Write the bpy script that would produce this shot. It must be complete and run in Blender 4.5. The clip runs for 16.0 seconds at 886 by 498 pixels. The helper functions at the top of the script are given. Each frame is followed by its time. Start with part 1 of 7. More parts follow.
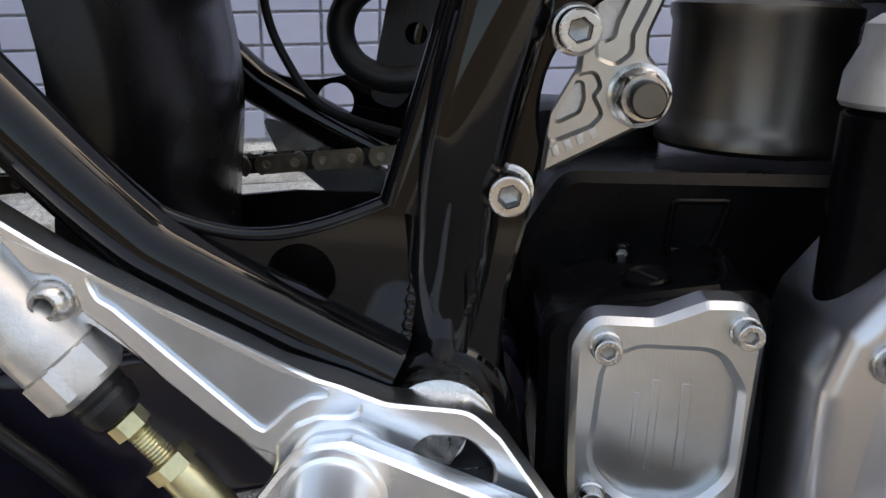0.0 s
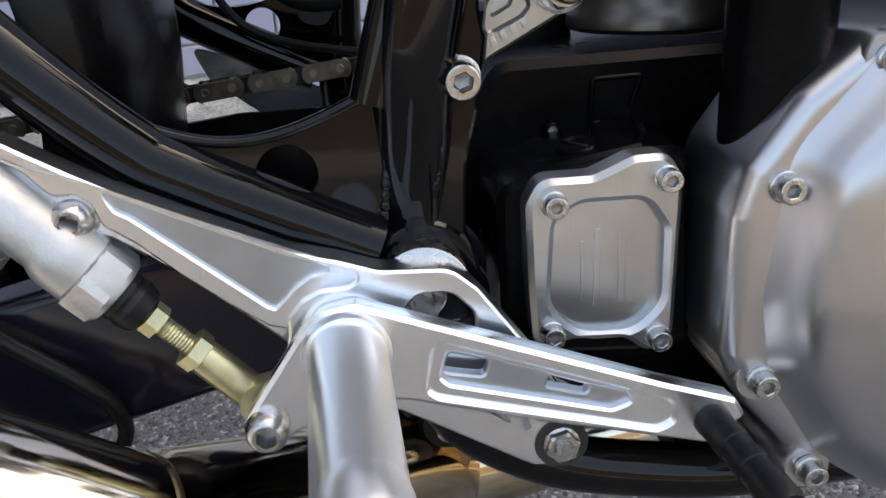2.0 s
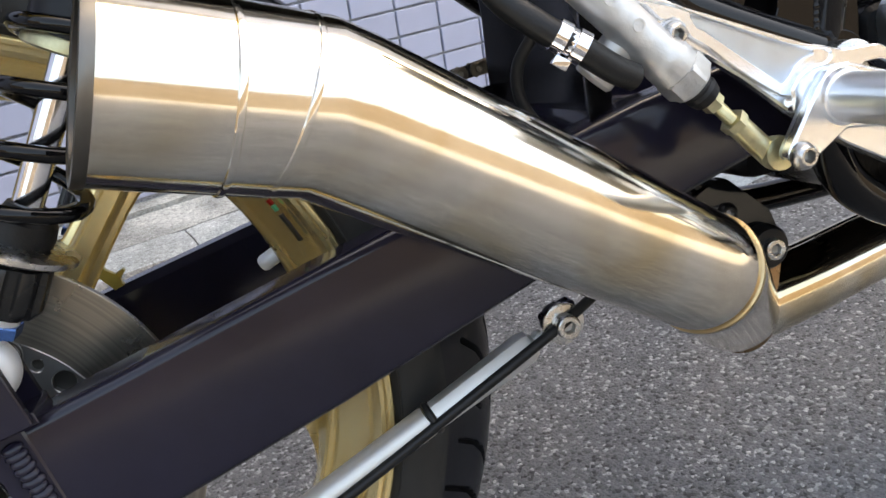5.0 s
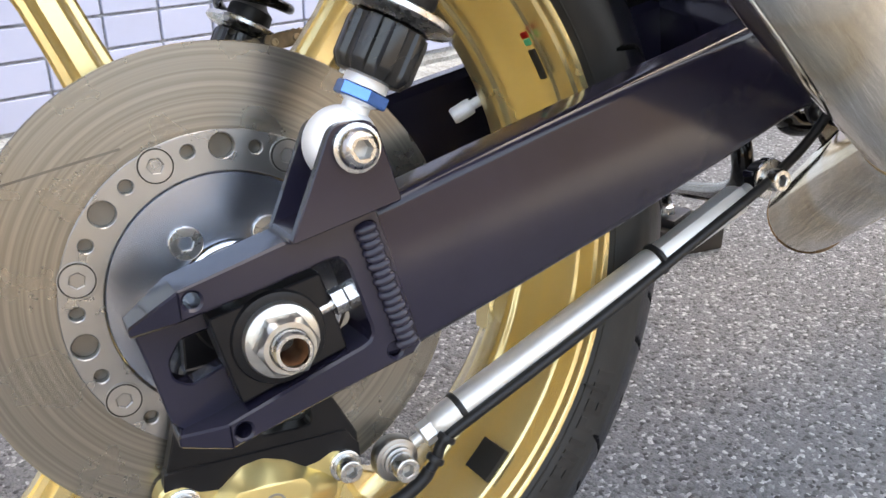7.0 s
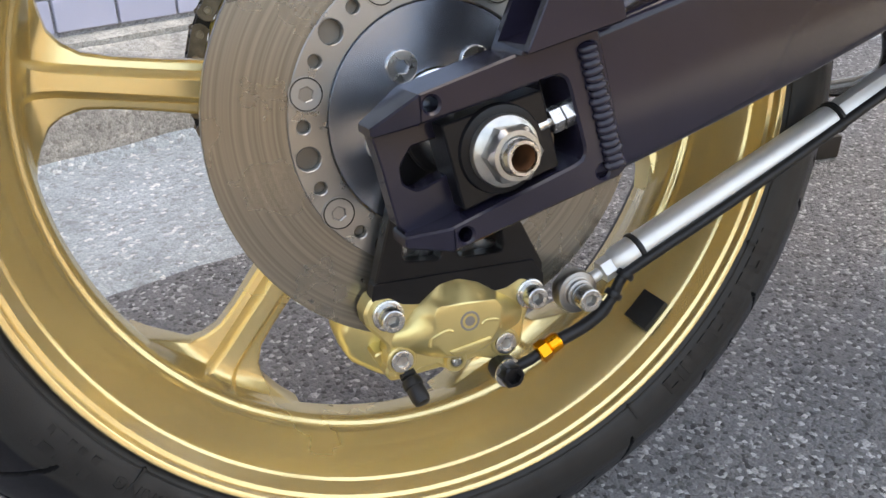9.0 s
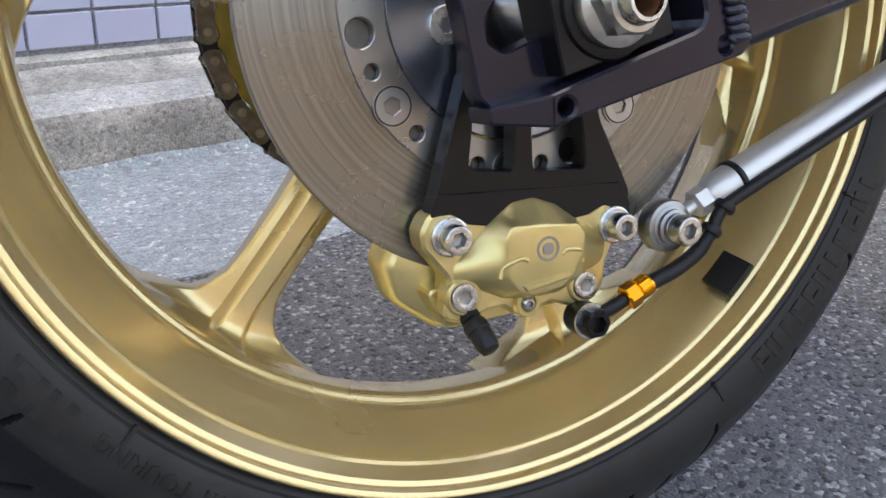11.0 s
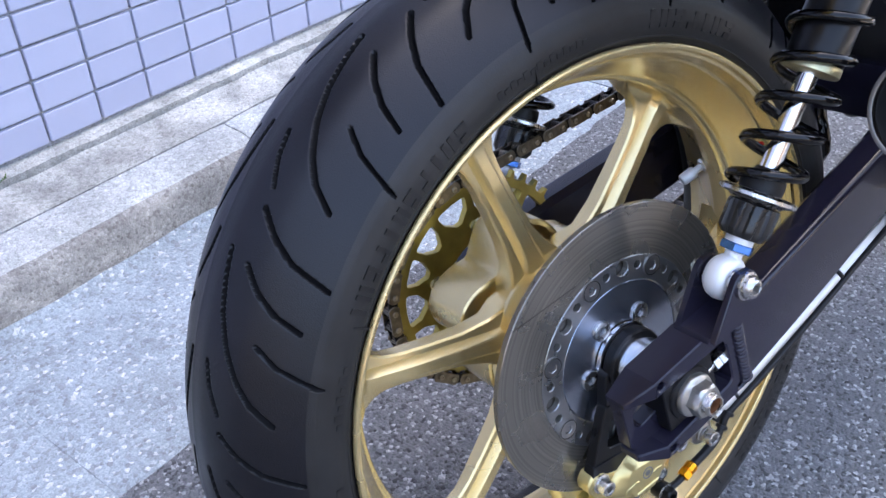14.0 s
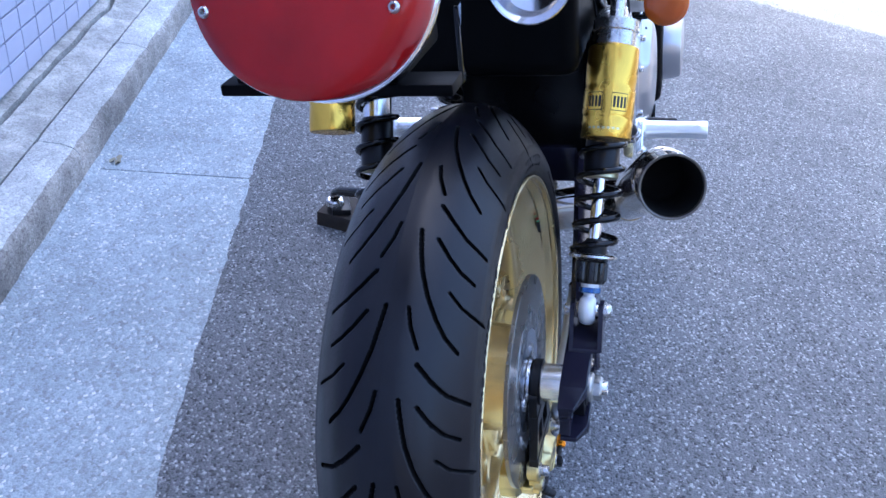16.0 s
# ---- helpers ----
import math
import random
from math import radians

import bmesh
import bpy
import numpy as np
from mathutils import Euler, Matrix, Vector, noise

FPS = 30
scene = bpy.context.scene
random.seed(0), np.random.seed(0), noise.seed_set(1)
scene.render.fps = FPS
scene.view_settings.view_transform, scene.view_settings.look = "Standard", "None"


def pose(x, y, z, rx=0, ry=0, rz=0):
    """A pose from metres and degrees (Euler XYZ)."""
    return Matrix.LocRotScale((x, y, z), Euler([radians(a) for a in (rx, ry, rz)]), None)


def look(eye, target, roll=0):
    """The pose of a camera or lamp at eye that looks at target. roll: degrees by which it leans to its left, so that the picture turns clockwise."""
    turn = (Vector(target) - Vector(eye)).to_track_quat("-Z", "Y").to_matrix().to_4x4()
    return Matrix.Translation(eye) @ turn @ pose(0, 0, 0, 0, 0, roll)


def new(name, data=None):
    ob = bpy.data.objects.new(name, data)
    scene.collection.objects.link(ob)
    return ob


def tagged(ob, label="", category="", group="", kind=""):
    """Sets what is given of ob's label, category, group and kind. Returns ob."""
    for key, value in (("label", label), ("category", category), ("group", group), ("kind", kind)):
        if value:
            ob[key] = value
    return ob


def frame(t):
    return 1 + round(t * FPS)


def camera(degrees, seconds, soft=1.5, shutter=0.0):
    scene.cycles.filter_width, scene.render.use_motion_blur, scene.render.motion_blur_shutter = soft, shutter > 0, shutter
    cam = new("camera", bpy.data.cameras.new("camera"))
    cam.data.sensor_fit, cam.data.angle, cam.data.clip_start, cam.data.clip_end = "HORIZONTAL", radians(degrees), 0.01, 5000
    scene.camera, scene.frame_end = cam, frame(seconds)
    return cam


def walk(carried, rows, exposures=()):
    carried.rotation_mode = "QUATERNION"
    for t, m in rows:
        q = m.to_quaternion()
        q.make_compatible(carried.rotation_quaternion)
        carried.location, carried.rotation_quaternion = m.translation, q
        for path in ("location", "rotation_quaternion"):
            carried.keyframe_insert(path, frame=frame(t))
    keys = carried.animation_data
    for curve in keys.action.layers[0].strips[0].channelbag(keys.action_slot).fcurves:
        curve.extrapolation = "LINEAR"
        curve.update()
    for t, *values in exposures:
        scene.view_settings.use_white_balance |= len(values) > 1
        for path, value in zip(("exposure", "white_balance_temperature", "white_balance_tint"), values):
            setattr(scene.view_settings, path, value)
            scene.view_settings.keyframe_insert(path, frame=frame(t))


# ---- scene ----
cam = camera(54.0, 16.0)
ROWS = [
    (0, 0.5111, -0.3212, 0.6209, 64.16, -1.97, 2.28),
    (0.5, 0.4948, -0.3049, 0.6380, 63.07, -2.11, 0.46),
    (1, 0.4905, -0.3028, 0.6420, 61.18, -1.70, -0.93),
    (1.5, 0.4858, -0.3258, 0.6405, 60.26, -0.33, -3.15),
    (2, 0.4893, -0.3647, 0.6271, 59.26, 1.23, -6.37),
    (2.5, 0.5053, -0.4095, 0.6066, 58.37, 3.75, -9.74),
    (3, 0.5065, -0.4252, 0.5944, 59.44, 3.76, -11.07),
    (3.5, 0.4681, -0.4555, 0.5790, 61.51, 1.47, -7.83),
    (4, 0.3771, -0.4720, 0.5625, 64.60, 3.54, -7.93),
    (4.5, 0.2937, -0.4964, 0.5772, 64.91, 4.83, -12.30),
    (4.7, 0.2438, -0.5055, 0.5924, 66.14, 7.16, -13.91),
    (6.8, -0.0628, -0.4538, 0.5313, 66.20, 0.26, -27.31),
    (7, -0.0814, -0.4519, 0.5240, 65.70, 0.06, -27.21),
    (7.5, -0.1138, -0.4573, 0.5214, 64.68, 0.36, -25.70),
    (8, -0.1353, -0.4629, 0.5076, 63.63, -0.08, -24.46),
    (8.5, -0.1503, -0.4626, 0.5039, 60.55, -0.13, -22.39),
    (11, -0.1895, -0.4015, 0.3721, 67.28, -1.83, -24.71),
    (11.5, -0.1888, -0.3829, 0.4074, 61.02, -2.23, -18.55),
    (12, -0.2097, -0.3871, 0.4554, 55.33, -2.91, -17.53),
    (12.5, -0.2290, -0.3806, 0.5671, 53.32, -2.56, -18.45),
    (13, -0.2674, -0.3761, 0.6669, 53.88, -2.09, -22.21),
    (13.5, -0.3036, -0.3767, 0.7657, 53.68, -1.01, -26.89),
    (14, -0.3956, -0.3935, 0.7907, 54.20, 1.33, -35.97),
    (14.5, -0.5111, -0.3663, 0.8548, 52.48, 0.89, -45.72),
    (15, -0.5828, -0.2464, 0.9033, 51.61, -4.92, -53.01),
    (15.5, -0.6472, -0.1730, 0.9496, 55.43, -7.01, -64.05),
    (16, -0.7724, -0.1095, 0.9827, 57.37, -4.67, -75.18),
]
EXPO = [(0.0, 2.15, 8450, 8), (0.5, 2.27, 8700, 8), (1.5, 2.52, 8550, 8), (2.0, 2.22, 8200, 8), (2.5, 1.98, 8100, 8), (3.5, 2.15, 8150, 8), (4.5, 2.48, 8400, 7), (7.0, 3.53, 8900, 9), (8.5, 3.17, 8950, 9), (11.0, 2.78, 7950, 10), (12.0, 2.88, 7600, 11), (12.5, 3.0, 7450, 12), (13.0, 3.1, 7050, 13), (14.0, 3.15, 6700, 13), (14.5, 2.97, 6350, 12), (16.0, 2.74, 5400, 13)]
walk(cam, [(t, pose(x, y, z, rx, ry, rz)) for t, x, y, z, rx, ry, rz in ROWS], EXPO)

# ---- world and light ----
world = bpy.data.worlds.new("sky")
scene.world = world
world.use_nodes = True
wn = world.node_tree.nodes
sky = wn.new("ShaderNodeTexSky")
sky.sky_type = "NISHITA"
sky.sun_disc = False
sky.sun_elevation = radians(55)
sky.sun_rotation = math.atan2(0.398, 0.917)
sky.air_density = 1.0
sky.dust_density = 6.0
world.node_tree.links.new(sky.outputs["Color"], wn["Background"].inputs["Color"])
wn["Background"].inputs["Strength"].default_value = 0.15
sun = new("sun", bpy.data.lights.new("sun", "SUN"))
sun.data.energy = 2.2
sun.data.angle = radians(0.6)
sun.data.color = (1.0, 0.95, 0.88)
sun.matrix_world = look((0.398 * 5.7, 0.917 * 5.7, 8.2), (0, 0, 0))


# ---- materials ----
def material(name, col, rough=0.5, metal=0.0, coat=0.0, vary=0.25, scale=60.0, bump=0.15, bscale=400.0, rvary=0.1, ior=1.45):
    """Procedural surface: colour with variation at two scales, roughness wear and fine relief."""
    m = bpy.data.materials.new(name)
    m.use_nodes = True
    nt = m.node_tree
    n, l = nt.nodes, nt.links
    b = n["Principled BSDF"]
    tc = n.new("ShaderNodeTexCoord")
    n1 = n.new("ShaderNodeTexNoise")
    n1.inputs["Scale"].default_value = scale
    n1.inputs["Detail"].default_value = 6
    n2 = n.new("ShaderNodeTexNoise")
    n2.inputs["Scale"].default_value = scale / 9
    n2.inputs["Detail"].default_value = 3
    add = n.new("ShaderNodeMath")
    add.operation = "ADD"
    l.new(tc.outputs["Object"], n1.inputs["Vector"])
    l.new(tc.outputs["Object"], n2.inputs["Vector"])
    l.new(n1.outputs["Fac"], add.inputs[0])
    l.new(n2.outputs["Fac"], add.inputs[1])
    ramp = n.new("ShaderNodeMapRange")
    ramp.inputs["From Min"].default_value = 0.7
    ramp.inputs["From Max"].default_value = 1.3
    l.new(add.outputs[0], ramp.inputs["Value"])
    mix = n.new("ShaderNodeMix")
    mix.data_type = "RGBA"
    mix.inputs[6].default_value = (*[c * (1 - vary) for c in col], 1)
    mix.inputs[7].default_value = (*[min(1, c * (1 + vary)) for c in col], 1)
    l.new(ramp.outputs[0], mix.inputs[0])
    l.new(mix.outputs[2], b.inputs["Base Color"])
    rr = n.new("ShaderNodeMapRange")
    rr.inputs["To Min"].default_value = max(0.02, rough - rvary)
    rr.inputs["To Max"].default_value = min(1, rough + rvary)
    l.new(n1.outputs["Fac"], rr.inputs["Value"])
    l.new(rr.outputs[0], b.inputs["Roughness"])
    b.inputs["Metallic"].default_value = metal
    b.inputs["Coat Weight"].default_value = coat
    b.inputs["Coat Roughness"].default_value = 0.06
    b.inputs["IOR"].default_value = ior
    if bump:
        n3 = n.new("ShaderNodeTexNoise")
        n3.inputs["Scale"].default_value = bscale
        n3.inputs["Detail"].default_value = 4
        l.new(tc.outputs["Object"], n3.inputs["Vector"])
        bp = n.new("ShaderNodeBump")
        bp.inputs["Strength"].default_value = bump
        bp.inputs["Distance"].default_value = 0.001
        l.new(n3.outputs["Fac"], bp.inputs["Height"])
        l.new(bp.outputs[0], b.inputs["Normal"])
    return m


def brushed(name, col, rough, stretch, metal=1.0, vary=0.2, bump=0.08, scale=300.0, aniso=0.0):
    """Machined metal with fine parallel lines along the axis that is not stretched."""
    m = material(name, col, rough, metal, 0, vary, 30, 0)
    n, l = m.node_tree.nodes, m.node_tree.links
    b = n["Principled BSDF"]
    tc = n.new("ShaderNodeTexCoord")
    mp = n.new("ShaderNodeMapping")
    mp.inputs["Scale"].default_value = stretch
    ns = n.new("ShaderNodeTexNoise")
    ns.inputs["Scale"].default_value = scale
    ns.inputs["Detail"].default_value = 3
    l.new(tc.outputs["Object"], mp.inputs["Vector"])
    l.new(mp.outputs[0], ns.inputs["Vector"])
    bp = n.new("ShaderNodeBump")
    bp.inputs["Strength"].default_value = bump
    bp.inputs["Distance"].default_value = 0.0006
    l.new(ns.outputs["Fac"], bp.inputs["Height"])
    l.new(bp.outputs[0], b.inputs["Normal"])
    return m


FRAME = material("black_gloss_paint", (0.003, 0.003, 0.0035), 0.05, 0, 0.0, 0.2, 30, 0.02, 60, 0.03, 1.38)
CASE = material("black_engine_paint", (0.0035, 0.0035, 0.004), 0.26, 0, 0.0, 0.4, 40, 0.12, 500, 0.08, 1.17)
ANOD = material("dark_anodised_aluminium", (0.013, 0.012, 0.022), 0.13, 0.0, 0, 0.2, 20, 0.02, 900, 0.03, 1.41)
BLACKAL = material("black_anodised_aluminium", (0.006, 0.006, 0.007), 0.30, 0.0, 0, 0.3, 40, 0.06, 600, 0.08, 1.33)
ALU = material("satin_aluminium", (0.90, 0.915, 0.93), 0.25, 1.0, 0, 0.05, 16, 0.03, 1800, 0.04)
ALUMILL = brushed("milled_aluminium", (0.52, 0.565, 0.61), 0.34, (0.12, 1, 8), bump=0.10, scale=520)
COVERAL = brushed("machined_cover_aluminium", (0.58, 0.60, 0.61), 0.33, (6, 1, 0.3), bump=0.15, scale=320)
CLUTCH = material("grey_buffed_aluminium", (0.53, 0.53, 0.545), 0.30, 1.0, 0.0, 0.05, 14, 0.0, 300, 0.02)
STEEL = material("zinc_steel", (0.58, 0.57, 0.55), 0.27, 1, 0, 0.15, 150, 0.03, 900, 0.06)
CAST = material("cast_aluminium", (0.62, 0.61, 0.59), 0.46, 0.8, 0, 0.15, 120, 0.22, 700, 0.08)
BRASS = material("yellow_zinc_steel", (0.55, 0.50, 0.30), 0.36, 0.9, 0, 0.35, 130, 0.1, 900, 0.1)
GOLD = material("champagne_gold_paint", (0.75, 0.59, 0.29), 0.27, 0.80, 0.35, 0.03, 9, 0.0, 1600, 0.02)
CALGOLD = material("caliper_gold", (0.68, 0.56, 0.255), 0.33, 0.85, 0, 0.08, 60, 0.08, 1300, 0.04)
# Dark grey for raised letters, and for shade painted into bolt grooves and recesses.
DARKGREY = material("dark_grey_joint", (0.045, 0.043, 0.040), 0.6, 0.2, 0, 0.3, 200, 0.0)
ANGOLD = material("gold_anodised", (0.80, 0.50, 0.08), 0.27, 1, 0, 0.06, 20, 0.02, 300, 0.03)
ORANGE = material("orange_anodised", (0.90, 0.36, 0.02), 0.22, 1, 0, 0.06, 20, 0.02, 300, 0.03)
BLUE = material("blue_anodised", (0.10, 0.24, 0.62), 0.24, 1, 0, 0.06, 20, 0.02, 300, 0.03)
CHROME = material("chrome", (0.80, 0.80, 0.82), 0.07, 1, 0, 0.04, 20, 0.0)
RUBBER = material("black_rubber", (0.009, 0.009, 0.0095), 0.45, 0, 0, 0.3, 90, 0.2, 700, 0.1, 1.38)
TYRE = material("tyre_rubber", (0.0060, 0.0060, 0.0085), 0.34, 0, 0, 0.25, 26, 0.2, 1100, 0.07, 1.38)
WALLRUB = material("tyre_sidewall_rubber", (0.0230, 0.0222, 0.0212), 0.44, 0, 0, 0.25, 50, 0.2, 1200, 0.08, 1.33)
LETTER = material("moulded_letter_rubber", (0.0105, 0.0102, 0.0100), 0.46, 0, 0, 0.4, 120, 0.1, 900, 0.06, 1.42)
# Tread rubber made darker and duller: the grooves' shade is put into the colour.
GROOVE = material("shaded_groove_rubber", (0.0035, 0.0035, 0.0040), 0.7, 0, 0, 0.2, 60, 0.0, 900, 0.05, 1.2)
CHAIN = material("chain_steel", (0.21, 0.175, 0.13), 0.36, 0.9, 0, 0.5, 120, 0.25, 700, 0.12)
# Chain steel darkened for the inner links: shade between outer plates painted in.
CHAINDARK = material("shaded_inner_link", (0.022, 0.019, 0.016), 0.4, 0.5, 0, 0.4, 120, 0.2, 700, 0.1)
CHAINPIN = material("chain_pin_steel", (0.42, 0.36, 0.27), 0.35, 1, 0, 0.3, 150, 0.1, 700, 0.1)
SPROCK = material("gold_chromate_sprocket", (0.42, 0.33, 0.09), 0.36, 0.9, 0, 0.35, 50, 0.1, 700, 0.1)
RED = material("red_lens", (0.30, 0.005, 0.006), 0.12, 0, 0.0, 0.3, 24, 0.02, 300, 0.04, 1.40)
REDREF = material("red_reflector_prisms", (0.42, 0.012, 0.012), 0.2, 0, 0.0, 0.5, 260, 0.6, 400)
AMBER = material("amber_lens", (0.50, 0.10, 0.012), 0.15, 0, 0.5, 0.15, 40, 0.02, 300, 0.04)
PLASTIC = material("milky_plastic", (0.62, 0.60, 0.56), 0.4, 0, 0, 0.1, 60, 0.1, 500)
RUST = material("brown_burnt_steel", (0.34, 0.21, 0.11), 0.28, 1.0, 0, 0.6, 60, 0.15, 500, 0.12)
BRONZE = brushed("dark_gunmetal_tin", (0.145, 0.135, 0.12), 0.38, (9, 9, 0.4), 1.0, 0.3, 0.12, 60)
MARK = material("black_print", (0.01, 0.01, 0.01), 0.4, 0, 0, 0.1, 60, 0)
COPPER = material("inside_rust", (0.15, 0.06, 0.022), 0.7, 0.0, 0, 0.4, 120, 0.3, 500)


def stainless():
    """Stainless with straw and brown heat tint that comes in broad clouds."""
    m = material("heat_tinted_stainless", (0.80, 0.755, 0.67), 0.10, 1, 0, 0.08, 18, 0.10, 34, 0.05)
    n, l = m.node_tree.nodes, m.node_tree.links
    b = n["Principled BSDF"]
    old = b.inputs["Base Color"].links[0].from_socket
    tc = n.new("ShaderNodeTexCoord")
    ns = n.new("ShaderNodeTexNoise")
    ns.inputs["Scale"].default_value = 11
    ns.inputs["Detail"].default_value = 5
    ns.inputs["Distortion"].default_value = 0.8
    l.new(tc.outputs["Object"], ns.inputs["Vector"])
    mr = n.new("ShaderNodeMapRange")
    mr.inputs["From Min"].default_value = 0.42
    mr.inputs["From Max"].default_value = 0.66
    mr.inputs["To Max"].default_value = 0.85
    l.new(ns.outputs["Fac"], mr.inputs["Value"])
    mx = n.new("ShaderNodeMix")
    mx.data_type = "RGBA"
    l.new(mr.outputs[0], mx.inputs[0])
    l.new(old, mx.inputs[6])
    mx.inputs[7].default_value = (0.66, 0.52, 0.31, 1)
    l.new(mx.outputs[2], b.inputs["Base Color"])
    return m


HEAT = stainless()
PEG = material("satin_peg_aluminium", (0.90, 0.92, 0.94), 0.31, 0.85, 0, 0.03, 40, 0.05, 1500, 0.04)
# Darker steel for recesses; the shade inside them is painted by this colour.
SOCKET = material("shaded_socket_steel", (0.42, 0.41, 0.39), 0.38, 0.9, 0, 0.3, 200, 0.0)
EYEAL = material("pale_blasted_aluminium", (0.78, 0.79, 0.80), 0.50, 0.45, 0, 0.04, 40, 0.08, 1200, 0.04)
RODAL = material("bead_blasted_aluminium", (0.66, 0.65, 0.62), 0.46, 0.75, 0, 0.05, 40, 0.1, 900, 0.04)
KNOB = material("black_moulded_knob", (0.010, 0.010, 0.010), 0.28, 0, 0, 0.2, 60, 0.08, 900, 0.06, 1.5)
TAILBLK = material("dull_black_plastic", (0.0022, 0.0022, 0.0024), 0.42, 0, 0, 0.3, 30, 0.05, 500, 0.08, 1.12)
HANGAL = material("milled_hanger_aluminium", (0.50, 0.49, 0.46), 0.34, 1.0, 0, 0.08, 60, 0.06, 1500, 0.05)
BLACKPL = material("black_plastic", (0.003, 0.003, 0.0035), 0.26, 0, 0, 0.3, 20, 0.05, 400, 0.08, 1.3)


def disc_steel():
    """Brake disc: worn in fine rings round the axle."""
    m = material("ground_disc_steel", (0.42, 0.40, 0.36), 0.28, 0.82, 0, 0.12, 40, 0, 0, 0.06)
    n, l = m.node_tree.nodes, m.node_tree.links
    b = n["Principled BSDF"]
    tc = n.new("ShaderNodeTexCoord")
    sep = n.new("ShaderNodeSeparateXYZ")
    cx = n.new("ShaderNodeCombineXYZ")
    l.new(tc.outputs["Object"], sep.inputs[0])
    l.new(sep.outputs["X"], cx.inputs["X"])
    l.new(sep.outputs["Z"], cx.inputs["Z"])
    ln = n.new("ShaderNodeVectorMath")
    ln.operation = "LENGTH"
    l.new(cx.outputs[0], ln.inputs[0])
    ns = n.new("ShaderNodeTexNoise")
    ns.noise_dimensions = "1D"
    ns.inputs["Scale"].default_value = 430
    ns.inputs["Detail"].default_value = 6
    l.new(ln.outputs["Value"], ns.inputs["W"])
    mx = n.new("ShaderNodeMix")
    mx.data_type = "RGBA"
    mx.inputs[6].default_value = (0.185, 0.170, 0.145, 1)
    mx.inputs[7].default_value = (0.270, 0.250, 0.216, 1)
    mr = n.new("ShaderNodeMapRange")
    mr.inputs["From Min"].default_value = 0.3
    mr.inputs["From Max"].default_value = 0.7
    l.new(ns.outputs["Fac"], mr.inputs["Value"])
    l.new(mr.outputs[0], mx.inputs[0])
    l.new(mx.outputs[2], b.inputs["Base Color"])
    bp = n.new("ShaderNodeBump")
    bp.inputs["Strength"].default_value = 0.1
    bp.inputs["Distance"].default_value = 0.0003
    l.new(ns.outputs["Fac"], bp.inputs["Height"])
    l.new(bp.outputs[0], b.inputs["Normal"])
    return m


def radial(m, amount):
    """Turned metal: highlights drawn out along the radius."""
    n, l = m.node_tree.nodes, m.node_tree.links
    tg = n.new("ShaderNodeTangent")
    tg.direction_type = "RADIAL"
    tg.axis = "Y"
    l.new(tg.outputs[0], n["Principled BSDF"].inputs["Tangent"])
    n["Principled BSDF"].inputs["Anisotropic"].default_value = amount
    n["Principled BSDF"].inputs["Anisotropic Rotation"].default_value = 0.25
    return m


WELD = material("straw_weld", (0.50, 0.37, 0.20), 0.30, 1, 0, 0.3, 90, 0.3, 500, 0.1)

DISC = radial(disc_steel(), 0.7)
CARRIER = radial(material("satin_disc_centre", (0.32, 0.355, 0.42), 0.26, 0.95, 0, 0.02, 20, 0.0, 500, 0.01), 0.7)
RINGAL = radial(material("grey_mounting_ring", (0.315, 0.315, 0.31), 0.28, 0.90, 0, 0.05, 60, 0.0, 500, 0.03), 0.65)
NUTZINC = material("worn_zinc_nut", (0.50, 0.49, 0.46), 0.33, 0.95, 0, 0.22, 160, 0.12, 700, 0.1)
DULL = material("dull_grey_steel", (0.36, 0.355, 0.345), 0.36, 1, 0, 0.08, 90, 0.02, 900, 0.05)


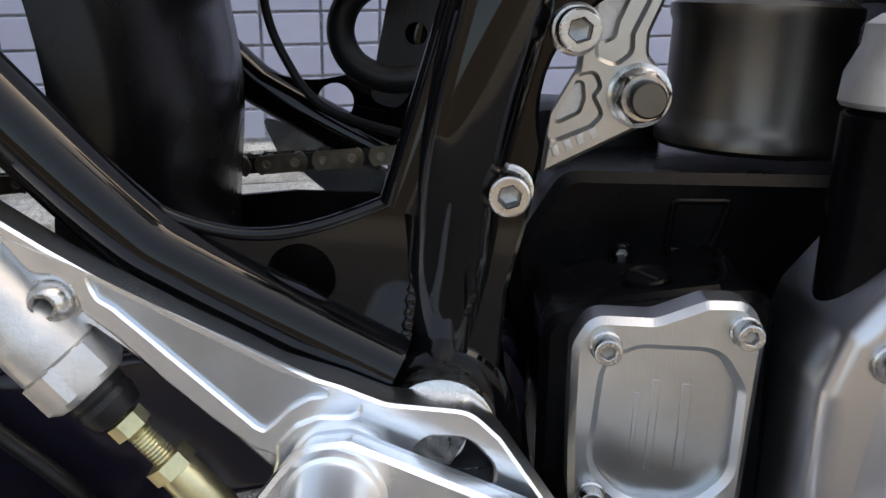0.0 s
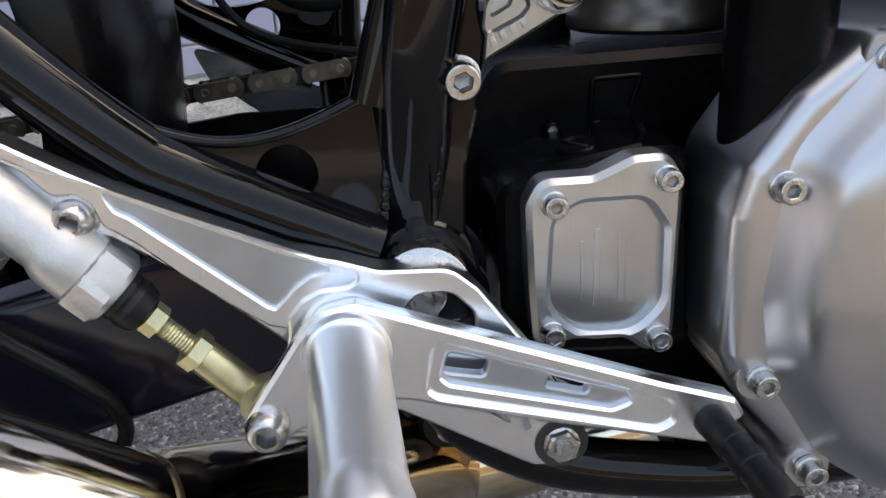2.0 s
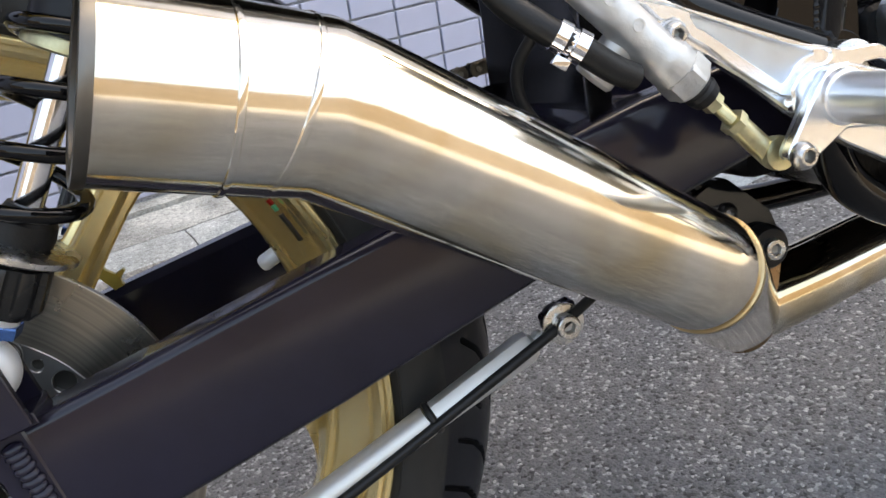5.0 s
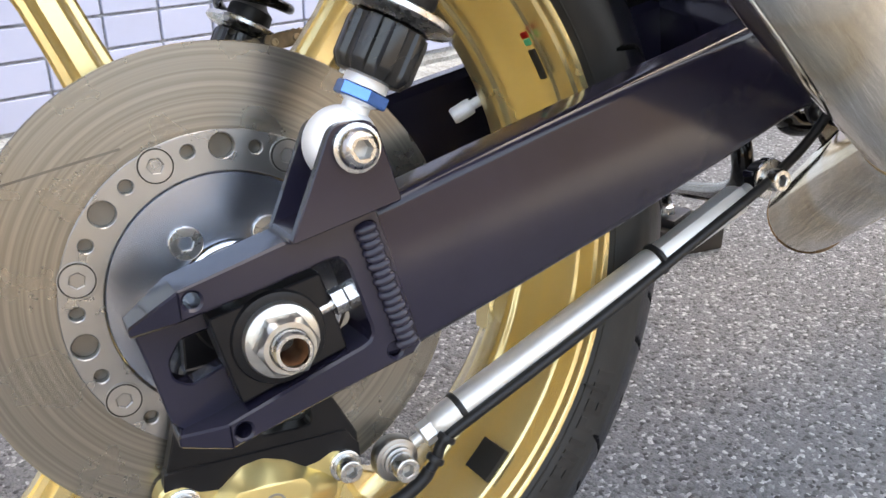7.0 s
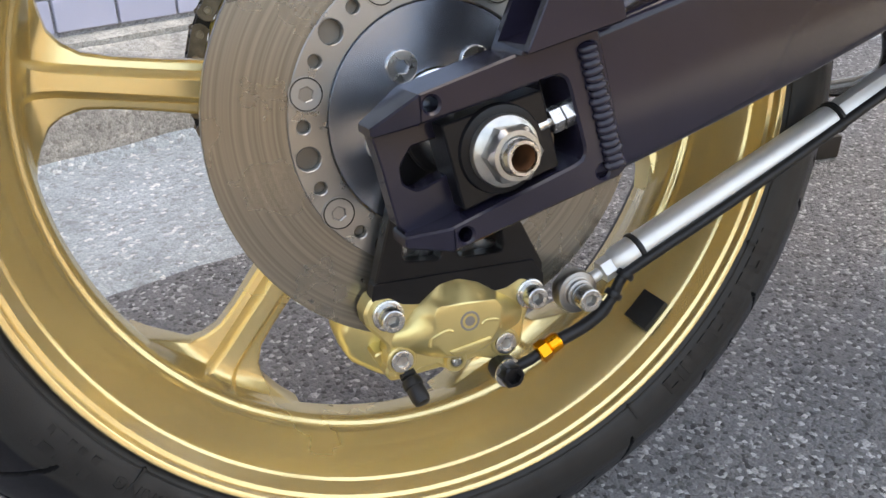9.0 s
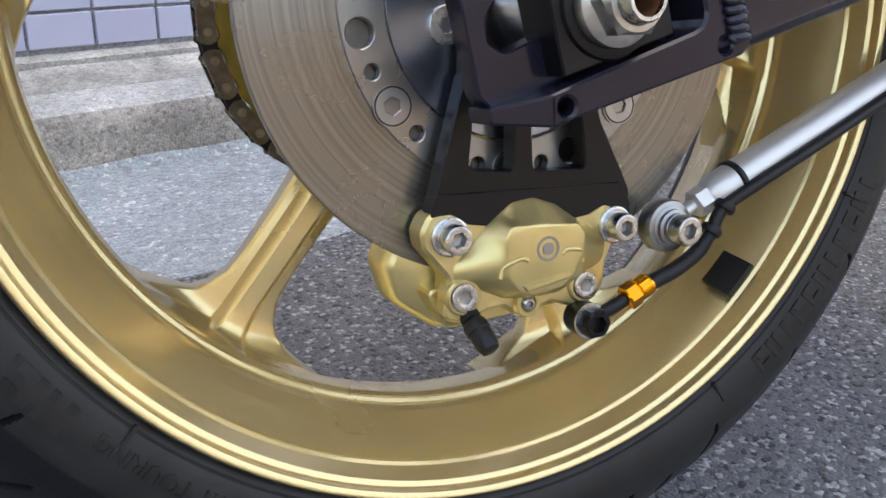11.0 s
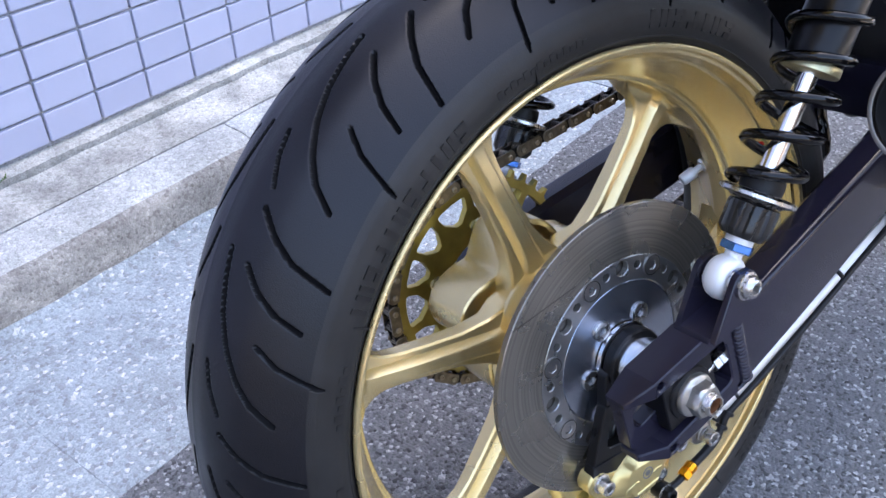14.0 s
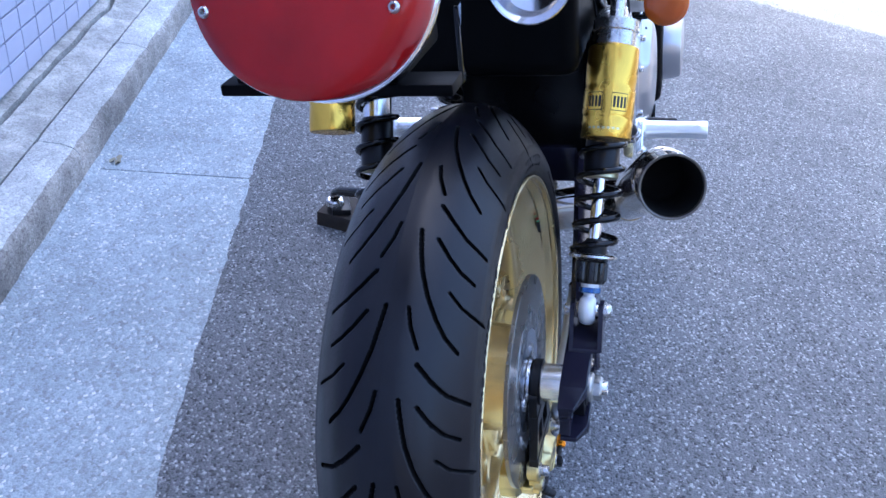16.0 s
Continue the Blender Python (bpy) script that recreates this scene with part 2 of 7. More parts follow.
def mineral(name, base, dark, light, grain, bump, rough=0.85, stains=0.25, speck=0.12, patch=0.0):
    """Ground surface: broad stains, medium mottling, and single pale and dark stones."""
    m = bpy.data.materials.new(name)
    m.use_nodes = True
    n, l = m.node_tree.nodes, m.node_tree.links
    b = n["Principled BSDF"]
    tc = n.new("ShaderNodeTexCoord")
    vo = n.new("ShaderNodeTexVoronoi")
    vo.inputs["Scale"].default_value = grain
    vo.inputs["Randomness"].default_value = 1
    l.new(tc.outputs["Object"], vo.inputs["Vector"])
    hs = n.new("ShaderNodeSeparateColor")
    l.new(vo.outputs["Color"], hs.inputs[0])
    r1 = n.new("ShaderNodeValToRGB")
    r1.color_ramp.elements[0].position = 0.0
    r1.color_ramp.elements[0].color = (*dark, 1)
    r1.color_ramp.elements[1].position = 1.0
    r1.color_ramp.elements[1].color = (*light, 1)
    e = r1.color_ramp.elements.new(0.25)
    e.color = (*base, 1)
    e = r1.color_ramp.elements.new(1.0 - speck)
    e.color = (*[c * 1.25 for c in base], 1)
    l.new(hs.outputs[0], r1.inputs[0])
    big = n.new("ShaderNodeTexNoise")
    big.inputs["Scale"].default_value = 2.3
    big.inputs["Detail"].default_value = 8
    big.inputs["Roughness"].default_value = 0.6
    l.new(tc.outputs["Object"], big.inputs["Vector"])
    mr = n.new("ShaderNodeMapRange")
    mr.inputs["From Min"].default_value = 0.3
    mr.inputs["From Max"].default_value = 0.7
    mr.inputs["To Min"].default_value = 1 - stains
    mr.inputs["To Max"].default_value = 1 + stains
    l.new(big.outputs["Fac"], mr.inputs["Value"])
    fine = n.new("ShaderNodeTexNoise")
    fine.inputs["Scale"].default_value = grain * 2.2
    fine.inputs["Detail"].default_value = 5
    l.new(tc.outputs["Object"], fine.inputs["Vector"])
    fr = n.new("ShaderNodeMapRange")
    fr.inputs["From Min"].default_value = 0.3
    fr.inputs["From Max"].default_value = 0.7
    fr.inputs["To Min"].default_value = 0.75
    fr.inputs["To Max"].default_value = 1.25
    l.new(fine.outputs["Fac"], fr.inputs["Value"])
    mu = n.new("ShaderNodeMath")
    mu.operation = "MULTIPLY"
    l.new(mr.outputs[0], mu.inputs[0])
    l.new(fr.outputs[0], mu.inputs[1])
    if patch:
        worn = n.new("ShaderNodeTexNoise")
        worn.inputs["Scale"].default_value = 13
        worn.inputs["Detail"].default_value = 9
        worn.inputs["Roughness"].default_value = 0.62
        worn.inputs["Distortion"].default_value = 0.5
        l.new(tc.outputs["Object"], worn.inputs["Vector"])
        wr = n.new("ShaderNodeMapRange")
        wr.inputs["From Min"].default_value = 0.40
        wr.inputs["From Max"].default_value = 0.62
        wr.inputs["To Min"].default_value = 1 - patch
        wr.inputs["To Max"].default_value = 1 + patch
        l.new(worn.outputs["Fac"], wr.inputs["Value"])
        both = n.new("ShaderNodeMath")
        both.operation = "MULTIPLY"
        l.new(mu.outputs[0], both.inputs[0])
        l.new(wr.outputs[0], both.inputs[1])
        mu = both
    vm = n.new("ShaderNodeVectorMath")
    vm.operation = "SCALE"
    l.new(r1.outputs[0], vm.inputs[0])
    l.new(mu.outputs[0], vm.inputs["Scale"])
    l.new(vm.outputs[0], b.inputs["Base Color"])
    b.inputs["Roughness"].default_value = rough
    hm = n.new("ShaderNodeMath")
    hm.operation = "MULTIPLY_ADD"
    l.new(vo.outputs["Distance"], hm.inputs[0])
    hm.inputs[1].default_value = -1.0
    l.new(fine.outputs["Fac"], hm.inputs[2])
    bp = n.new("ShaderNodeBump")
    bp.inputs["Strength"].default_value = bump
    bp.inputs["Distance"].default_value = 0.004
    l.new(hm.outputs[0], bp.inputs["Height"])
    l.new(bp.outputs[0], b.inputs["Normal"])
    return m


ASPHALT = mineral("asphalt", (0.158, 0.161, 0.163), (0.052, 0.052, 0.052), (0.50, 0.505, 0.50), 250, 0.9, 0.78, 0.2, 0.16)
GUTTER = mineral("gutter_concrete", (0.290, 0.325, 0.340), (0.235, 0.25, 0.255), (0.62, 0.62, 0.60), 190, 0.5, 0.85, 0.18, 0.10, patch=0.08)
KERB = mineral("kerb_concrete", (0.44, 0.44, 0.41), (0.36, 0.355, 0.33), (0.66, 0.66, 0.63), 240, 0.45, 0.9, 0.25, 0.09, patch=0.14)
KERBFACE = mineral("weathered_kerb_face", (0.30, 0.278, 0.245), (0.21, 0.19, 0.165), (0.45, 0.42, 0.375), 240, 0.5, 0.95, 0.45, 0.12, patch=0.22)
STRIP = mineral("mortar_strip", (0.40, 0.385, 0.345), (0.31, 0.295, 0.26), (0.50, 0.48, 0.44), 240, 0.35, 0.9, 0.4, 0.08, patch=0.24)
GROUT = mineral("grey_grout", (0.32, 0.32, 0.335), (0.22, 0.22, 0.23), (0.42, 0.42, 0.42), 300, 0.4, 0.9, 0.3, 0.1)
FARWALL = mineral("plaster_of_the_house_opposite", (0.11, 0.095, 0.08), (0.09, 0.077, 0.065), (0.14, 0.12, 0.10), 30, 0.3, 0.9, 0.2, 0.1)


def tile_glaze():
    m = bpy.data.materials.new("lavender_glazed_tile")
    m.use_nodes = True
    n, l = m.node_tree.nodes, m.node_tree.links
    b = n["Principled BSDF"]
    oi = n.new("ShaderNodeObjectInfo")
    geo = n.new("ShaderNodeNewGeometry")
    ad = n.new("ShaderNodeMath")
    ad.operation = "ADD"
    l.new(oi.outputs["Random"], ad.inputs[0])
    l.new(geo.outputs["Random Per Island"], ad.inputs[1])
    ns = n.new("ShaderNodeTexNoise")
    ns.inputs["Scale"].default_value = 30
    ns.inputs["Detail"].default_value = 6
    tc = n.new("ShaderNodeTexCoord")
    l.new(tc.outputs["Object"], ns.inputs["Vector"])
    a2 = n.new("ShaderNodeMath")
    a2.operation = "MULTIPLY_ADD"
    l.new(ns.outputs["Fac"], a2.inputs[0])
    a2.inputs[1].default_value = 0.8
    l.new(ad.outputs[0], a2.inputs[2])
    fr = n.new("ShaderNodeMath")
    fr.operation = "FRACT"
    mr = n.new("ShaderNodeMapRange")
    mr.inputs["From Max"].default_value = 2.4
    l.new(a2.outputs[0], mr.inputs["Value"])
    mx = n.new("ShaderNodeMix")
    mx.data_type = "RGBA"
    mx.inputs[6].default_value = (0.42, 0.43, 0.54, 1)
    mx.inputs[7].default_value = (0.50, 0.51, 0.63, 1)
    l.new(mr.outputs[0], mx.inputs[0])
    l.new(mx.outputs[2], b.inputs["Base Color"])
    b.inputs["Roughness"].default_value = 0.3
    bp = n.new("ShaderNodeBump")
    bp.inputs["Strength"].default_value = 0.1
    bp.inputs["Distance"].default_value = 0.002
    l.new(ns.outputs["Fac"], bp.inputs["Height"])
    l.new(bp.outputs[0], b.inputs["Normal"])
    return m


TILE = tile_glaze()


# ---- mesh helpers ----
def smooth(me, angle=40):
    me.polygons.foreach_set("use_smooth", [True] * len(me.polygons))
    me.set_sharp_from_angle(angle=radians(angle))


def mesh_of(bm, name, mat, angle=40):
    me = bpy.data.meshes.new(name)
    bmesh.ops.recalc_face_normals(bm, faces=bm.faces)
    bm.to_mesh(me)
    bm.free()
    me.materials.append(mat)
    smooth(me, angle)
    return me


def part(name, bm, mat, parent, label="", angle=40):
    """Links a bmesh (or a finished mesh) as one mesh object under a thing or a part."""
    me = bm if isinstance(bm, bpy.types.Mesh) else mesh_of(bm, name, mat, angle)
    ob = new(name, me)
    ob.parent = parent
    if label:
        ob["label"] = label
    return ob


def rings_into(bm, rings, close=True, cap0=True, cap1=True):
    vs = [[bm.verts.new(p) for p in r] for r in rings]
    k = len(rings[0])
    for a, b in zip(vs, vs[1:]):
        for i in range(k if close else k - 1):
            j = (i + 1) % k
            bm.faces.new((a[i], a[j], b[j], b[i]))
    if cap0:
        bm.faces.new(vs[0][::-1])
    if cap1:
        bm.faces.new(vs[-1])
    return bm


def hexr(a):
    """Radius factor of a hexagon of apothem 1 at angle a."""
    f = (a % (math.pi / 3)) - math.pi / 6
    return 1 / math.cos(f)


def lathe(profile, seg=48, m=None, bm=None, cap0=True, cap1=True):
    """Turns (radius, height) or (radius, height, 'hex') about local z, then places it by m."""
    bm = bm or bmesh.new()
    m = m or Matrix()
    rings = []
    for p in profile:
        r, h = p[0], p[1]
        hx = len(p) > 2
        rings.append([m @ Vector((r * (hexr(a) if hx else 1) * math.cos(a), r * (hexr(a) if hx else 1) * math.sin(a), h))
                      for a in (2 * math.pi * i / seg for i in range(seg))])
    return rings_into(bm, rings, True, cap0, cap1)


def axis_to(p, d):
    """A frame at p whose z axis points along d."""
    return Matrix.Translation(p) @ Vector(d).to_track_quat("Z", "Y").to_matrix().to_4x4()


OUT = (0, -1, 0)


def curve_points(pts, n):
    """Catmull-Rom through the points, n steps a span; points may carry a radius as fourth value."""
    P = [np.array(p, float) for p in pts]
    P = [2 * P[0] - P[1]] + P + [2 * P[-1] - P[-2]]
    out = []
    for i in range(1, len(P) - 2):
        for k in range(n):
            t = k / n
            a, b, c, d = P[i - 1:i + 3]
            out.append(0.5 * (2 * b + (c - a) * t + (2 * a - 5 * b + 4 * c - d) * t * t + (3 * b - a - 3 * c + d) * t ** 3))
    out.append(P[-2])
    return out


def tube(pts, r, seg=16, n=6, bm=None, caps=True, straight=False):
    """A round bar or pipe along the points."""
    bm = bm or bmesh.new()
    Q = [np.array(p, float) for p in pts] if straight else curve_points(pts, n)
    rings = []
    up = None
    for i, q in enumerate(Q):
        d = Vector((Q[min(i + 1, len(Q) - 1)] - Q[max(i - 1, 0)])[:3]).normalized()
        if up is None:
            up = d.orthogonal().normalized()
        up = (up - d * up.dot(d)).normalized()
        w = d.cross(up)
        rad = q[3] if len(q) > 3 else r
        rings.append([Vector(q[:3]) + (up * math.cos(a) + w * math.sin(a)) * rad for a in (2 * math.pi * k / seg for k in range(seg))])
    return rings_into(bm, rings, True, caps, caps)


def rounded(pts, r, n=4):
    """A polygon (x, z) with its corners rounded; a third value of a point is its own radius."""
    out = []
    k = len(pts)
    for i in range(k):
        p = Vector(pts[i][:2])
        a = Vector(pts[i - 1][:2]) - p
        b = Vector(pts[(i + 1) % k][:2]) - p
        rad = pts[i][2] if len(pts[i]) > 2 else r
        cut = min(rad / max(0.05, math.tan(max(0.02, a.angle(b)) / 2)), a.length * 0.48, b.length * 0.48)
        s, e = p + a.normalized() * cut, p + b.normalized() * cut
        for j in range(n + 1):
            t = j / n
            out.append((1 - t) ** 2 * s + 2 * t * (1 - t) * p + t * t * e)
    return out


def circle(cx, cz, r, n=24):
    return [Vector((cx + r * math.cos(2 * math.pi * i / n), cz + r * math.sin(2 * math.pi * i / n))) for i in range(n)]


def shrink(poly, d):
    """The polygon moved inwards by d."""
    area = sum(poly[i - 1].x * poly[i].y - poly[i].x * poly[i - 1].y for i in range(len(poly)))
    s = 1 if area > 0 else -1
    out = []
    for i in range(len(poly)):
        t = poly[(i + 1) % len(poly)] - poly[i - 1]
        nrm = Vector((-t.y, t.x)).normalized() * s
        out.append(poly[i] + nrm * d)
    return out


def plate(outline, y0, y1, ch=0.0008, holes=(), bm=None, m=None, back=True):
    """A plate in the x-z plane from y0 (inner) to y1 (outer face), edges chamfered by ch, holes through it."""
    bm = bm or bmesh.new()
    m = m or Matrix()
    s = 1 if y1 > y0 else -1
    loops_front, loops_back = [], []
    for k, poly in enumerate([outline, *holes]):
        small = shrink(poly, ch if k == 0 else -ch)
        rings = [[m @ Vector((p.x, y0, p.y)) for p in poly], [m @ Vector((p.x, y1 - s * ch, p.y)) for p in poly], [m @ Vector((p.x, y1, p.y)) for p in small]]
        vs = [[bm.verts.new(p) for p in r] for r in rings]
        kk = len(poly)
        for a, b in zip(vs, vs[1:]):
            for i in range(kk):
                bm.faces.new((a[i], a[(i + 1) % kk], b[(i + 1) % kk], b[i]))
        loops_front.append(vs[2])
        loops_back.append(vs[0])
    for loops, want in ((loops_front, True), (loops_back, back)):
        if not want:
            continue
        if len(loops) == 1:
            bm.faces.new(loops[0])
            continue
        edges = []
        for lp in loops:
            for i in range(len(lp)):
                e = bm.edges.get((lp[i], lp[(i + 1) % len(lp)]))
                edges.append(e)
        bmesh.ops.triangle_fill(bm, use_beauty=True, use_dissolve=False, edges=edges)
    return bm


def box(lo, hi, bev=0.002, bm=None, m=None, seg=2):
    bm2 = bmesh.new()
    c = [(a + b) / 2 for a, b in zip(lo, hi)]
    d = [abs(b - a) for a, b in zip(lo, hi)]
    bmesh.ops.create_cube(bm2, size=1, matrix=(m or Matrix()) @ Matrix.Translation(c) @ Matrix.Diagonal((*d, 1)))
    if bev:
        bmesh.ops.bevel(bm2, geom=list(bm2.edges), offset=bev, segments=seg, affect="EDGES", profile=0.6)
    if bm is None:
        return bm2
    tmp = bpy.data.meshes.new("tmp")
    bm2.to_mesh(tmp)
    bm2.free()
    bm.from_mesh(tmp)
    bpy.data.meshes.remove(tmp)
    return bm


BOLTS = {}


def bolt_mesh(kind, r, h, mat):
    key = (kind, r, h, mat.name)
    if key in BOLTS:
        return BOLTS[key]
    if kind == "socket":
        prof = [(r, 0), (r, h * 0.86), (r * 0.95, h * 0.96), (r * 0.86, h), (r * 0.52, h, "hex"), (r * 0.47, h * 0.95, "hex"), (r * 0.46, h * 0.40, "hex"), (r * 0.1, h * 0.34)]
    elif kind == "flat":
        prof = [(r, 0), (r, h * 0.9), (r * 0.96, h), (r * 0.44, h, "hex"), (r * 0.42, h * 0.94, "hex"), (r * 0.41, h * 0.05, "hex"), (r * 0.1, h * 0.03)]
    elif kind == "button":
        prof = [(r, 0), (r, h * 0.25), (r * 0.93, h * 0.55), (r * 0.78, h * 0.85), (r * 0.62, h), (r * 0.44, h, "hex"), (r * 0.42, h * 0.95, "hex"), (r * 0.41, h * 0.08, "hex"), (r * 0.1, h * 0.04)]
    elif kind == "flush":
        prof = [(r, 0), (r, h), (r * 0.95, h), (r * 0.94, h * 0.3), (r * 0.88, h * 0.3), (r * 0.87, h), (r * 0.42, h, "hex"), (r * 0.36, h * 0.6, "hex"), (r * 0.34, -h, "hex"), (r * 0.1, -h)]
    elif kind == "hexnut":
        prof = [(r * 1.2, 0), (r * 1.2, h * 0.18), (r * 1.0, h * 0.3), (r, h * 0.3, "hex"), (r, h * 0.85, "hex"), (r * 0.95, h), (r * 0.62, h), (r * 0.6, h * 0.9), (r * 0.56, h * 1.25), (r * 0.1, h * 1.27)]
    else:
        prof = [(r, 0), (r, h * 0.8), (r * 0.9, h), (r * 0.1, h)]
    me = mesh_of(lathe(prof, 36), kind + "_bolt", mat, 24)
    # Faces inside the recess get a second, darker material in place of shade.
    if kind in ("socket", "button", "flat", "flush"):
        me.materials.append(DARKGREY if kind == "flush" else SOCKET)
        for p in me.polygons:
            # Flush bolts: groove and socket shade is painted in dark grey.
            if kind == "flush" and p.center.z < h * 0.75 and math.hypot(p.center.x, p.center.y) < r * 0.95:
                p.material_index = 1
            if p.center.z < h * (0.5 if kind == "flush" else 0.93) and math.hypot(p.center.x, p.center.y) < r * 0.57:
                p.material_index = 1
    BOLTS[key] = me
    return me


def bolt(parent, p, d=OUT, kind="socket", r=0.0055, h=0.006, mat=None, name="bolt", turn=0.0, washer=0.0):
    mat = mat or STEEL
    if washer:
        w = new("washer", bolt_mesh("disc", washer, 0.0022, mat))
        w.parent = parent
        w.matrix_basis = axis_to(p, d)
        p = Vector(p) + Vector(d).normalized() * 0.0022
    ob = new(name, bolt_mesh(kind, r, h, mat))
    ob.parent = parent
    ob.matrix_basis = axis_to(p, d) @ Matrix.Rotation(radians(turn), 4, "Z")
    return ob


# ---- the street ----
TURN17 = Matrix.Translation((0, 0, 0.0065)) @ Matrix.Rotation(radians(17), 4, "Z")


def street(bm_or_me, name, mat, kind="structure", label="", category="", parent=None, angle=40):
    me = bm_or_me if isinstance(bm_or_me, bpy.types.Mesh) else mesh_of(bm_or_me, name, mat, angle)
    ob = new(name, me)
    if parent:
        ob.parent = parent
    else:
        ob.matrix_basis = TURN17
        tagged(ob, label, category, kind=kind)
    return ob


def edge_wobble(u):
    return 0.006 * noise.noise((u * 9, 0, 3)) + 0.004 * noise.noise((u * 37, 0, 7))


GUT0, KERB0, KERB1, WALL0 = 0.418, 0.767, 0.862, 0.975
ground_bm = bmesh.new()
xs = [-400, -60, -10, -3, -1.2, -0.6] + [(-0.6 + 0.02 * i) for i in range(1, 136)] + [2.4, 4, 12, 60, 400]
ys = [-400, -60, -12, -4, -2, -1]
prev = None
for u in xs:
    row = [ground_bm.verts.new((u, y, 0)) for y in ys] + [ground_bm.verts.new((u, GUT0 + edge_wobble(u), 0)), ground_bm.verts.new((u, GUT0 + 0.02, -0.012)), ground_bm.verts.new((u, 400, -0.012))]
    if prev:
        for k in range(len(row) - 1):
            ground_bm.faces.new((prev[k], row[k], row[k + 1], prev[k + 1]))
    prev = row
street(ground_bm, "ground", ASPHALT, label="worn dark grey asphalt road with pale stone chips", category="road")

gutter = new("gutter")
gutter.matrix_basis = TURN17
tagged(gutter, "pale grey concrete gutter slabs along the kerb", "gutter", kind="structure")
kerb = new("kerb")
kerb.matrix_basis = TURN17
tagged(kerb, "weathered grey concrete kerb stones", "kerb", kind="structure")


def slab_piece(name, parent, u0, u1, v0, v1, z0, top0, top1, mat, front=0.0, wob=0.0, face=None):
    """One cast piece: front top edge rounded, ends slightly broken."""
    bm = bmesh.new()
    nu = max(2, int((u1 - u0) / 0.03))
    rings = []
    for i in range(nu + 1):
        u = u0 + (u1 - u0) * i / nu
        e = 0.003 if i in (0, nu) else 0.0
        w = edge_wobble(u * 1.3 + v0) * wob
        rings.append([Vector((u, v0 + w, z0)), Vector((u, v0 + w + front * 0.5, top0 - 0.010 - 2.0 * front - e)), Vector((u, v0 + w + front * 0.75 + 0.001, top0 - 0.005 - front - e)), Vector((u, v0 + w + front * 1.3 + 0.004, top0 - 0.002 - 0.3 * front - e)), Vector((u, v0 + w + front * 2.4 + 0.008, top0 - e)),
                      Vector((u, (v0 + v1) / 2, (top0 + top1) / 2 - e)), Vector((u, v1, top1 - e)), Vector((u, v1, z0))])
    rings_into(bm, rings)
    me = mesh_of(bm, name, mat, 50)
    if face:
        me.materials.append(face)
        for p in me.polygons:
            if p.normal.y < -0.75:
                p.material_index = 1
    ob = new(name, me)
    ob.parent = parent
    return ob


for k in range(-8, 24):
    u0 = -0.221 + k * 0.62 - 1.24
    if -3.5 < u0 < 7:
        gap = 0.0020 if k == 4 else 0.0003
        end = 0.0020 if k == 3 else 0.0003
        slab_piece("slab", gutter, u0 + gap, u0 + 0.62 - end, GUT0 - 0.006, KERB0 - 0.002, -0.06, 0.001, 0.006, GUTTER, wob=1.6)
    u1 = -0.92 + k * 0.625 - 1.24
    if -3.5 < u1 < 7:
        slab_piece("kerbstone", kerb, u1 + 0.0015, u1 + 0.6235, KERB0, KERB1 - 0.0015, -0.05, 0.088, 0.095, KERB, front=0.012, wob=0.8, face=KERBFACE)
strip = bmesh.new()
rings_into(strip, [[Vector((u, KERB1 + 0.004, 0.0)), Vector((u, KERB1 + 0.004, 0.094 + 0.003 * noise.noise((u * 8, 1, 1)))), Vector((u, KERB1 + 0.05, 0.103 + 0.004 * noise.noise((u * 6, 5, 1)))),
                            Vector((u, WALL0 - 0.033 + 0.011 * noise.noise((u * 7, 2, 1)) - 0.004 * abs(noise.noise((u * 23, 4, 1))), 0.113 + 0.003 * noise.noise((u * 11, 9, 1)))), Vector((u, WALL0 - 0.032 + 0.011 * noise.noise((u * 7, 2, 1)) - 0.004 * abs(noise.noise((u * 23, 4, 1))), 0.060)), Vector((u, WALL0 - 0.0235 + 0.011 * noise.noise((u * 7, 2, 1)) + 0.004 * noise.noise((u * 29, 2, 1)), 0.060)), Vector((u, WALL0 - 0.0225 + 0.011 * noise.noise((u * 7, 2, 1)) + 0.004 * noise.noise((u * 29, 2, 1)), 0.119 + 0.003 * noise.noise((u * 31, 9, 2)))),
                            Vector((u, WALL0 + 0.02, 0.127)), Vector((u, WALL0 + 0.02, 0.0))] for u in [-3.5 + 0.025 * i for i in range(420)]])
street(strip, "mortar_strip", STRIP, label="cracked grey mortar strip between kerb and tiled wall", category="pavement")

dust = bmesh.new()
rings_into(dust, [[Vector((u, KERB0 - 0.003 - (0.010 + 0.007 * noise.noise((u * 5, 3, 2)) + 0.004 * noise.noise((u * 31, 3, 2))), 0.0052)), Vector((u, KERB0 - 0.010, 0.0092 + 0.002 * noise.noise((u * 17, 6, 2)))), Vector((u, KERB0 + 0.003, 0.017 + 0.004 * noise.noise((u * 9, 8, 2)))), Vector((u, KERB0 + 0.003, 0.0))] for u in [-3.0 + 0.02 * i for i in range(400)]])
street(dust, "dust_fillet", GUTTER, kind="stuff", label="pale sandy dirt gathered along the foot of the kerb", category="dirt")

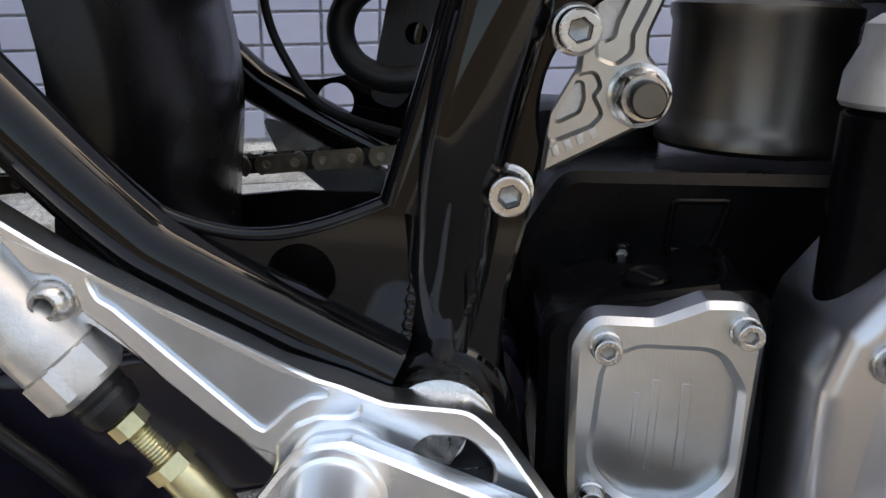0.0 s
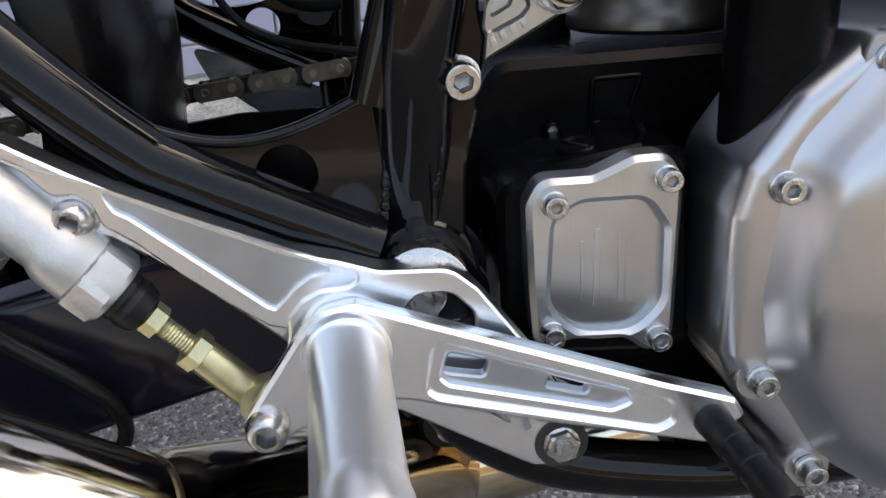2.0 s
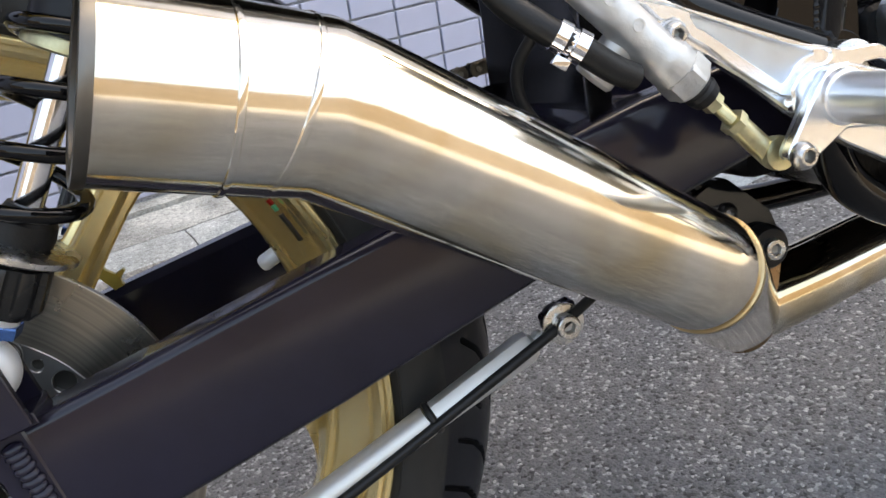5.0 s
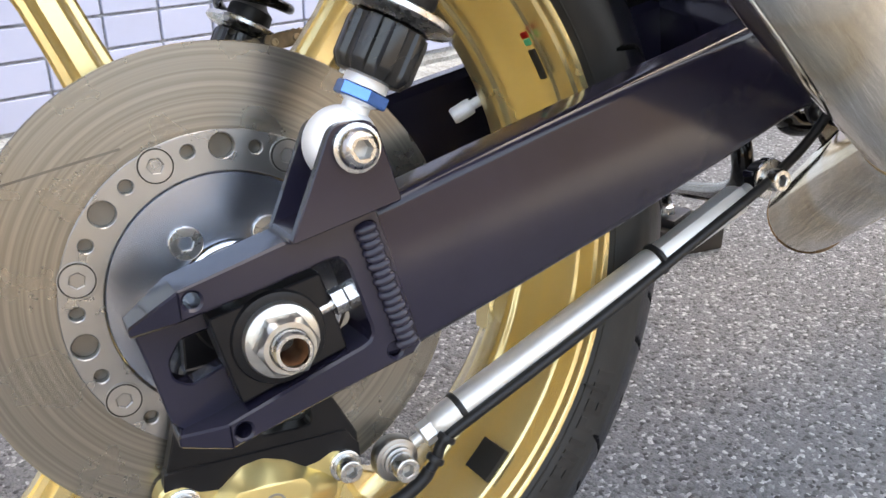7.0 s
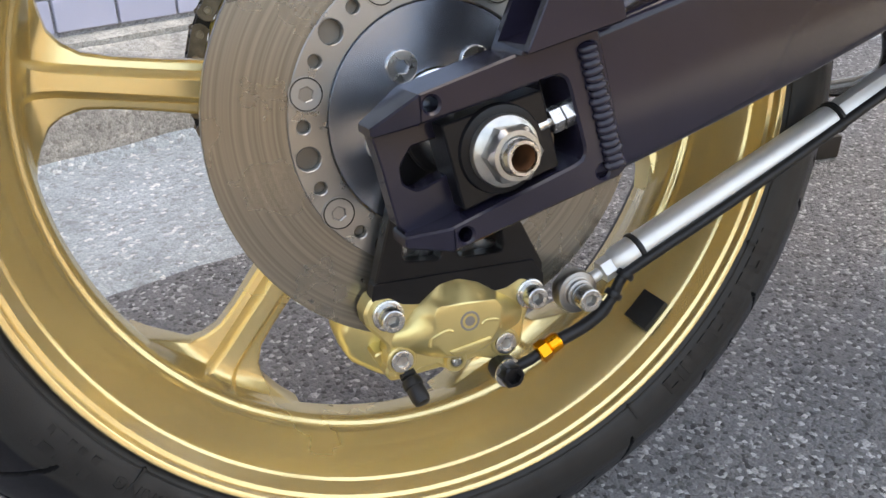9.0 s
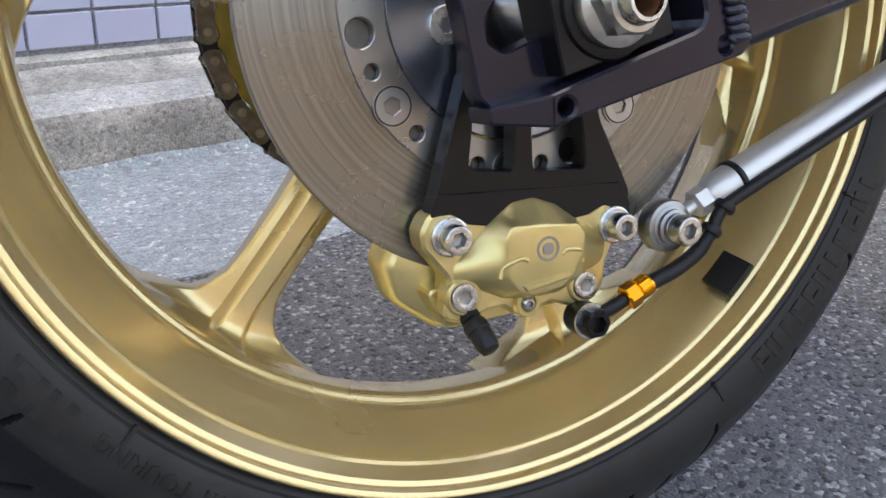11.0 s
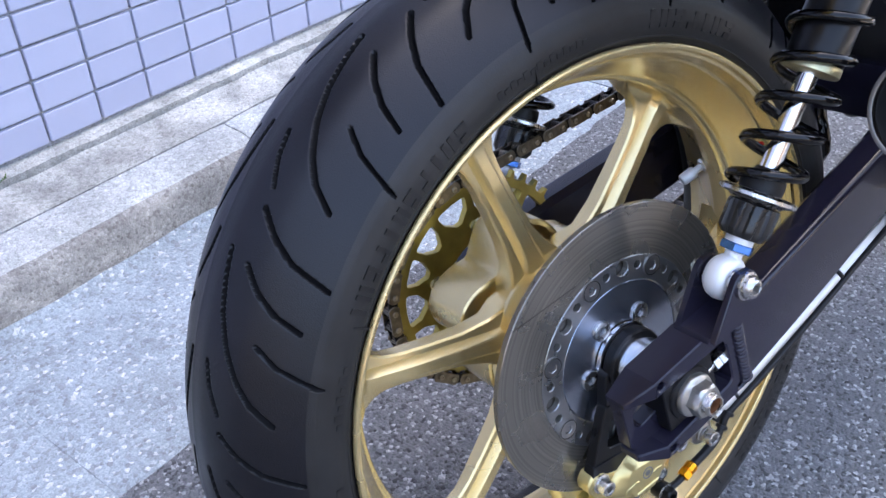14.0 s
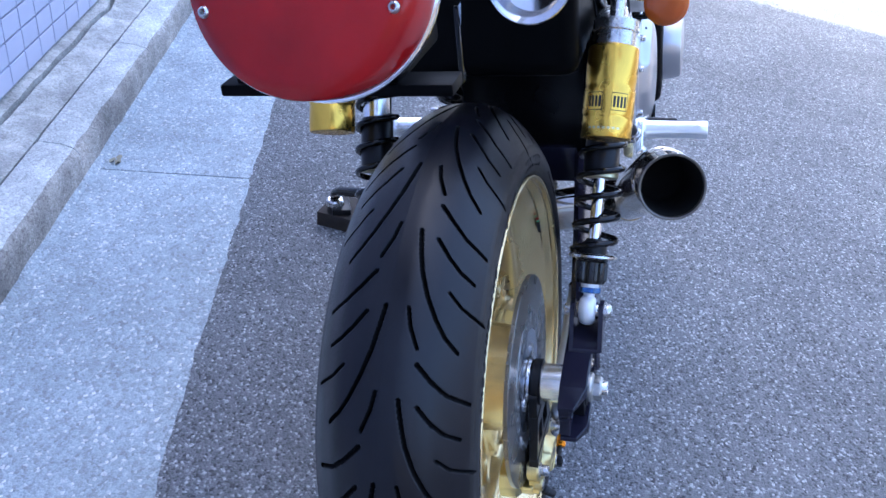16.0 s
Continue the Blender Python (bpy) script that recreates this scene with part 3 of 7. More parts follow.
wall_bm = box((-14, WALL0 + 0.006, 0.0), (4.8, WALL0 + 6.0, 13.0), 0)
wall = street(wall_bm, "wall_north", GROUT, label="house wall clad in lavender glazed tiles with grey joints", category="wall")
PU, PV = 0.0968, 0.0528
TU0, TZ0 = 0.0925, 0.0771
tile_me = mesh_of(box((0.0025, 0.0, 0.0025), (PU - 0.0025, 0.010, PV - 0.0025), 0.0012, seg=1), "tile", TILE, 30)
verts, faces = [], []
for i in range(-60, 48):
    for j in range(0, 100):
        u, z = TU0 + i * PU, TZ0 + j * PV
        if z + PV < 0.135:
            continue
        if -8 <= i < 24 and j < 9:
            t = new("tile", tile_me)
            t.parent = wall
            t.matrix_basis = pose(u, WALL0 - 0.001 + 0.0006 * random.random(), z, 0.25 * (random.random() - 0.5), 0, 0.25 * (random.random() - 0.5))
        else:
            a, b, c, d = u + 0.0025, u + PU - 0.0025, z + 0.0025, z + PV - 0.0025
            y0, y1 = WALL0, WALL0 + 0.008
            k = len(verts)
            verts += [(a, y0, c), (b, y0, c), (b, y0, d), (a, y0, d), (a, y1, c), (b, y1, c), (b, y1, d), (a, y1, d)]
            faces += [(k, k + 1, k + 2, k + 3), (k, k + 4, k + 5, k + 1), (k + 1, k + 5, k + 6, k + 2), (k + 2, k + 6, k + 7, k + 3), (k + 3, k + 7, k + 4, k)]
rme = bpy.data.meshes.new("far_tiles")
rme.from_pydata(verts, [], faces)
rme.materials.append(TILE)
ft = new("far_tiles", rme)
ft.parent = wall
ft["kind"] = "stuff"
street(box((-30, -9.3, 0.0), (30, -9.0, 2.6), 0), "wall_south", FARWALL, label="plain grey plaster house wall across the road", category="wall")
# Two unseen walls, added to keep low sky out of the gloss black reflections.
street(box((24.0, -9.0, 0.0), (24.3, 12.0, 10.0), 0), "wall_east", FARWALL, label="unseen plain wall added to block low sky at the street's end", category="wall")
street(box((-24.3, -9.0, 0.0), (-24.0, 12.0, 10.0), 0), "wall_west", FARWALL, label="unseen plain wall added to block low sky at the street's end", category="wall")

leaf = bmesh.new()
for k in range(3):
    a = k * 2.1
    c = Vector((0.012 * math.cos(a), 0.008 * math.sin(a), 0.004))
    pts = [c + Vector((0.011 * math.cos(a + q), 0.005 * math.sin(a + q), 0.004 * math.sin(3 * q + k))) for q in (0, 0.8, 1.7, 2.6, 3.3, 4.2, 5.2)]
    rings_into(leaf, [pts, [p + Vector((0, 0, 0.0009)) for p in pts]])
lf = new("dry_leaf", mesh_of(leaf, "dry_leaf", material("withered_leaf", (0.28, 0.25, 0.17), 0.8)))
lf.matrix_basis = pose(0.795, 1.005, 0.0125)
tagged(lf, "withered pale brown leaf lying in the gutter", "leaf")

moss = bmesh.new()
for k in range(70):
    a, q = random.random() * 6.283, random.random()
    c = Vector((-0.06 + 0.05 * (random.random() - 0.5) * (1 + 3 * (k % 5 == 0)), WALL0 - 0.020 + 0.006 * (random.random() - 0.5), 0.118))
    tip = c + Vector((0.006 * math.cos(a), 0.004 * math.sin(a) - 0.003, 0.004 + 0.007 * q))
    w = Vector((-math.sin(a), math.cos(a), 0.3)) * 0.0014
    rings_into(moss, [[c + w, c - w, c - w * 0.5 + Vector((0, 0, 0.0012))], [tip + w * 0.3, tip - w * 0.3, tip + Vector((0, 0, 0.0006))]])
street(moss, "moss", material("green_moss", (0.10, 0.20, 0.035), 0.8, 0, 0, 0.4, 200), kind="stuff", label="small tuft of green moss in the wall joint", category="moss")

# ---- the motorcycle: hub centre is the local origin, x forwards, y to its far side, z up ----
LEAN_DEG, HUB_Z, TYRE_R = 10.45, 0.3189, 0.319
lean_m = pose(0, 0, 0, -LEAN_DEG, 0, 0)
bike = new("motorcycle")
bike.matrix_basis = Matrix.Translation(Vector((0, 0, HUB_Z)) - (lean_m @ Vector((0, 0, TYRE_R)))) @ lean_m
tagged(bike, "black custom motorcycle with a gold cast rear wheel, leaning", "motorcycle")
SHIFT = Matrix.Translation((0, 0, TYRE_R))


def on_bike(name, bm, mat, label="", angle=40):
    ob = part(name, bm, mat, bike, label, angle)
    ob.matrix_basis = SHIFT
    return ob


YAX = axis_to((0, 0, 0), (0, 1, 0))


def polar(r, deg, y=0.0):
    return Vector((r * math.cos(radians(deg)), y, r * math.sin(radians(deg))))


# -- wheel --
def half(pts):
    return pts + [(r, -y) for r, y in reversed(pts)]


lip = [(0.2335, -0.0612, 0.0004), (0.2322, -0.0634, 0.0012), (0.2290, -0.0620, 0.0016), (0.2283, -0.0562, 0.0030), (0.2254, -0.0536, 0.0030), (0.2235, -0.0474, 0.0030), (0.2208, -0.0449, 0.0030), (0.2110, -0.0262, 0.0060), (0.2056, -0.0170, 0.0050), (0.2040, -0.0130, 0.0040), (0.2006, -0.0112, 0.0030), (0.1990, -0.0080, 0.0030)]
inner = [(q.x, q.y) for q in rounded(lip + [(0.1980, 0.0), (0.25, 0.0)], 0.001, 5)[:-12]]
inner = inner + [(0.1980, 0.0)] + [(r, -y) for r, y in reversed(inner)]
outer = [(0.2335, 0.0595), (0.226, 0.056), (0.222, 0.045), (0.210, 0.012), (0.210, -0.012), (0.222, -0.045), (0.226, -0.056), (0.2335, -0.0595)]
rim = on_bike("rear_wheel", lathe(inner + outer + inner[:1], 160, YAX, cap0=False, cap1=False), GOLD, "champagne gold six-spoke cast rear wheel", 30)


def spoke_bm(deg):
    """One cast spoke: flat web that flares into the rim, with a raised rib along its middle."""
    bm = bmesh.new()
    rings = []
    for r, w, yo, rib, h in ((0.057, 0.066, 0.000, 0.0080, 0.002), (0.066, 0.054, 0.001, 0.0070, 0.004), (0.078, 0.040, 0.002, 0.0060, 0.0052), (0.10, 0.0300, 0.003, 0.0050, 0.0056), (0.13, 0.0276, 0.004, 0.0046, 0.0056), (0.155, 0.0272, 0.005, 0.0045, 0.0056), (0.170, 0.0295, 0.006, 0.0045, 0.0056), (0.180, 0.038, 0.0062, 0.0046, 0.0056), (0.187, 0.050, 0.006, 0.0050, 0.0058), (0.1925, 0.071, 0.0052, 0.0060, 0.0062), (0.1970, 0.093, 0.0020, 0.0085, 0.0060), (0.2000, 0.112, -0.0060, 0.0120, 0.0030), (0.2012, 0.118, -0.0110, 0.0150, 0.0010)):
        hw = w / 2
        yb = 0.026 if r < 0.075 else 0.024 if r > 0.190 else 0.0185
        ring = []
        for x, y in ((-hw, yb), (-hw, yo + 0.0035), (-hw + 0.0016, yo + 0.0018), (-rib - 0.0042, yo + 0.0010), (-rib - 0.0012, yo - h * 0.72), (-rib + 0.0004, yo - h), (rib - 0.0004, yo - h), (rib + 0.0012, yo - h * 0.72), (rib + 0.0042, yo + 0.0010), (hw - 0.0016, yo + 0.0018), (hw, yo + 0.0035), (hw, yb)):
            ring.append(polar(r, deg + math.degrees(x / r), y))
        rings.append(ring)
    return rings_into(bm, rings)


for k in range(6):
    part("spoke", spoke_bm(50.7 + 60 * k), GOLD, rim, angle=32)
hub = lathe([(0.016, -0.0555), (0.040, -0.0555), (0.055, -0.0540), (0.0600, -0.0500), (0.0612, -0.0400), (0.0622, -0.0250), (0.0635, -0.0100), (0.0650, -0.0020), (0.0665, 0.0010), (0.0660, 0.0050), (0.058, 0.010), (0.048, 0.018), (0.040, 0.030), (0.036, 0.050), (0.030, 0.076), (0.02, 0.078), (0.016, 0.078), (0.016, -0.0555)], 72, YAX, cap0=False, cap1=False)
lobes = []
for i in range(150):
    a = 2.4 * i
    f = 0.5 + 0.5 * math.cos(radians(5 * (a - 20)))
    q = polar(0.0600 + 0.0225 * f ** 0.7, a)
    lobes.append(Vector((q.x, q.z)))
part("sprocket_carrier", plate(lobes, 0.078, 0.031, 0.0016, [shrink(lobes, 0.0062)]), GOLD, rim, "gold five-lobed sprocket carrier", 35)
part("carrier_floor", plate(shrink(lobes, 0.0058), 0.078, 0.047, 0.0008, [circle(0, 0, 0.024, 40)]), GOLD, rim, "turned floor of the carrier", 35)
part("hub", hub, GOLD, rim, "smooth gold hub barrel", 35)
vp = Vector((0.2010, 0.0200, 0.0680))
vd = Vector((-0.80, 0.30, -0.42))
part("valve_stem", lathe([(0.0045, -0.012), (0.0045, 0.0), (0.0058, 0.0, "hex"), (0.0058, 0.006, "hex"), (0.0034, 0.0065), (0.0034, 0.013), (0.0052, 0.0135), (0.0056, 0.016), (0.0056, 0.026), (0.0048, 0.028), (0.001, 0.028)], 24, axis_to(vp, vd)), EYEAL, rim, "bright metal valve stem with cap")
wb = bmesh.new()
rings_into(wb, [[polar(r, a, y) for r, y in ((0.2180, -0.047), (0.2150, -0.047), (0.2068, -0.032), (0.2110, -0.032))] for a in (-49.0, -47.5, -46.0, -44.5, -43.0)])
part("balance_weight", wb, RUBBER, rim, "black stick-on balance weight")
# sticker on the rim: a small round mark and a row of bars
for a0, a1, r0, r1, mt in ((28.6, 29.6, 0.2158, 0.2174, RED), (27.4, 28.4, 0.2158, 0.2172, material("green_print", (0.05, 0.4, 0.2), 0.4)), (21.6, 26.6, 0.2156, 0.2172, MARK)):
    sb = bmesh.new()
    st = [a0 + (a1 - a0) * i / 6 for i in range(7)]

    def yin(r):
        return -0.0390 - (r - 0.2132) * (0.0100 / 0.0048)
    rings_into(sb, [[polar(r0 - 0.0004, a, yin(r0)), polar(r1 - 0.0004, a, yin(r1)), polar(r1 + 0.001, a, yin(r1)), polar(r0 + 0.001, a, yin(r0))] for a in st])
    part("sticker", sb, mt, rim)


def lettering(text, size, mat):
    """Raised letters as a mesh, in the built-in font."""
    cu = bpy.data.curves.new("lettering", "FONT")
    cu.body, cu.size, cu.extrude = text, size, 0.0003
    tmp = bpy.data.objects.new("tmp_text", cu)
    scene.collection.objects.link(tmp)
    bpy.context.view_layer.update()
    me = bpy.data.meshes.new_from_object(tmp.evaluated_get(bpy.context.evaluated_depsgraph_get()))
    bpy.data.objects.remove(tmp)
    me.materials.clear()
    me.materials.append(mat)
    return me


szm = lettering("450-18", 0.0085, GOLD)
so = part("size_mark", szm, GOLD, rim)
u = polar(1, 110.7)
so.matrix_basis = Matrix.Translation(polar(0.150, 112.7, 0.0082)) @ Matrix(((-u.x, u.z, 0), (0, 0, -1), (-u.z, -u.x, 0))).to_4x4()

# -- tyre with cut grooves --
PROF = [(0, 0.312), (0.0167, 0.3104), (0.033, 0.3050), (0.047, 0.2972), (0.062, 0.2835), (0.073, 0.2710), (0.0815, 0.2590), (0.0845, 0.2510), (0.0835, 0.2440), (0.0770, 0.2385), (0.0680, 0.2355), (0.0610, 0.2325)]
fine = np.array(curve_points(PROF, 24))
arc = np.r_[0, np.cumsum(np.hypot(np.diff(fine[:, 0]), np.diff(fine[:, 1])))]
fine[:, 0] *= 0.958
arc = np.r_[0, np.cumsum(np.hypot(np.diff(fine[:, 0]), np.diff(fine[:, 1])))]
TREAD = 0.090
s_half = np.r_[np.arange(0, TREAD, 0.0009), np.linspace(TREAD, arc[-1], 20)]
s_all = np.r_[-s_half[:0:-1], s_half]
y_of, r_of = np.interp(np.abs(s_all), arc, fine[:, 0]) * np.sign(s_all), np.interp(np.abs(s_all), arc, fine[:, 1])
NPH = 2700
ph = np.arange(NPH) * 2 * np.pi / NPH
PITCH = 360 / 13
UNIT = [  # degrees along, millimetres from the centre line, half width
    ([(-0.7, 10), (2.5, 13), (6.5, 18), (10.4, 26), (14, 36.5), (16.6, 47), (18.8, 62)], 1.5),
    ([(0.3, 27), (2.9, 40), (4.8, 54), (6.0, 71)], 1.4),
    ([(9.0, 46.5), (11, 61), (13, 90)], 1.1),
    ([(21.4, 24), (23.9, 38), (26, 54), (27.6, 80)], 1.5),
    ([(12.7, 11), (15.6, 14.5), (18.9, 22.5)], 1.2)]
depth = np.zeros((NPH, len(s_all)))
deg_g = np.degrees(ph)[:, None]
MMD = 0.300 * np.pi / 180 * 1000
for side in (-1, 1):
    base = 118.7 if side < 0 else 118.7 + 13.3
    loc = (deg_g - base) % PITCH
    for pts, hw in UNIT:
        for off in (-PITCH, 0, PITCH):
            dist = np.full(depth.shape, 1e3)
            for (a0, b0), (a1, b1) in zip(pts, pts[1:]):
                px, py = (loc - off - a0) * MMD, side * (s_all[None, :] * 1000 + 7.0) - b0
                vx, vy = (a1 - a0) * MMD, b1 - b0
                t = np.clip((px * vx + py * vy) / (vx * vx + vy * vy), 0, 1)
                dist = np.minimum(dist, np.hypot(px - t * vx, py - t * vy))
            depth = np.maximum(depth, np.clip((hw + 0.55 - dist) / 1.05, 0, 1) * 0.0060)
rad = r_of[None, :] - depth
y_of = np.where(y_of < 0, y_of * np.where(r_of > 0.2400, 0.93, 1.0), y_of)
y_of = y_of + 0.008 * np.clip((r_of - 0.2330) / 0.02, 0, 1) - 0.003 * np.clip((0.2360 - r_of) / 0.0035, 0, 1)
y_of = np.where((y_of < 0) & (r_of < 0.262), -np.interp(r_of, [0.2325, 0.2345, 0.2370, 0.2410, 0.2470, 0.2540, 0.2620], [0.0570, 0.0592, 0.0612, 0.0632, 0.0648, 0.0648, 0.0628]), y_of)
co = np.stack([rad * np.cos(ph)[:, None], np.broadcast_to(y_of, rad.shape), rad * np.sin(ph)[:, None]], -1).reshape(-1, 3)
K = len(s_all)
idx = np.arange(NPH * K).reshape(NPH, K)
nx = np.roll(idx, -1, 0)
quads = np.stack([idx[:, :-1], idx[:, 1:], nx[:, 1:], nx[:, :-1]], -1).reshape(-1, 4)
tme = bpy.data.meshes.new("rear_tyre")
tme.from_pydata(co.tolist(), [], quads.tolist())
tme.materials.append(TYRE)
tme.materials.append(WALLRUB)
side_mat = (np.abs(s_all[:-1] + s_all[1:]) / 2 > TREAD).astype(np.int32)
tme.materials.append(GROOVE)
# Faces cut deep enough take the rubber with painted-in shade.
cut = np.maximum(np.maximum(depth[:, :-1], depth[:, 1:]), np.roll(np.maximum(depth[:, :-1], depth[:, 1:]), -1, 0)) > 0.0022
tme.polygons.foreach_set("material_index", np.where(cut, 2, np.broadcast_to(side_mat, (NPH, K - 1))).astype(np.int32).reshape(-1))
smooth(tme, 50)
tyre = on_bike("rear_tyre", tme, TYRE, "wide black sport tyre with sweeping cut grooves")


def sidewall_mark(a0, a1, r0, r1, lift=0.0008):
    """A raised moulded bar on the sidewall."""
    bm = bmesh.new()
    n = max(2, int((a1 - a0) / 1.2))

    def yy(r):
        return -np.interp(r, [0.2410, 0.2470, 0.2540, 0.2620, 0.2660], [0.0632, 0.0648, 0.0648, 0.0628, 0.0605])
    rings_into(bm, [[polar(r0, a, yy(r0) - lift), polar(r1, a, yy(r1) - lift), polar(r1, a, yy(r1) + 0.002), polar(r0, a, yy(r0) + 0.002)] for a in [a0 + (a1 - a0) * i / n for i in range(n + 1)]])
    part("moulded_mark", bm, LETTER, tyre)


def sidewall_words(text, size, a0, a1, r):
    """Moulded words bent round the sidewall, tops outwards."""
    me = lettering(text, size, LETTER)
    xs = [v.co.x for v in me.vertices]
    lo, hi = min(xs), max(xs)
    for v in me.vertices:
        a = a0 + (a1 - a0) * (v.co.x - lo) / (hi - lo)
        rr = r + v.co.y
        y = -np.interp(rr, [0.2410, 0.2470, 0.2540, 0.2620, 0.2660], [0.0632, 0.0648, 0.0648, 0.0628, 0.0605])
        v.co = polar(rr, a, y - 0.0003 + (-0.0006 if v.co.z > 0 else 0.0008))
    part("moulded_words", me, LETTER, tyre)


sidewall_words("SPORT TOURING", 0.0105, 239.0, 221.0, 0.2450)
for start, count, w, gap, ra, rb in ((306.5, 11, 1.95, 0.78, 0.2420, 0.2535), (250, 7, 2.3, 0.9, 0.2440, 0.2560), (210.6, 3, 2.3, 0.7, 0.2430, 0.2565), (118, 11, 2.0, 0.9, 0.2420, 0.2535), (60, 7, 2.3, 0.9, 0.2440, 0.2560), (30, 13, 0.8, 0.5, 0.2470, 0.2510), (94, 14, 0.8, 0.5, 0.2450, 0.2500), (156, 7, 0.9, 0.6, 0.2440, 0.2500), (176, 5, 1.0, 1.3, 0.2450, 0.2530)):
    for i in range(count):
        a = start + i * (w + gap)
        m1, m2 = ra + (rb - ra) * 0.34, ra + (rb - ra) * 0.66
        if w < 1.2:
            sidewall_mark(a, a + w, ra, rb if i % 2 else m2, 0.0006)
        elif i % 4 == 0:
            sidewall_mark(a, a + w * 0.34, ra, rb)
            sidewall_mark(a + w * 0.34, a + w, ra, m1)
            sidewall_mark(a + w * 0.34, a + w, m2, rb)
        elif i % 4 == 1:
            sidewall_mark(a, a + w * 0.36, ra, rb)
            sidewall_mark(a + w * 0.66, a + w, ra, rb)
        elif i % 4 == 2:
            sidewall_mark(a + w * 0.2, a + w * 0.62, ra, rb)
        else:
            sidewall_mark(a, a + w * 0.34, ra, rb)
            sidewall_mark(a + w * 0.34, a + w, ra, m1)
for a in (198, 222.9, 256, 300, 332, 150, 104):
    sidewall_mark(a, a + 0.35, 0.2360, 0.2480, 0.0006)
bead_ring = bmesh.new()
rings_into(bead_ring, [[polar(r, a, y) for r, y in ((0.2372, -0.0612), (0.2377, -0.0622), (0.2384, -0.0622), (0.2392, -0.0612))] for a in range(0, 360, 2)] + [[polar(r, 0, y) for r, y in ((0.2372, -0.0612), (0.2377, -0.0622), (0.2384, -0.0622), (0.2392, -0.0612))]], cap0=False, cap1=False)
part("bead_line", bead_ring, WALLRUB, tyre)

# -- brake disc --
DC = (0.002, -0.003)
discb = bmesh.new()
holes = []
dm = Matrix.Translation((DC[0], 0, DC[1]))
for k in range(7):
    for f, rr in ((0.25, 0.0034), (0.5, 0.0062), (0.75, 0.0034)):
        p = polar(0.0725, 112 + (k + f) * 360 / 7)
        holes.append(circle(p.x, p.z, rr, 14))
plate(circle(0, 0, 0.1215, 128), -0.058, -0.0628, 0.0006, [circle(0, 0, 0.080, 96)], discb, dm)
disc = on_bike("brake_disc", discb, DISC, "ground steel rear brake disc worn in rings", 25)
ringb = plate(circle(0, 0, 0.0805, 96), -0.0585, -0.0636, 0.0005, [circle(0, 0, 0.0605, 72)] + holes, None, dm)
part("mounting_ring", ringb, RINGAL, disc, "pale drilled mounting ring of the disc", 25)
carr = plate(circle(0, 0, 0.0600, 72), -0.0585, -0.0630, 0.0006, [circle(0, 0, 0.026, 40)], None, dm)
# Added dark plate behind the drilled holes, so they read as shaded inside.
part("hole_shade_backing", plate(circle(0, 0, 0.0795, 72), -0.0555, -0.0578, 0.0004, [circle(0, 0, 0.0610, 60)], None, dm), BRONZE, disc)
part("disc_centre", carr, CARRIER, disc, "satin aluminium disc centre", 25)
slot = bmesh.new()
for k in range(1):
    p0, p1 = Vector((-0.101, 0, 0.0665)), Vector((-0.041, 0, 0.077))
    d = (p1 - p0).normalized()
    w = Vector((-d.z, 0, d.x)) * 0.0006
    q = [p0 + w, p0 - w, p1 - w, p1 + w]
    rings_into(slot, [[Vector((v.x + DC[0], -0.0622, v.z + DC[1])) for v in q], [Vector((v.x + DC[0], -0.06286, v.z + DC[1])) for v in q]])
part("wiper_slots", slot, BRONZE, disc)
for k in range(7):
    p = polar(0.0725, 112 + k * 360 / 7)
    bolt(disc, (p.x + DC[0], -0.0633, p.z + DC[1]), OUT, "flush", 0.0088, 0.0014, DULL, "button", turn=17 * k)
for k in range(5):
    p = polar(0.0345, 124 - k * 72)
    bolt(disc, (p.x + DC[0], -0.0628, p.z + DC[1]), OUT, "flat", 0.0082, 0.0022, STEEL, turn=31 * k)

# -- axle, spacer, nut --
axle = on_bike("axle", lathe([(0.0085, -0.13), (0.0085, 0.1510), (0.0078, 0.1522), (0.0064, 0.1522), (0.0062, 0.1512), (0.0062, 0.096)], 32, axis_to((0.005, 0.0, -0.008), OUT), cap1=False), STEEL, "hollow steel axle with rusty bore")
part("axle_bore", lathe([(0.0061, 0.100), (0.0061, 0.1505)], 28, axis_to((0.005, 0, -0.008), OUT), cap1=False), COPPER, axle, "rust brown bore")
part("axle_nut", lathe([(0.0168, 0.131), (0.0171, 0.1335), (0.0164, 0.1352), (0.0142, 0.1366), (0.0121, 0.1370, "hex"), (0.0121, 0.1440, "hex"), (0.0114, 0.1462), (0.0092, 0.1464), (0.0086, 0.1455)], 48, axis_to((0.005, 0, -0.008), OUT), cap1=False), NUTZINC, axle, "flanged zinc axle nut", 30)
part("spacer", lathe([(0.0270, 0.0632), (0.0282, 0.0640), (0.0282, 0.0672), (0.0265, 0.0680), (0.0165, 0.0682), (0.0165, 0.081)], 48, axis_to((0.003, 0, -0.005), OUT)), CHROME, axle, "polished wheel spacer")
part("collar", lathe([(0.0175, 0.0785), (0.0222, 0.0795), (0.0222, 0.1045), (0.0175, 0.105)], 48, axis_to((0.003, 0, -0.005), OUT)), ALU, axle, "bright aluminium collar")

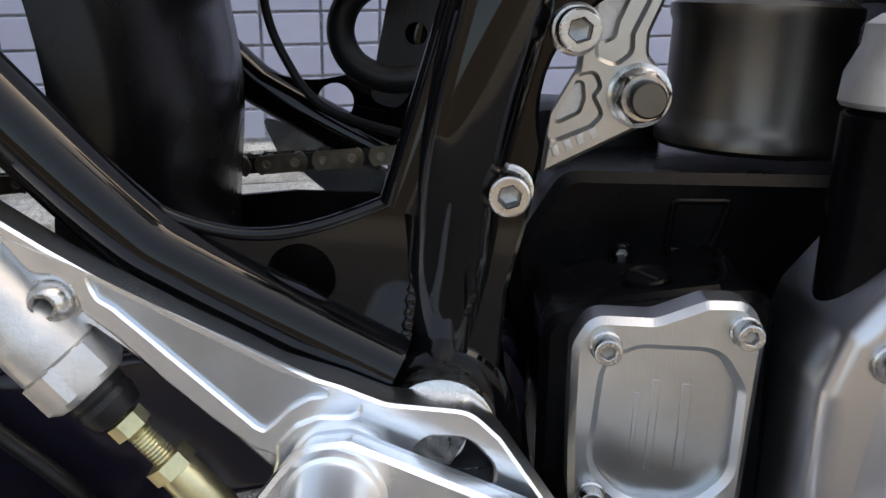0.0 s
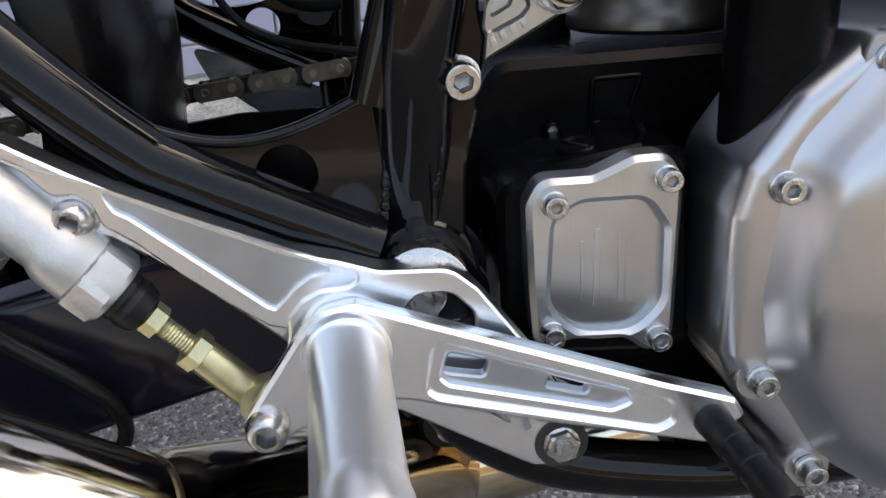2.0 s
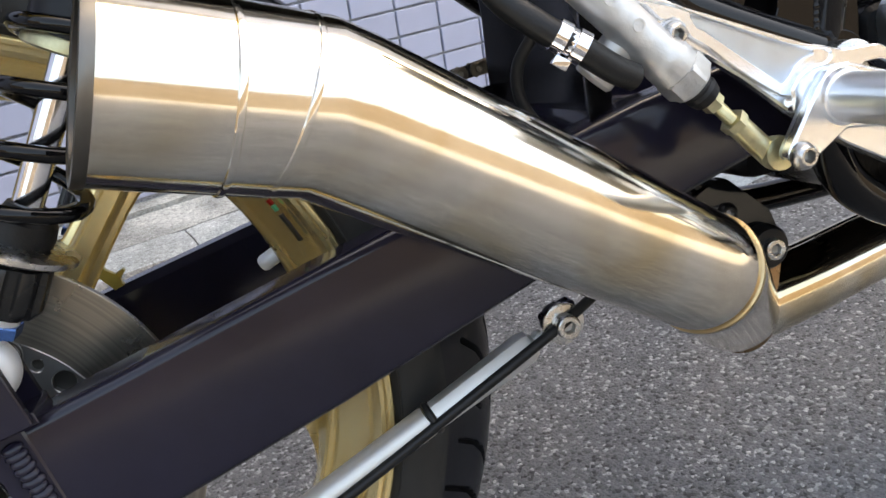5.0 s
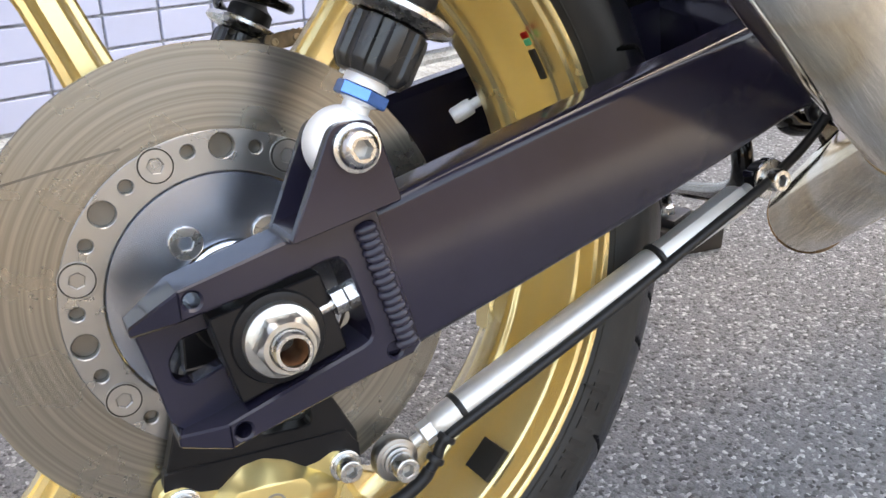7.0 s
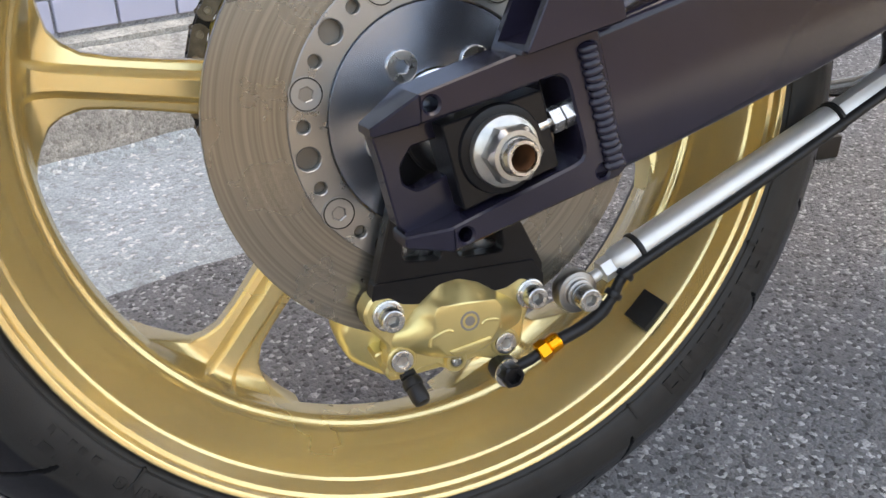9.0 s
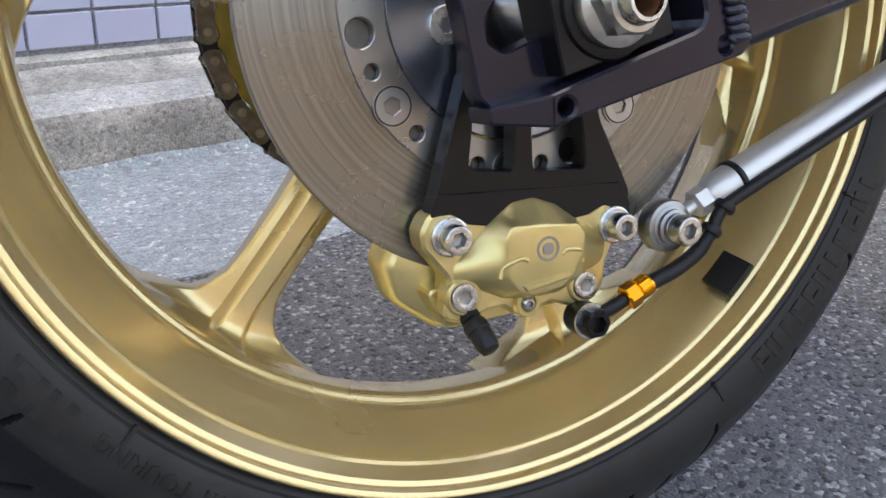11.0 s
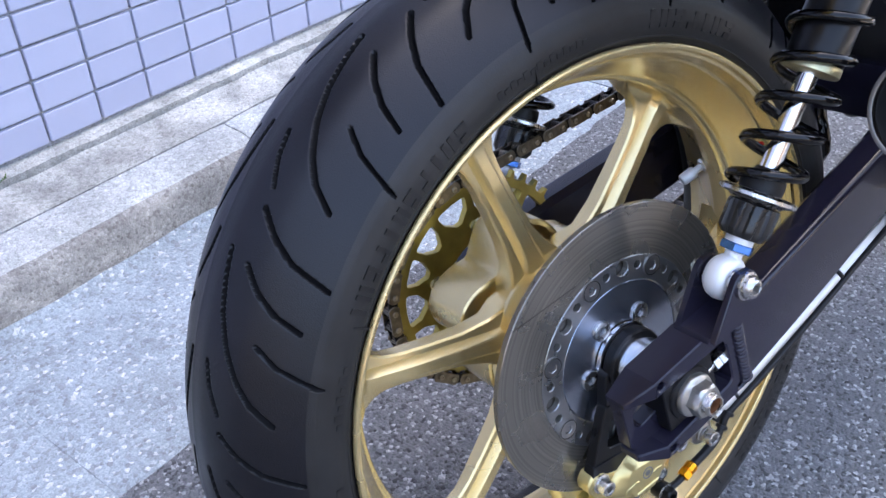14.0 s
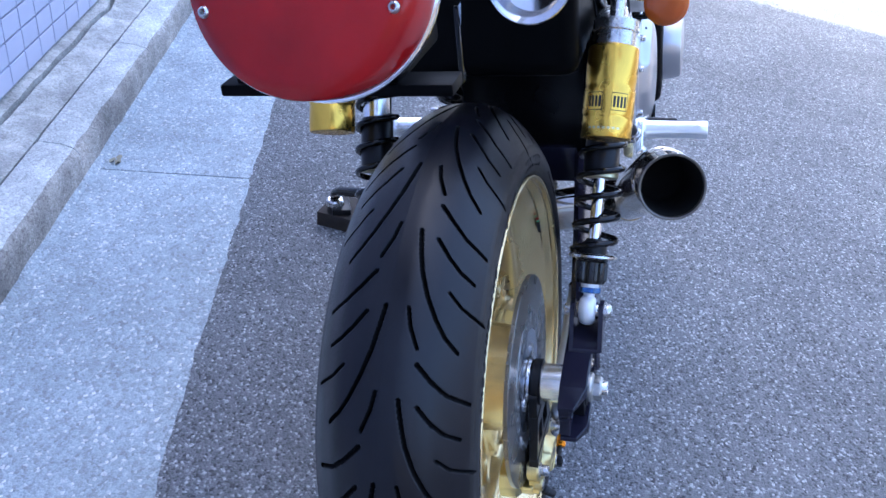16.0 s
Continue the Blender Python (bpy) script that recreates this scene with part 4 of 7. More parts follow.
# -- swingarm --
def swing_beam(sy):
    """Tapered box beam of one side; y mirrored by sy."""
    bm = bmesh.new()
    rings = []
    for x, y, zt, zb in ((0.052, -0.1325, 0.0425, -0.0300), (0.066, -0.1325, 0.0460, -0.0290), (0.13, -0.1262, 0.0610, -0.0140), (0.20, -0.1190, 0.0775, 0.0035), (0.27, -0.1115, 0.0930, 0.0230), (0.33, -0.1045, 0.1070, 0.0400), (0.40, -0.0960, 0.1220, 0.0560), (0.47, -0.0880, 0.1320, 0.0720), (0.515, -0.0840, 0.1320, 0.0820)):
        yi = y + 0.030
        c = 0.0062
        q = [(c * (1 - math.sin(radians(a))), c * (1 - math.cos(radians(a)))) for a in (0, 18, 36, 54, 72, 90)]
        sec = [(y + u, zt - w) for u, w in q] + [(y + u, zb + w) for u, w in reversed(q)] + [(yi - c, zb), (yi, zb + c), (yi, zt - c), (yi - c, zt)]
        rings.append([Vector((x, sy * a, b)) for a, b in sec])
    return rings_into(bm, rings)


swing = on_bike("swingarm", swing_beam(1), ANOD, "dark anodised box-section swingarm", 28)
part("swingarm_beam", swing_beam(-1), ANOD, swing, angle=28)
arms_o = rounded([(-0.0350, 0.0090, 0.0006), (-0.0350, 0.0222, 0.0006), (0.013, 0.0345), (0.054, 0.043), (0.0575, 0.030), (0.0700, -0.0255), (0.066, -0.0295), (-0.0225, -0.0515, 0.0006), (-0.0230, -0.0398, 0.0006), (0.0030, -0.0315), (0.0478, -0.0180, 0.007), (0.0370, 0.0240, 0.007), (0.0, 0.0158)], 0.002, 3)
web_o = rounded([(-0.0525, 0.0035), (-0.034, 0.0105), (-0.016, 0.0125), (-0.006, -0.0360), (-0.0215, -0.0465), (-0.0370, -0.0465), (-0.0435, -0.0400), (-0.0490, -0.0110)], 0.003, 3)
web_slot = rounded([(-0.0400, -0.0120, 0.006), (-0.0340, -0.0035, 0.004), (-0.0205, -0.0012, 0.001), (-0.0155, -0.0185, 0.001), (-0.0325, -0.0248, 0.006), (-0.0395, -0.0205, 0.005)], 0.004, 4)
eh = [circle(-0.0292, 0.0172, 0.0036, 16), circle(-0.0165, -0.0445, 0.0036, 16), circle(0.0565, -0.0255, 0.0034, 16)]
for sy in (1, -1):
    part("axle_plate", plate(arms_o, -0.104 * sy, -0.1335 * sy, 0.0012, eh), ANOD, swing, "milled axle plate with two arms", 25)
    part("plate_web", plate(web_o, -0.1046 * sy, -0.1165 * sy, 0.0008, [web_slot]), ANOD, swing, "recessed web with an oblong slot", 25)
    for (xb, zt, zb), (xt, tt, tb) in (((-0.0349, 0.0222, 0.0090), (-0.0535, 0.0085, 0.0035)), ((-0.0226, -0.0398, -0.0515), (-0.0415, -0.0440, -0.0500))):
        nb = bmesh.new()
        rings = []
        for x, z1, z0, yo in ((xb, zt, zb, -0.1335), (xt, tt, tb, -0.1225), (xt - 0.0008, tt - 0.0008, tb + 0.0006, -0.1215)):
            c = 0.0010
            rings.append([Vector((x, sy * y, z)) for y, z in ((-0.1042, z0), (yo + c, z0), (yo, z0 + c), (yo, z1 - c), (yo + c, z1), (-0.1042, z1))])
        rings_into(nb, rings)
        part("arm_nose", nb, ANOD, swing, "bevelled nose of the axle plate", 20)
blk = rounded([(-0.0235, 0.0065), (0.027, 0.0165), (0.0355, -0.0205), (-0.0145, -0.0345)], 0.0016, 3)
part("axle_block", plate(blk, -0.106, -0.1285, 0.0008), BLACKAL, swing, "black axle block", 25)
part("axle_block_collar", lathe([(0.0215, 0.128), (0.0205, 0.1302), (0.017, 0.131)], 40, axis_to((0.005, 0, -0.008), OUT)), BLACKAL, swing)
adj = axis_to((0.031, -0.1262, 0.0005), (0.965, 0, 0.26))
part("chain_adjuster", lathe([(0.003, -0.006), (0.003, 0.0), (0.0055, 0.0004, "hex"), (0.0055, 0.0062, "hex"), (0.0034, 0.0066), (0.0055, 0.0070, "hex"), (0.0055, 0.0125, "hex"), (0.003, 0.013), (0.003, 0.0185), (0.002, 0.019)], 36, adj), STEEL, swing, "bright zinc chain adjuster bolt", 30)
for k in range(17):
    t = k / 16
    c = Vector((0.0480 + 0.0145 * t, -0.1342, 0.0340 - 0.0560 * t))
    wbm = bmesh.new()
    bmesh.ops.create_uvsphere(wbm, u_segments=16, v_segments=8, radius=1, matrix=Matrix.Translation(c) @ Matrix.Rotation(radians(-14 + 5 * math.sin(k * 1.7)), 4, "Y") @ Matrix.Rotation(radians(34), 4, "X") @ Matrix.Diagonal((0.0056 + 0.0005 * math.sin(k * 2.9), 0.0038, 0.0026, 1)))
    part("weld_bead", wbm, ANOD, swing, angle=80)
for k in range(5):
    c = Vector((0.0640 - 0.0012 * k, -0.1342, -0.0130 - 0.0026 * k))
    wbm = bmesh.new()
    bmesh.ops.create_uvsphere(wbm, u_segments=14, v_segments=7, radius=1, matrix=Matrix.Translation(c) @ Matrix.Rotation(radians(20), 4, "Y") @ Matrix.Rotation(radians(34), 4, "X") @ Matrix.Diagonal((0.0030, 0.0028, 0.0017, 1)))
    part("weld_bead", wbm, ANOD, swing, angle=80)
mount_o = rounded([(0.0115, 0.0345, 0.0015), (0.0345, 0.0815, 0.009), (0.0535, 0.0815, 0.009), (0.0625, 0.0455, 0.0015)], 0.003, 4)
for y0, y1 in ((-0.1395, -0.1445), (-0.1125, -0.1075)):
    part("shock_clevis", plate(mount_o, y0, y1, 0.0006, [circle(0.0440, 0.0705, 0.0042, 16)]), ANOD, swing, "dark welded shock mount cheek", 25)
part("clevis_base", plate(rounded([(0.0115, 0.0335), (0.0135, 0.0385), (0.0625, 0.0500), (0.0640, 0.0440)], 0.001, 2), -0.108, -0.1395, 0.0006), ANOD, swing)
bolt(swing, (0.0440, -0.1445, 0.0705), OUT, "button", 0.0088, 0.0065, STEEL, "shock_bolt", washer=0.0105)
bolt(swing, (0.0440, -0.1075, 0.0705), (0, 1, 0), "hexnut", 0.006, 0.007, STEEL, "shock_nut")
part("pivot_tube", lathe([(0.024, -0.09), (0.024, 0.09)], 36, axis_to((0.512, 0, 0.108), (0, 1, 0))), ANOD, swing)
part("cross_tube", box((0.385, -0.075, 0.062), (0.435, 0.075, 0.118), 0.006), ANOD, swing)
tabb = plate(rounded([(0.322, 0.010), (0.345, 0.018), (0.343, -0.004), (0.330, -0.008)], 0.004, 4), -0.080, -0.088, 0.0006)
part("torque_rod_tab", tabb, ANOD, swing)

# -- torque rod --
A, B = Vector((0.070, -0.0805, -0.108)), Vector((0.334, -0.0870, 0.005))
dv = (B - A).normalized()
rod = on_bike("torque_rod", lathe([(0.0035, 0.012), (0.0035, 0.018), (0.0062, 0.019, "hex"), (0.0062, 0.026, "hex"), (0.0066, 0.0262), (0.0088, 0.030), (0.0092, 0.034), (0.0092, 0.190), (0.0088, 0.192)], 36, axis_to(A, dv)), RODAL, "round satin aluminium brake torque rod", 30)
part("rod_sleeve", lathe([(0.0086, 0.197), (0.0086, 0.262, "hex"), (0.007, 0.266, "hex"), (0.0045, 0.268), (0.0045, 0.274)], 36, axis_to(A, dv)), RODAL, rod, "hexagonal rod end sleeve", 25)
for s in (0.044, 0.1945):
    part("o_ring", lathe([(0.0090, s - 0.002), (0.0104, s - 0.001), (0.0104, s + 0.001), (0.0090, s + 0.002)], 32, axis_to(A, dv)), RUBBER, rod, "black rubber ring")
part("rod_end", lathe([(0.0120, -0.0045), (0.0127, -0.003), (0.0127, 0.003), (0.0120, 0.0045), (0.009, 0.0055)], 40, axis_to(A, OUT)), DULL, rod, "steel rod end bearing", 30)
for h, r in ((0.0055, 0.0100), (0.0080, 0.0085), (0.0105, 0.0070)):
    part("spacer_ring", lathe([(r, h - 0.0025), (r, h), (r * 0.9, h + 0.0005)], 36, axis_to(A, OUT)), DULL, rod)
bolt(rod, A + Vector((0, -0.0110, 0)), OUT, "socket", 0.0068, 0.008, STEEL, turn=12)
bolt(rod, B + Vector((0, -0.004, 0)), OUT, "socket", 0.0072, 0.009, STEEL, turn=5, washer=0.0125)
part("rod_eye", lathe([(0.0105, -0.006), (0.0110, 0.0), (0.0105, 0.004)], 32, axis_to(B, OUT)), BLACKAL, rod)

# -- caliper and bracket --
brk_o = rounded([(-0.030, -0.032), (0.030, -0.032), (0.0370, -0.057), (0.0520, -0.0890), (0.052, -0.104), (-0.050, -0.098), (-0.0480, -0.0880)], 0.003, 3)
w1 = rounded([(-0.0262, -0.047), (-0.0076, -0.048), (-0.0082, -0.0755), (-0.0300, -0.0722)], 0.004, 4)
w2 = rounded([(0.0011, -0.049), (0.0258, -0.050), (0.0288, -0.0775), (0.0014, -0.0760)], 0.004, 4)
brk = on_bike("caliper_bracket", plate(brk_o, -0.068, -0.0775, 0.0008, [w1, w2]), BLACKAL, "black milled caliper bracket with two windows", 25)
part("bracket_foot", plate(rounded([(-0.0470, -0.0810), (0.0455, -0.0850), (0.0520, -0.0950), (0.0520, -0.1040), (-0.0500, -0.0980)], 0.002, 3), -0.0700, -0.0786, 0.0006), BLACKAL, brk)
part("bracket_ring", lathe([(0.020, 0.0684), (0.0255, 0.0686), (0.0268, 0.0700), (0.0268, 0.0775), (0.0255, 0.0790), (0.018, 0.0790)], 48, axis_to((0.003, 0, -0.005), OUT)), BLACKAL, brk)
part("bracket_arm", plate(rounded([(-0.027, -0.004), (0.031, -0.004), (0.033, -0.046), (-0.030, -0.046)], 0.004, 3), -0.0670, -0.0766, 0.0008), BLACKAL, brk)
def around(poly, cx, cz, n=64):
    """The outline's points at n even angles round a centre, so that two outlines can be lofted."""
    out = []
    for i in range(n):
        a = 2 * math.pi * i / n
        d = Vector((math.cos(a), math.sin(a)))
        best = 0.0
        for k in range(len(poly)):
            p, q = poly[k - 1] - Vector((cx, cz)), poly[k] - Vector((cx, cz))
            e = q - p
            det = d.x * -e.y + d.y * e.x
            if abs(det) < 1e-12:
                continue
            t = (p.x * -e.y + p.y * e.x) / det
            u = (d.x * p.y - d.y * p.x) / det
            if -1e-6 <= u <= 1 + 1e-6 and t > best:
                best = t
        out.append(Vector((cx, cz)) + d * best)
    return out


cal_o = rounded([(-0.0540, -0.0965, 0.006), (-0.0495, -0.0888, 0.006), (-0.0390, -0.0886, 0.006), (-0.0317, -0.0939, 0.003), (-0.0223, -0.0958, 0.003), (-0.0155, -0.0930, 0.003), (-0.0100, -0.0878, 0.004), (0.0, -0.0866, 0.006), (0.0113, -0.0912, 0.005), (0.0195, -0.0978, 0.003), (0.0285, -0.0968, 0.003), (0.0370, -0.0932, 0.006), (0.0462, -0.0966, 0.006), (0.0480, -0.1040, 0.006), (0.0419, -0.1137, 0.005), (0.0383, -0.1223, 0.004), (0.0365, -0.1340, 0.005), (0.0295, -0.1395, 0.005), (0.0185, -0.1400, 0.004), (0.0080, -0.1360, 0.003), (-0.0010, -0.1385, 0.004), (-0.0110, -0.1385, 0.004), (-0.0160, -0.1345, 0.003), (-0.0245, -0.1350, 0.003), (-0.0300, -0.1375, 0.004), (-0.0378, -0.1385, 0.004), (-0.0455, -0.1360, 0.004), (-0.0430, -0.1235, 0.004), (-0.0424, -0.1175, 0.004), (-0.0485, -0.1096, 0.004), (-0.0530, -0.1040, 0.004)], 0.003, 3)
cal = on_bike("brake_caliper", plate(cal_o, -0.0655, -0.0788, 0.0016), CALGOLD, "matt gold two-piston rear brake caliper", 40)
inn_o = rounded([(-0.0560, -0.1000, 0.006), (-0.0300, -0.0960, 0.006), (0.0300, -0.0990, 0.006), (0.0400, -0.1200, 0.006), (0.0300, -0.1440, 0.008), (-0.0380, -0.1480, 0.014), (-0.0580, -0.1330, 0.014), (-0.0630, -0.1150, 0.010)], 0.008, 6)
part("inner_half", plate(inn_o, -0.034, -0.0560, 0.004), CALGOLD, cal, angle=50)
part("bridge", plate(rounded([(-0.0500, -0.1240), (0.0350, -0.1240), (0.0300, -0.1400), (-0.0400, -0.1430)], 0.004, 3), -0.050, -0.070, 0.001), CALGOLD, cal)
foot_o = around(rounded([(-0.0400, -0.1120, 0.004), (-0.0262, -0.0990, 0.006), (-0.0175, -0.0928, 0.005), (-0.0110, -0.0880, 0.006), (0.0, -0.0868, 0.008), (0.0115, -0.0913, 0.006), (0.0200, -0.0978, 0.005), (0.0300, -0.1040, 0.006), (0.0385, -0.1120, 0.004), (0.0370, -0.1205, 0.005), (0.0205, -0.1285, 0.005), (0.0120, -0.1322, 0.005), (-0.0060, -0.1328, 0.005), (-0.0165, -0.1305, 0.005), (-0.0330, -0.1225, 0.005), (-0.0418, -0.1185, 0.004)], 0.005, 5), 0.001, -0.110, 96)
face_o = around(rounded([(-0.0188, -0.1024, 0.004), (-0.0165, -0.0966, 0.003), (0.0172, -0.0992, 0.004), (0.0208, -0.1048, 0.004), (0.0196, -0.1134, 0.005), (0.0140, -0.1225, 0.004), (0.0087, -0.1268, 0.004), (-0.0060, -0.1282, 0.004), (-0.0131, -0.1258, 0.004), (-0.0178, -0.1187, 0.005)], 0.004, 5), 0.001, -0.110, 96)
hs = bmesh.new()
rings_into(hs, [[Vector((p.x, y, p.y)) for p in [a.lerp(b, f) for a, b in zip(foot_o, face_o)]] for f, y in ((0.0, -0.0780), (0.06, -0.0792), (0.14, -0.0802), (0.50, -0.0836), (0.88, -0.0872), (0.96, -0.0880), (1.03, -0.0885), (1.10, -0.0886))])
part("piston_housing", hs, CALGOLD, cal, angle=40)
for pts in ([(-0.0215, -0.1190), (-0.0203, -0.1150), (-0.0165, -0.1124), (-0.0118, -0.1112), (-0.0088, -0.1124)], [(0.0085, -0.1120), (0.0110, -0.1102), (0.0165, -0.1108), (0.0198, -0.1134), (0.0200, -0.1172)]):
    part("raised_ridge", tube([(x, -0.0882 if abs(x) < 0.017 else -0.0868, z) for x, z in pts], 0.0011, 12, 5), CALGOLD, cal, angle=60)
part("pad_slot_lip", plate(rounded([(-0.0122, -0.1232), (0.0128, -0.1202), (0.0140, -0.1216), (0.0110, -0.1232), (-0.0095, -0.1262)], 0.0007, 3), -0.0870, -0.0897, 0.0007), CALGOLD, cal)
part("pin_boss", lathe([(0.0072, 0.0700), (0.0066, 0.0806), (0.0058, 0.0818), (0.0040, 0.0818), (0.0036, 0.0806)], 28, axis_to((-0.0050, 0, -0.1340), OUT)), CALGOLD, cal)
for x, z in ((-0.0360, -0.1265), (0.0255, -0.1305)):
    part("bolt_seat", lathe([(0.0088, 0.0720), (0.0082, 0.0800), (0.0074, 0.0808), (0.0066, 0.0808), (0.0064, 0.0800)], 32, axis_to((x, 0, z), OUT)), CALGOLD, cal)
    bolt(cal, (x, -0.0796, z), OUT, "socket", 0.0062, 0.0026, STEEL, turn=x * 2000)
part("maker_mark", lathe([(0.0056, 0.0882), (0.0056, 0.0889), (0.0044, 0.0889), (0.0044, 0.0884), (0.0028, 0.0884), (0.0028, 0.0889), (0.0012, 0.0889)], 28, axis_to((0.0014, 0, -0.1085), OUT)), DULL, cal, "small round bare metal mark")
bolt(cal, (-0.0410, -0.0786, -0.0994), OUT, "socket", 0.0064, 0.0085, STEEL, turn=10, washer=0.0086)
bolt(cal, (0.0425, -0.0786, -0.1046), OUT, "socket", 0.0064, 0.0085, STEEL, turn=25, washer=0.0086)
bolt(cal, (-0.0050, -0.0805, -0.1340), OUT, "button", 0.0034, 0.0028, STEEL, name="pad_pin")
part("bleed_boss", lathe([(0.0072, -0.010), (0.0068, 0.0), (0.0050, 0.0012)], 28, axis_to((-0.0338, -0.0760, -0.1345), (0.15, -0.75, -0.62))), CALGOLD, cal)
part("bleed_nipple", lathe([(0.0046, 0.0), (0.0046, 0.004, "hex"), (0.0036, 0.005), (0.0050, 0.0055), (0.0056, 0.007), (0.0056, 0.0105), (0.0050, 0.0112), (0.0052, 0.0125), (0.0051, 0.0180), (0.0042, 0.0205), (0.001, 0.0210)], 28, axis_to((-0.0330, -0.0765, -0.1350), (0.15, -0.75, -0.62))), RUBBER, cal, "black rubber bleed nipple cap")
ban = on_bike("brake_hose", tube([(0.0255, -0.0865, -0.1440), (0.0360, -0.0890, -0.1400), (0.0480, -0.0895, -0.1345), (0.0700, -0.0895, -0.1275), (0.0880, -0.0900, -0.1150), (0.0960, -0.0905, -0.1020), (0.1150, -0.0920, -0.0920), (0.1500, -0.0930, -0.0770), (0.2070, -0.0940, -0.0520), (0.2700, -0.0945, -0.0230), (0.3250, -0.0960, 0.0030), (0.362, -0.0930, 0.022), (0.384, -0.0960, 0.045), (0.387, -0.107, 0.067), (0.378, -0.1120, 0.082), (0.354, -0.113, 0.102), (0.332, -0.113, 0.122), (0.323, -0.115, 0.139), (0.323, -0.120, 0.155), (0.330, -0.128, 0.168)], 0.0032, 14, 8), RUBBER, "black braided rear brake hose")
part("banjo_bolt", lathe([(0.0078, -0.006), (0.0082, 0.0), (0.0082, 0.004), (0.0062, 0.0045, "hex"), (0.0062, 0.0105, "hex"), (0.0056, 0.0118), (0.0036, 0.0118, "hex"), (0.0034, 0.008, "hex"), (0.001, 0.008)], 36, axis_to((0.0235, -0.0830, -0.1455), OUT)), BLACKAL, ban, "black banjo bolt", 30)
part("banjo_washer", lathe([(0.0070, 0.0042), (0.0084, 0.0043), (0.0086, 0.0047), (0.0084, 0.0052), (0.0070, 0.0053)], 36, axis_to((0.0235, -0.0830, -0.1455), OUT)), STEEL, ban, "bright sealing washer")
ofit = Vector((0.0480, -0.0895, -0.1345))
part("hose_fitting", lathe([(0.0036, -0.0080), (0.0050, -0.0075), (0.0054, -0.0068, "hex"), (0.0054, -0.0010, "hex"), (0.0049, -0.0004), (0.0055, 0.0002), (0.0056, 0.0058), (0.0050, 0.0070), (0.0034, 0.0073)], 36, axis_to(ofit, (0.87, 0, 0.40))), ORANGE, ban, "orange anodised hose fitting", 25)
part("hose_sleeve", tube([(0.055, -0.0895, -0.1322), (0.070, -0.0895, -0.1275), (0.082, -0.0898, -0.1210), (0.0860, -0.0899, -0.1165)], 0.0039, 16, 5), RUBBER, ban)
for p in ((0.090, -0.090, -0.1115), (0.0975, -0.0905, -0.1010)):
    part("hose_tie", lathe([(0.0050, -0.0018), (0.0054, 0), (0.0050, 0.0018)], 20, axis_to(p, (0.5, 0, 0.6))), RUBBER, ban)

# -- shocks --
def spring_bm(p0, axis, r, wire, h0, h1, turns):
    m = axis_to(p0, axis)
    pts = []
    n = int(turns * 20)
    for i in range(n + 1):
        t = i / n
        a = 2 * math.pi * turns * t
        pts.append(tuple(m @ Vector((r * math.cos(a), r * math.sin(a), h0 + (h1 - h0) * t))))
    return tube(pts, wire, 10, straight=True)


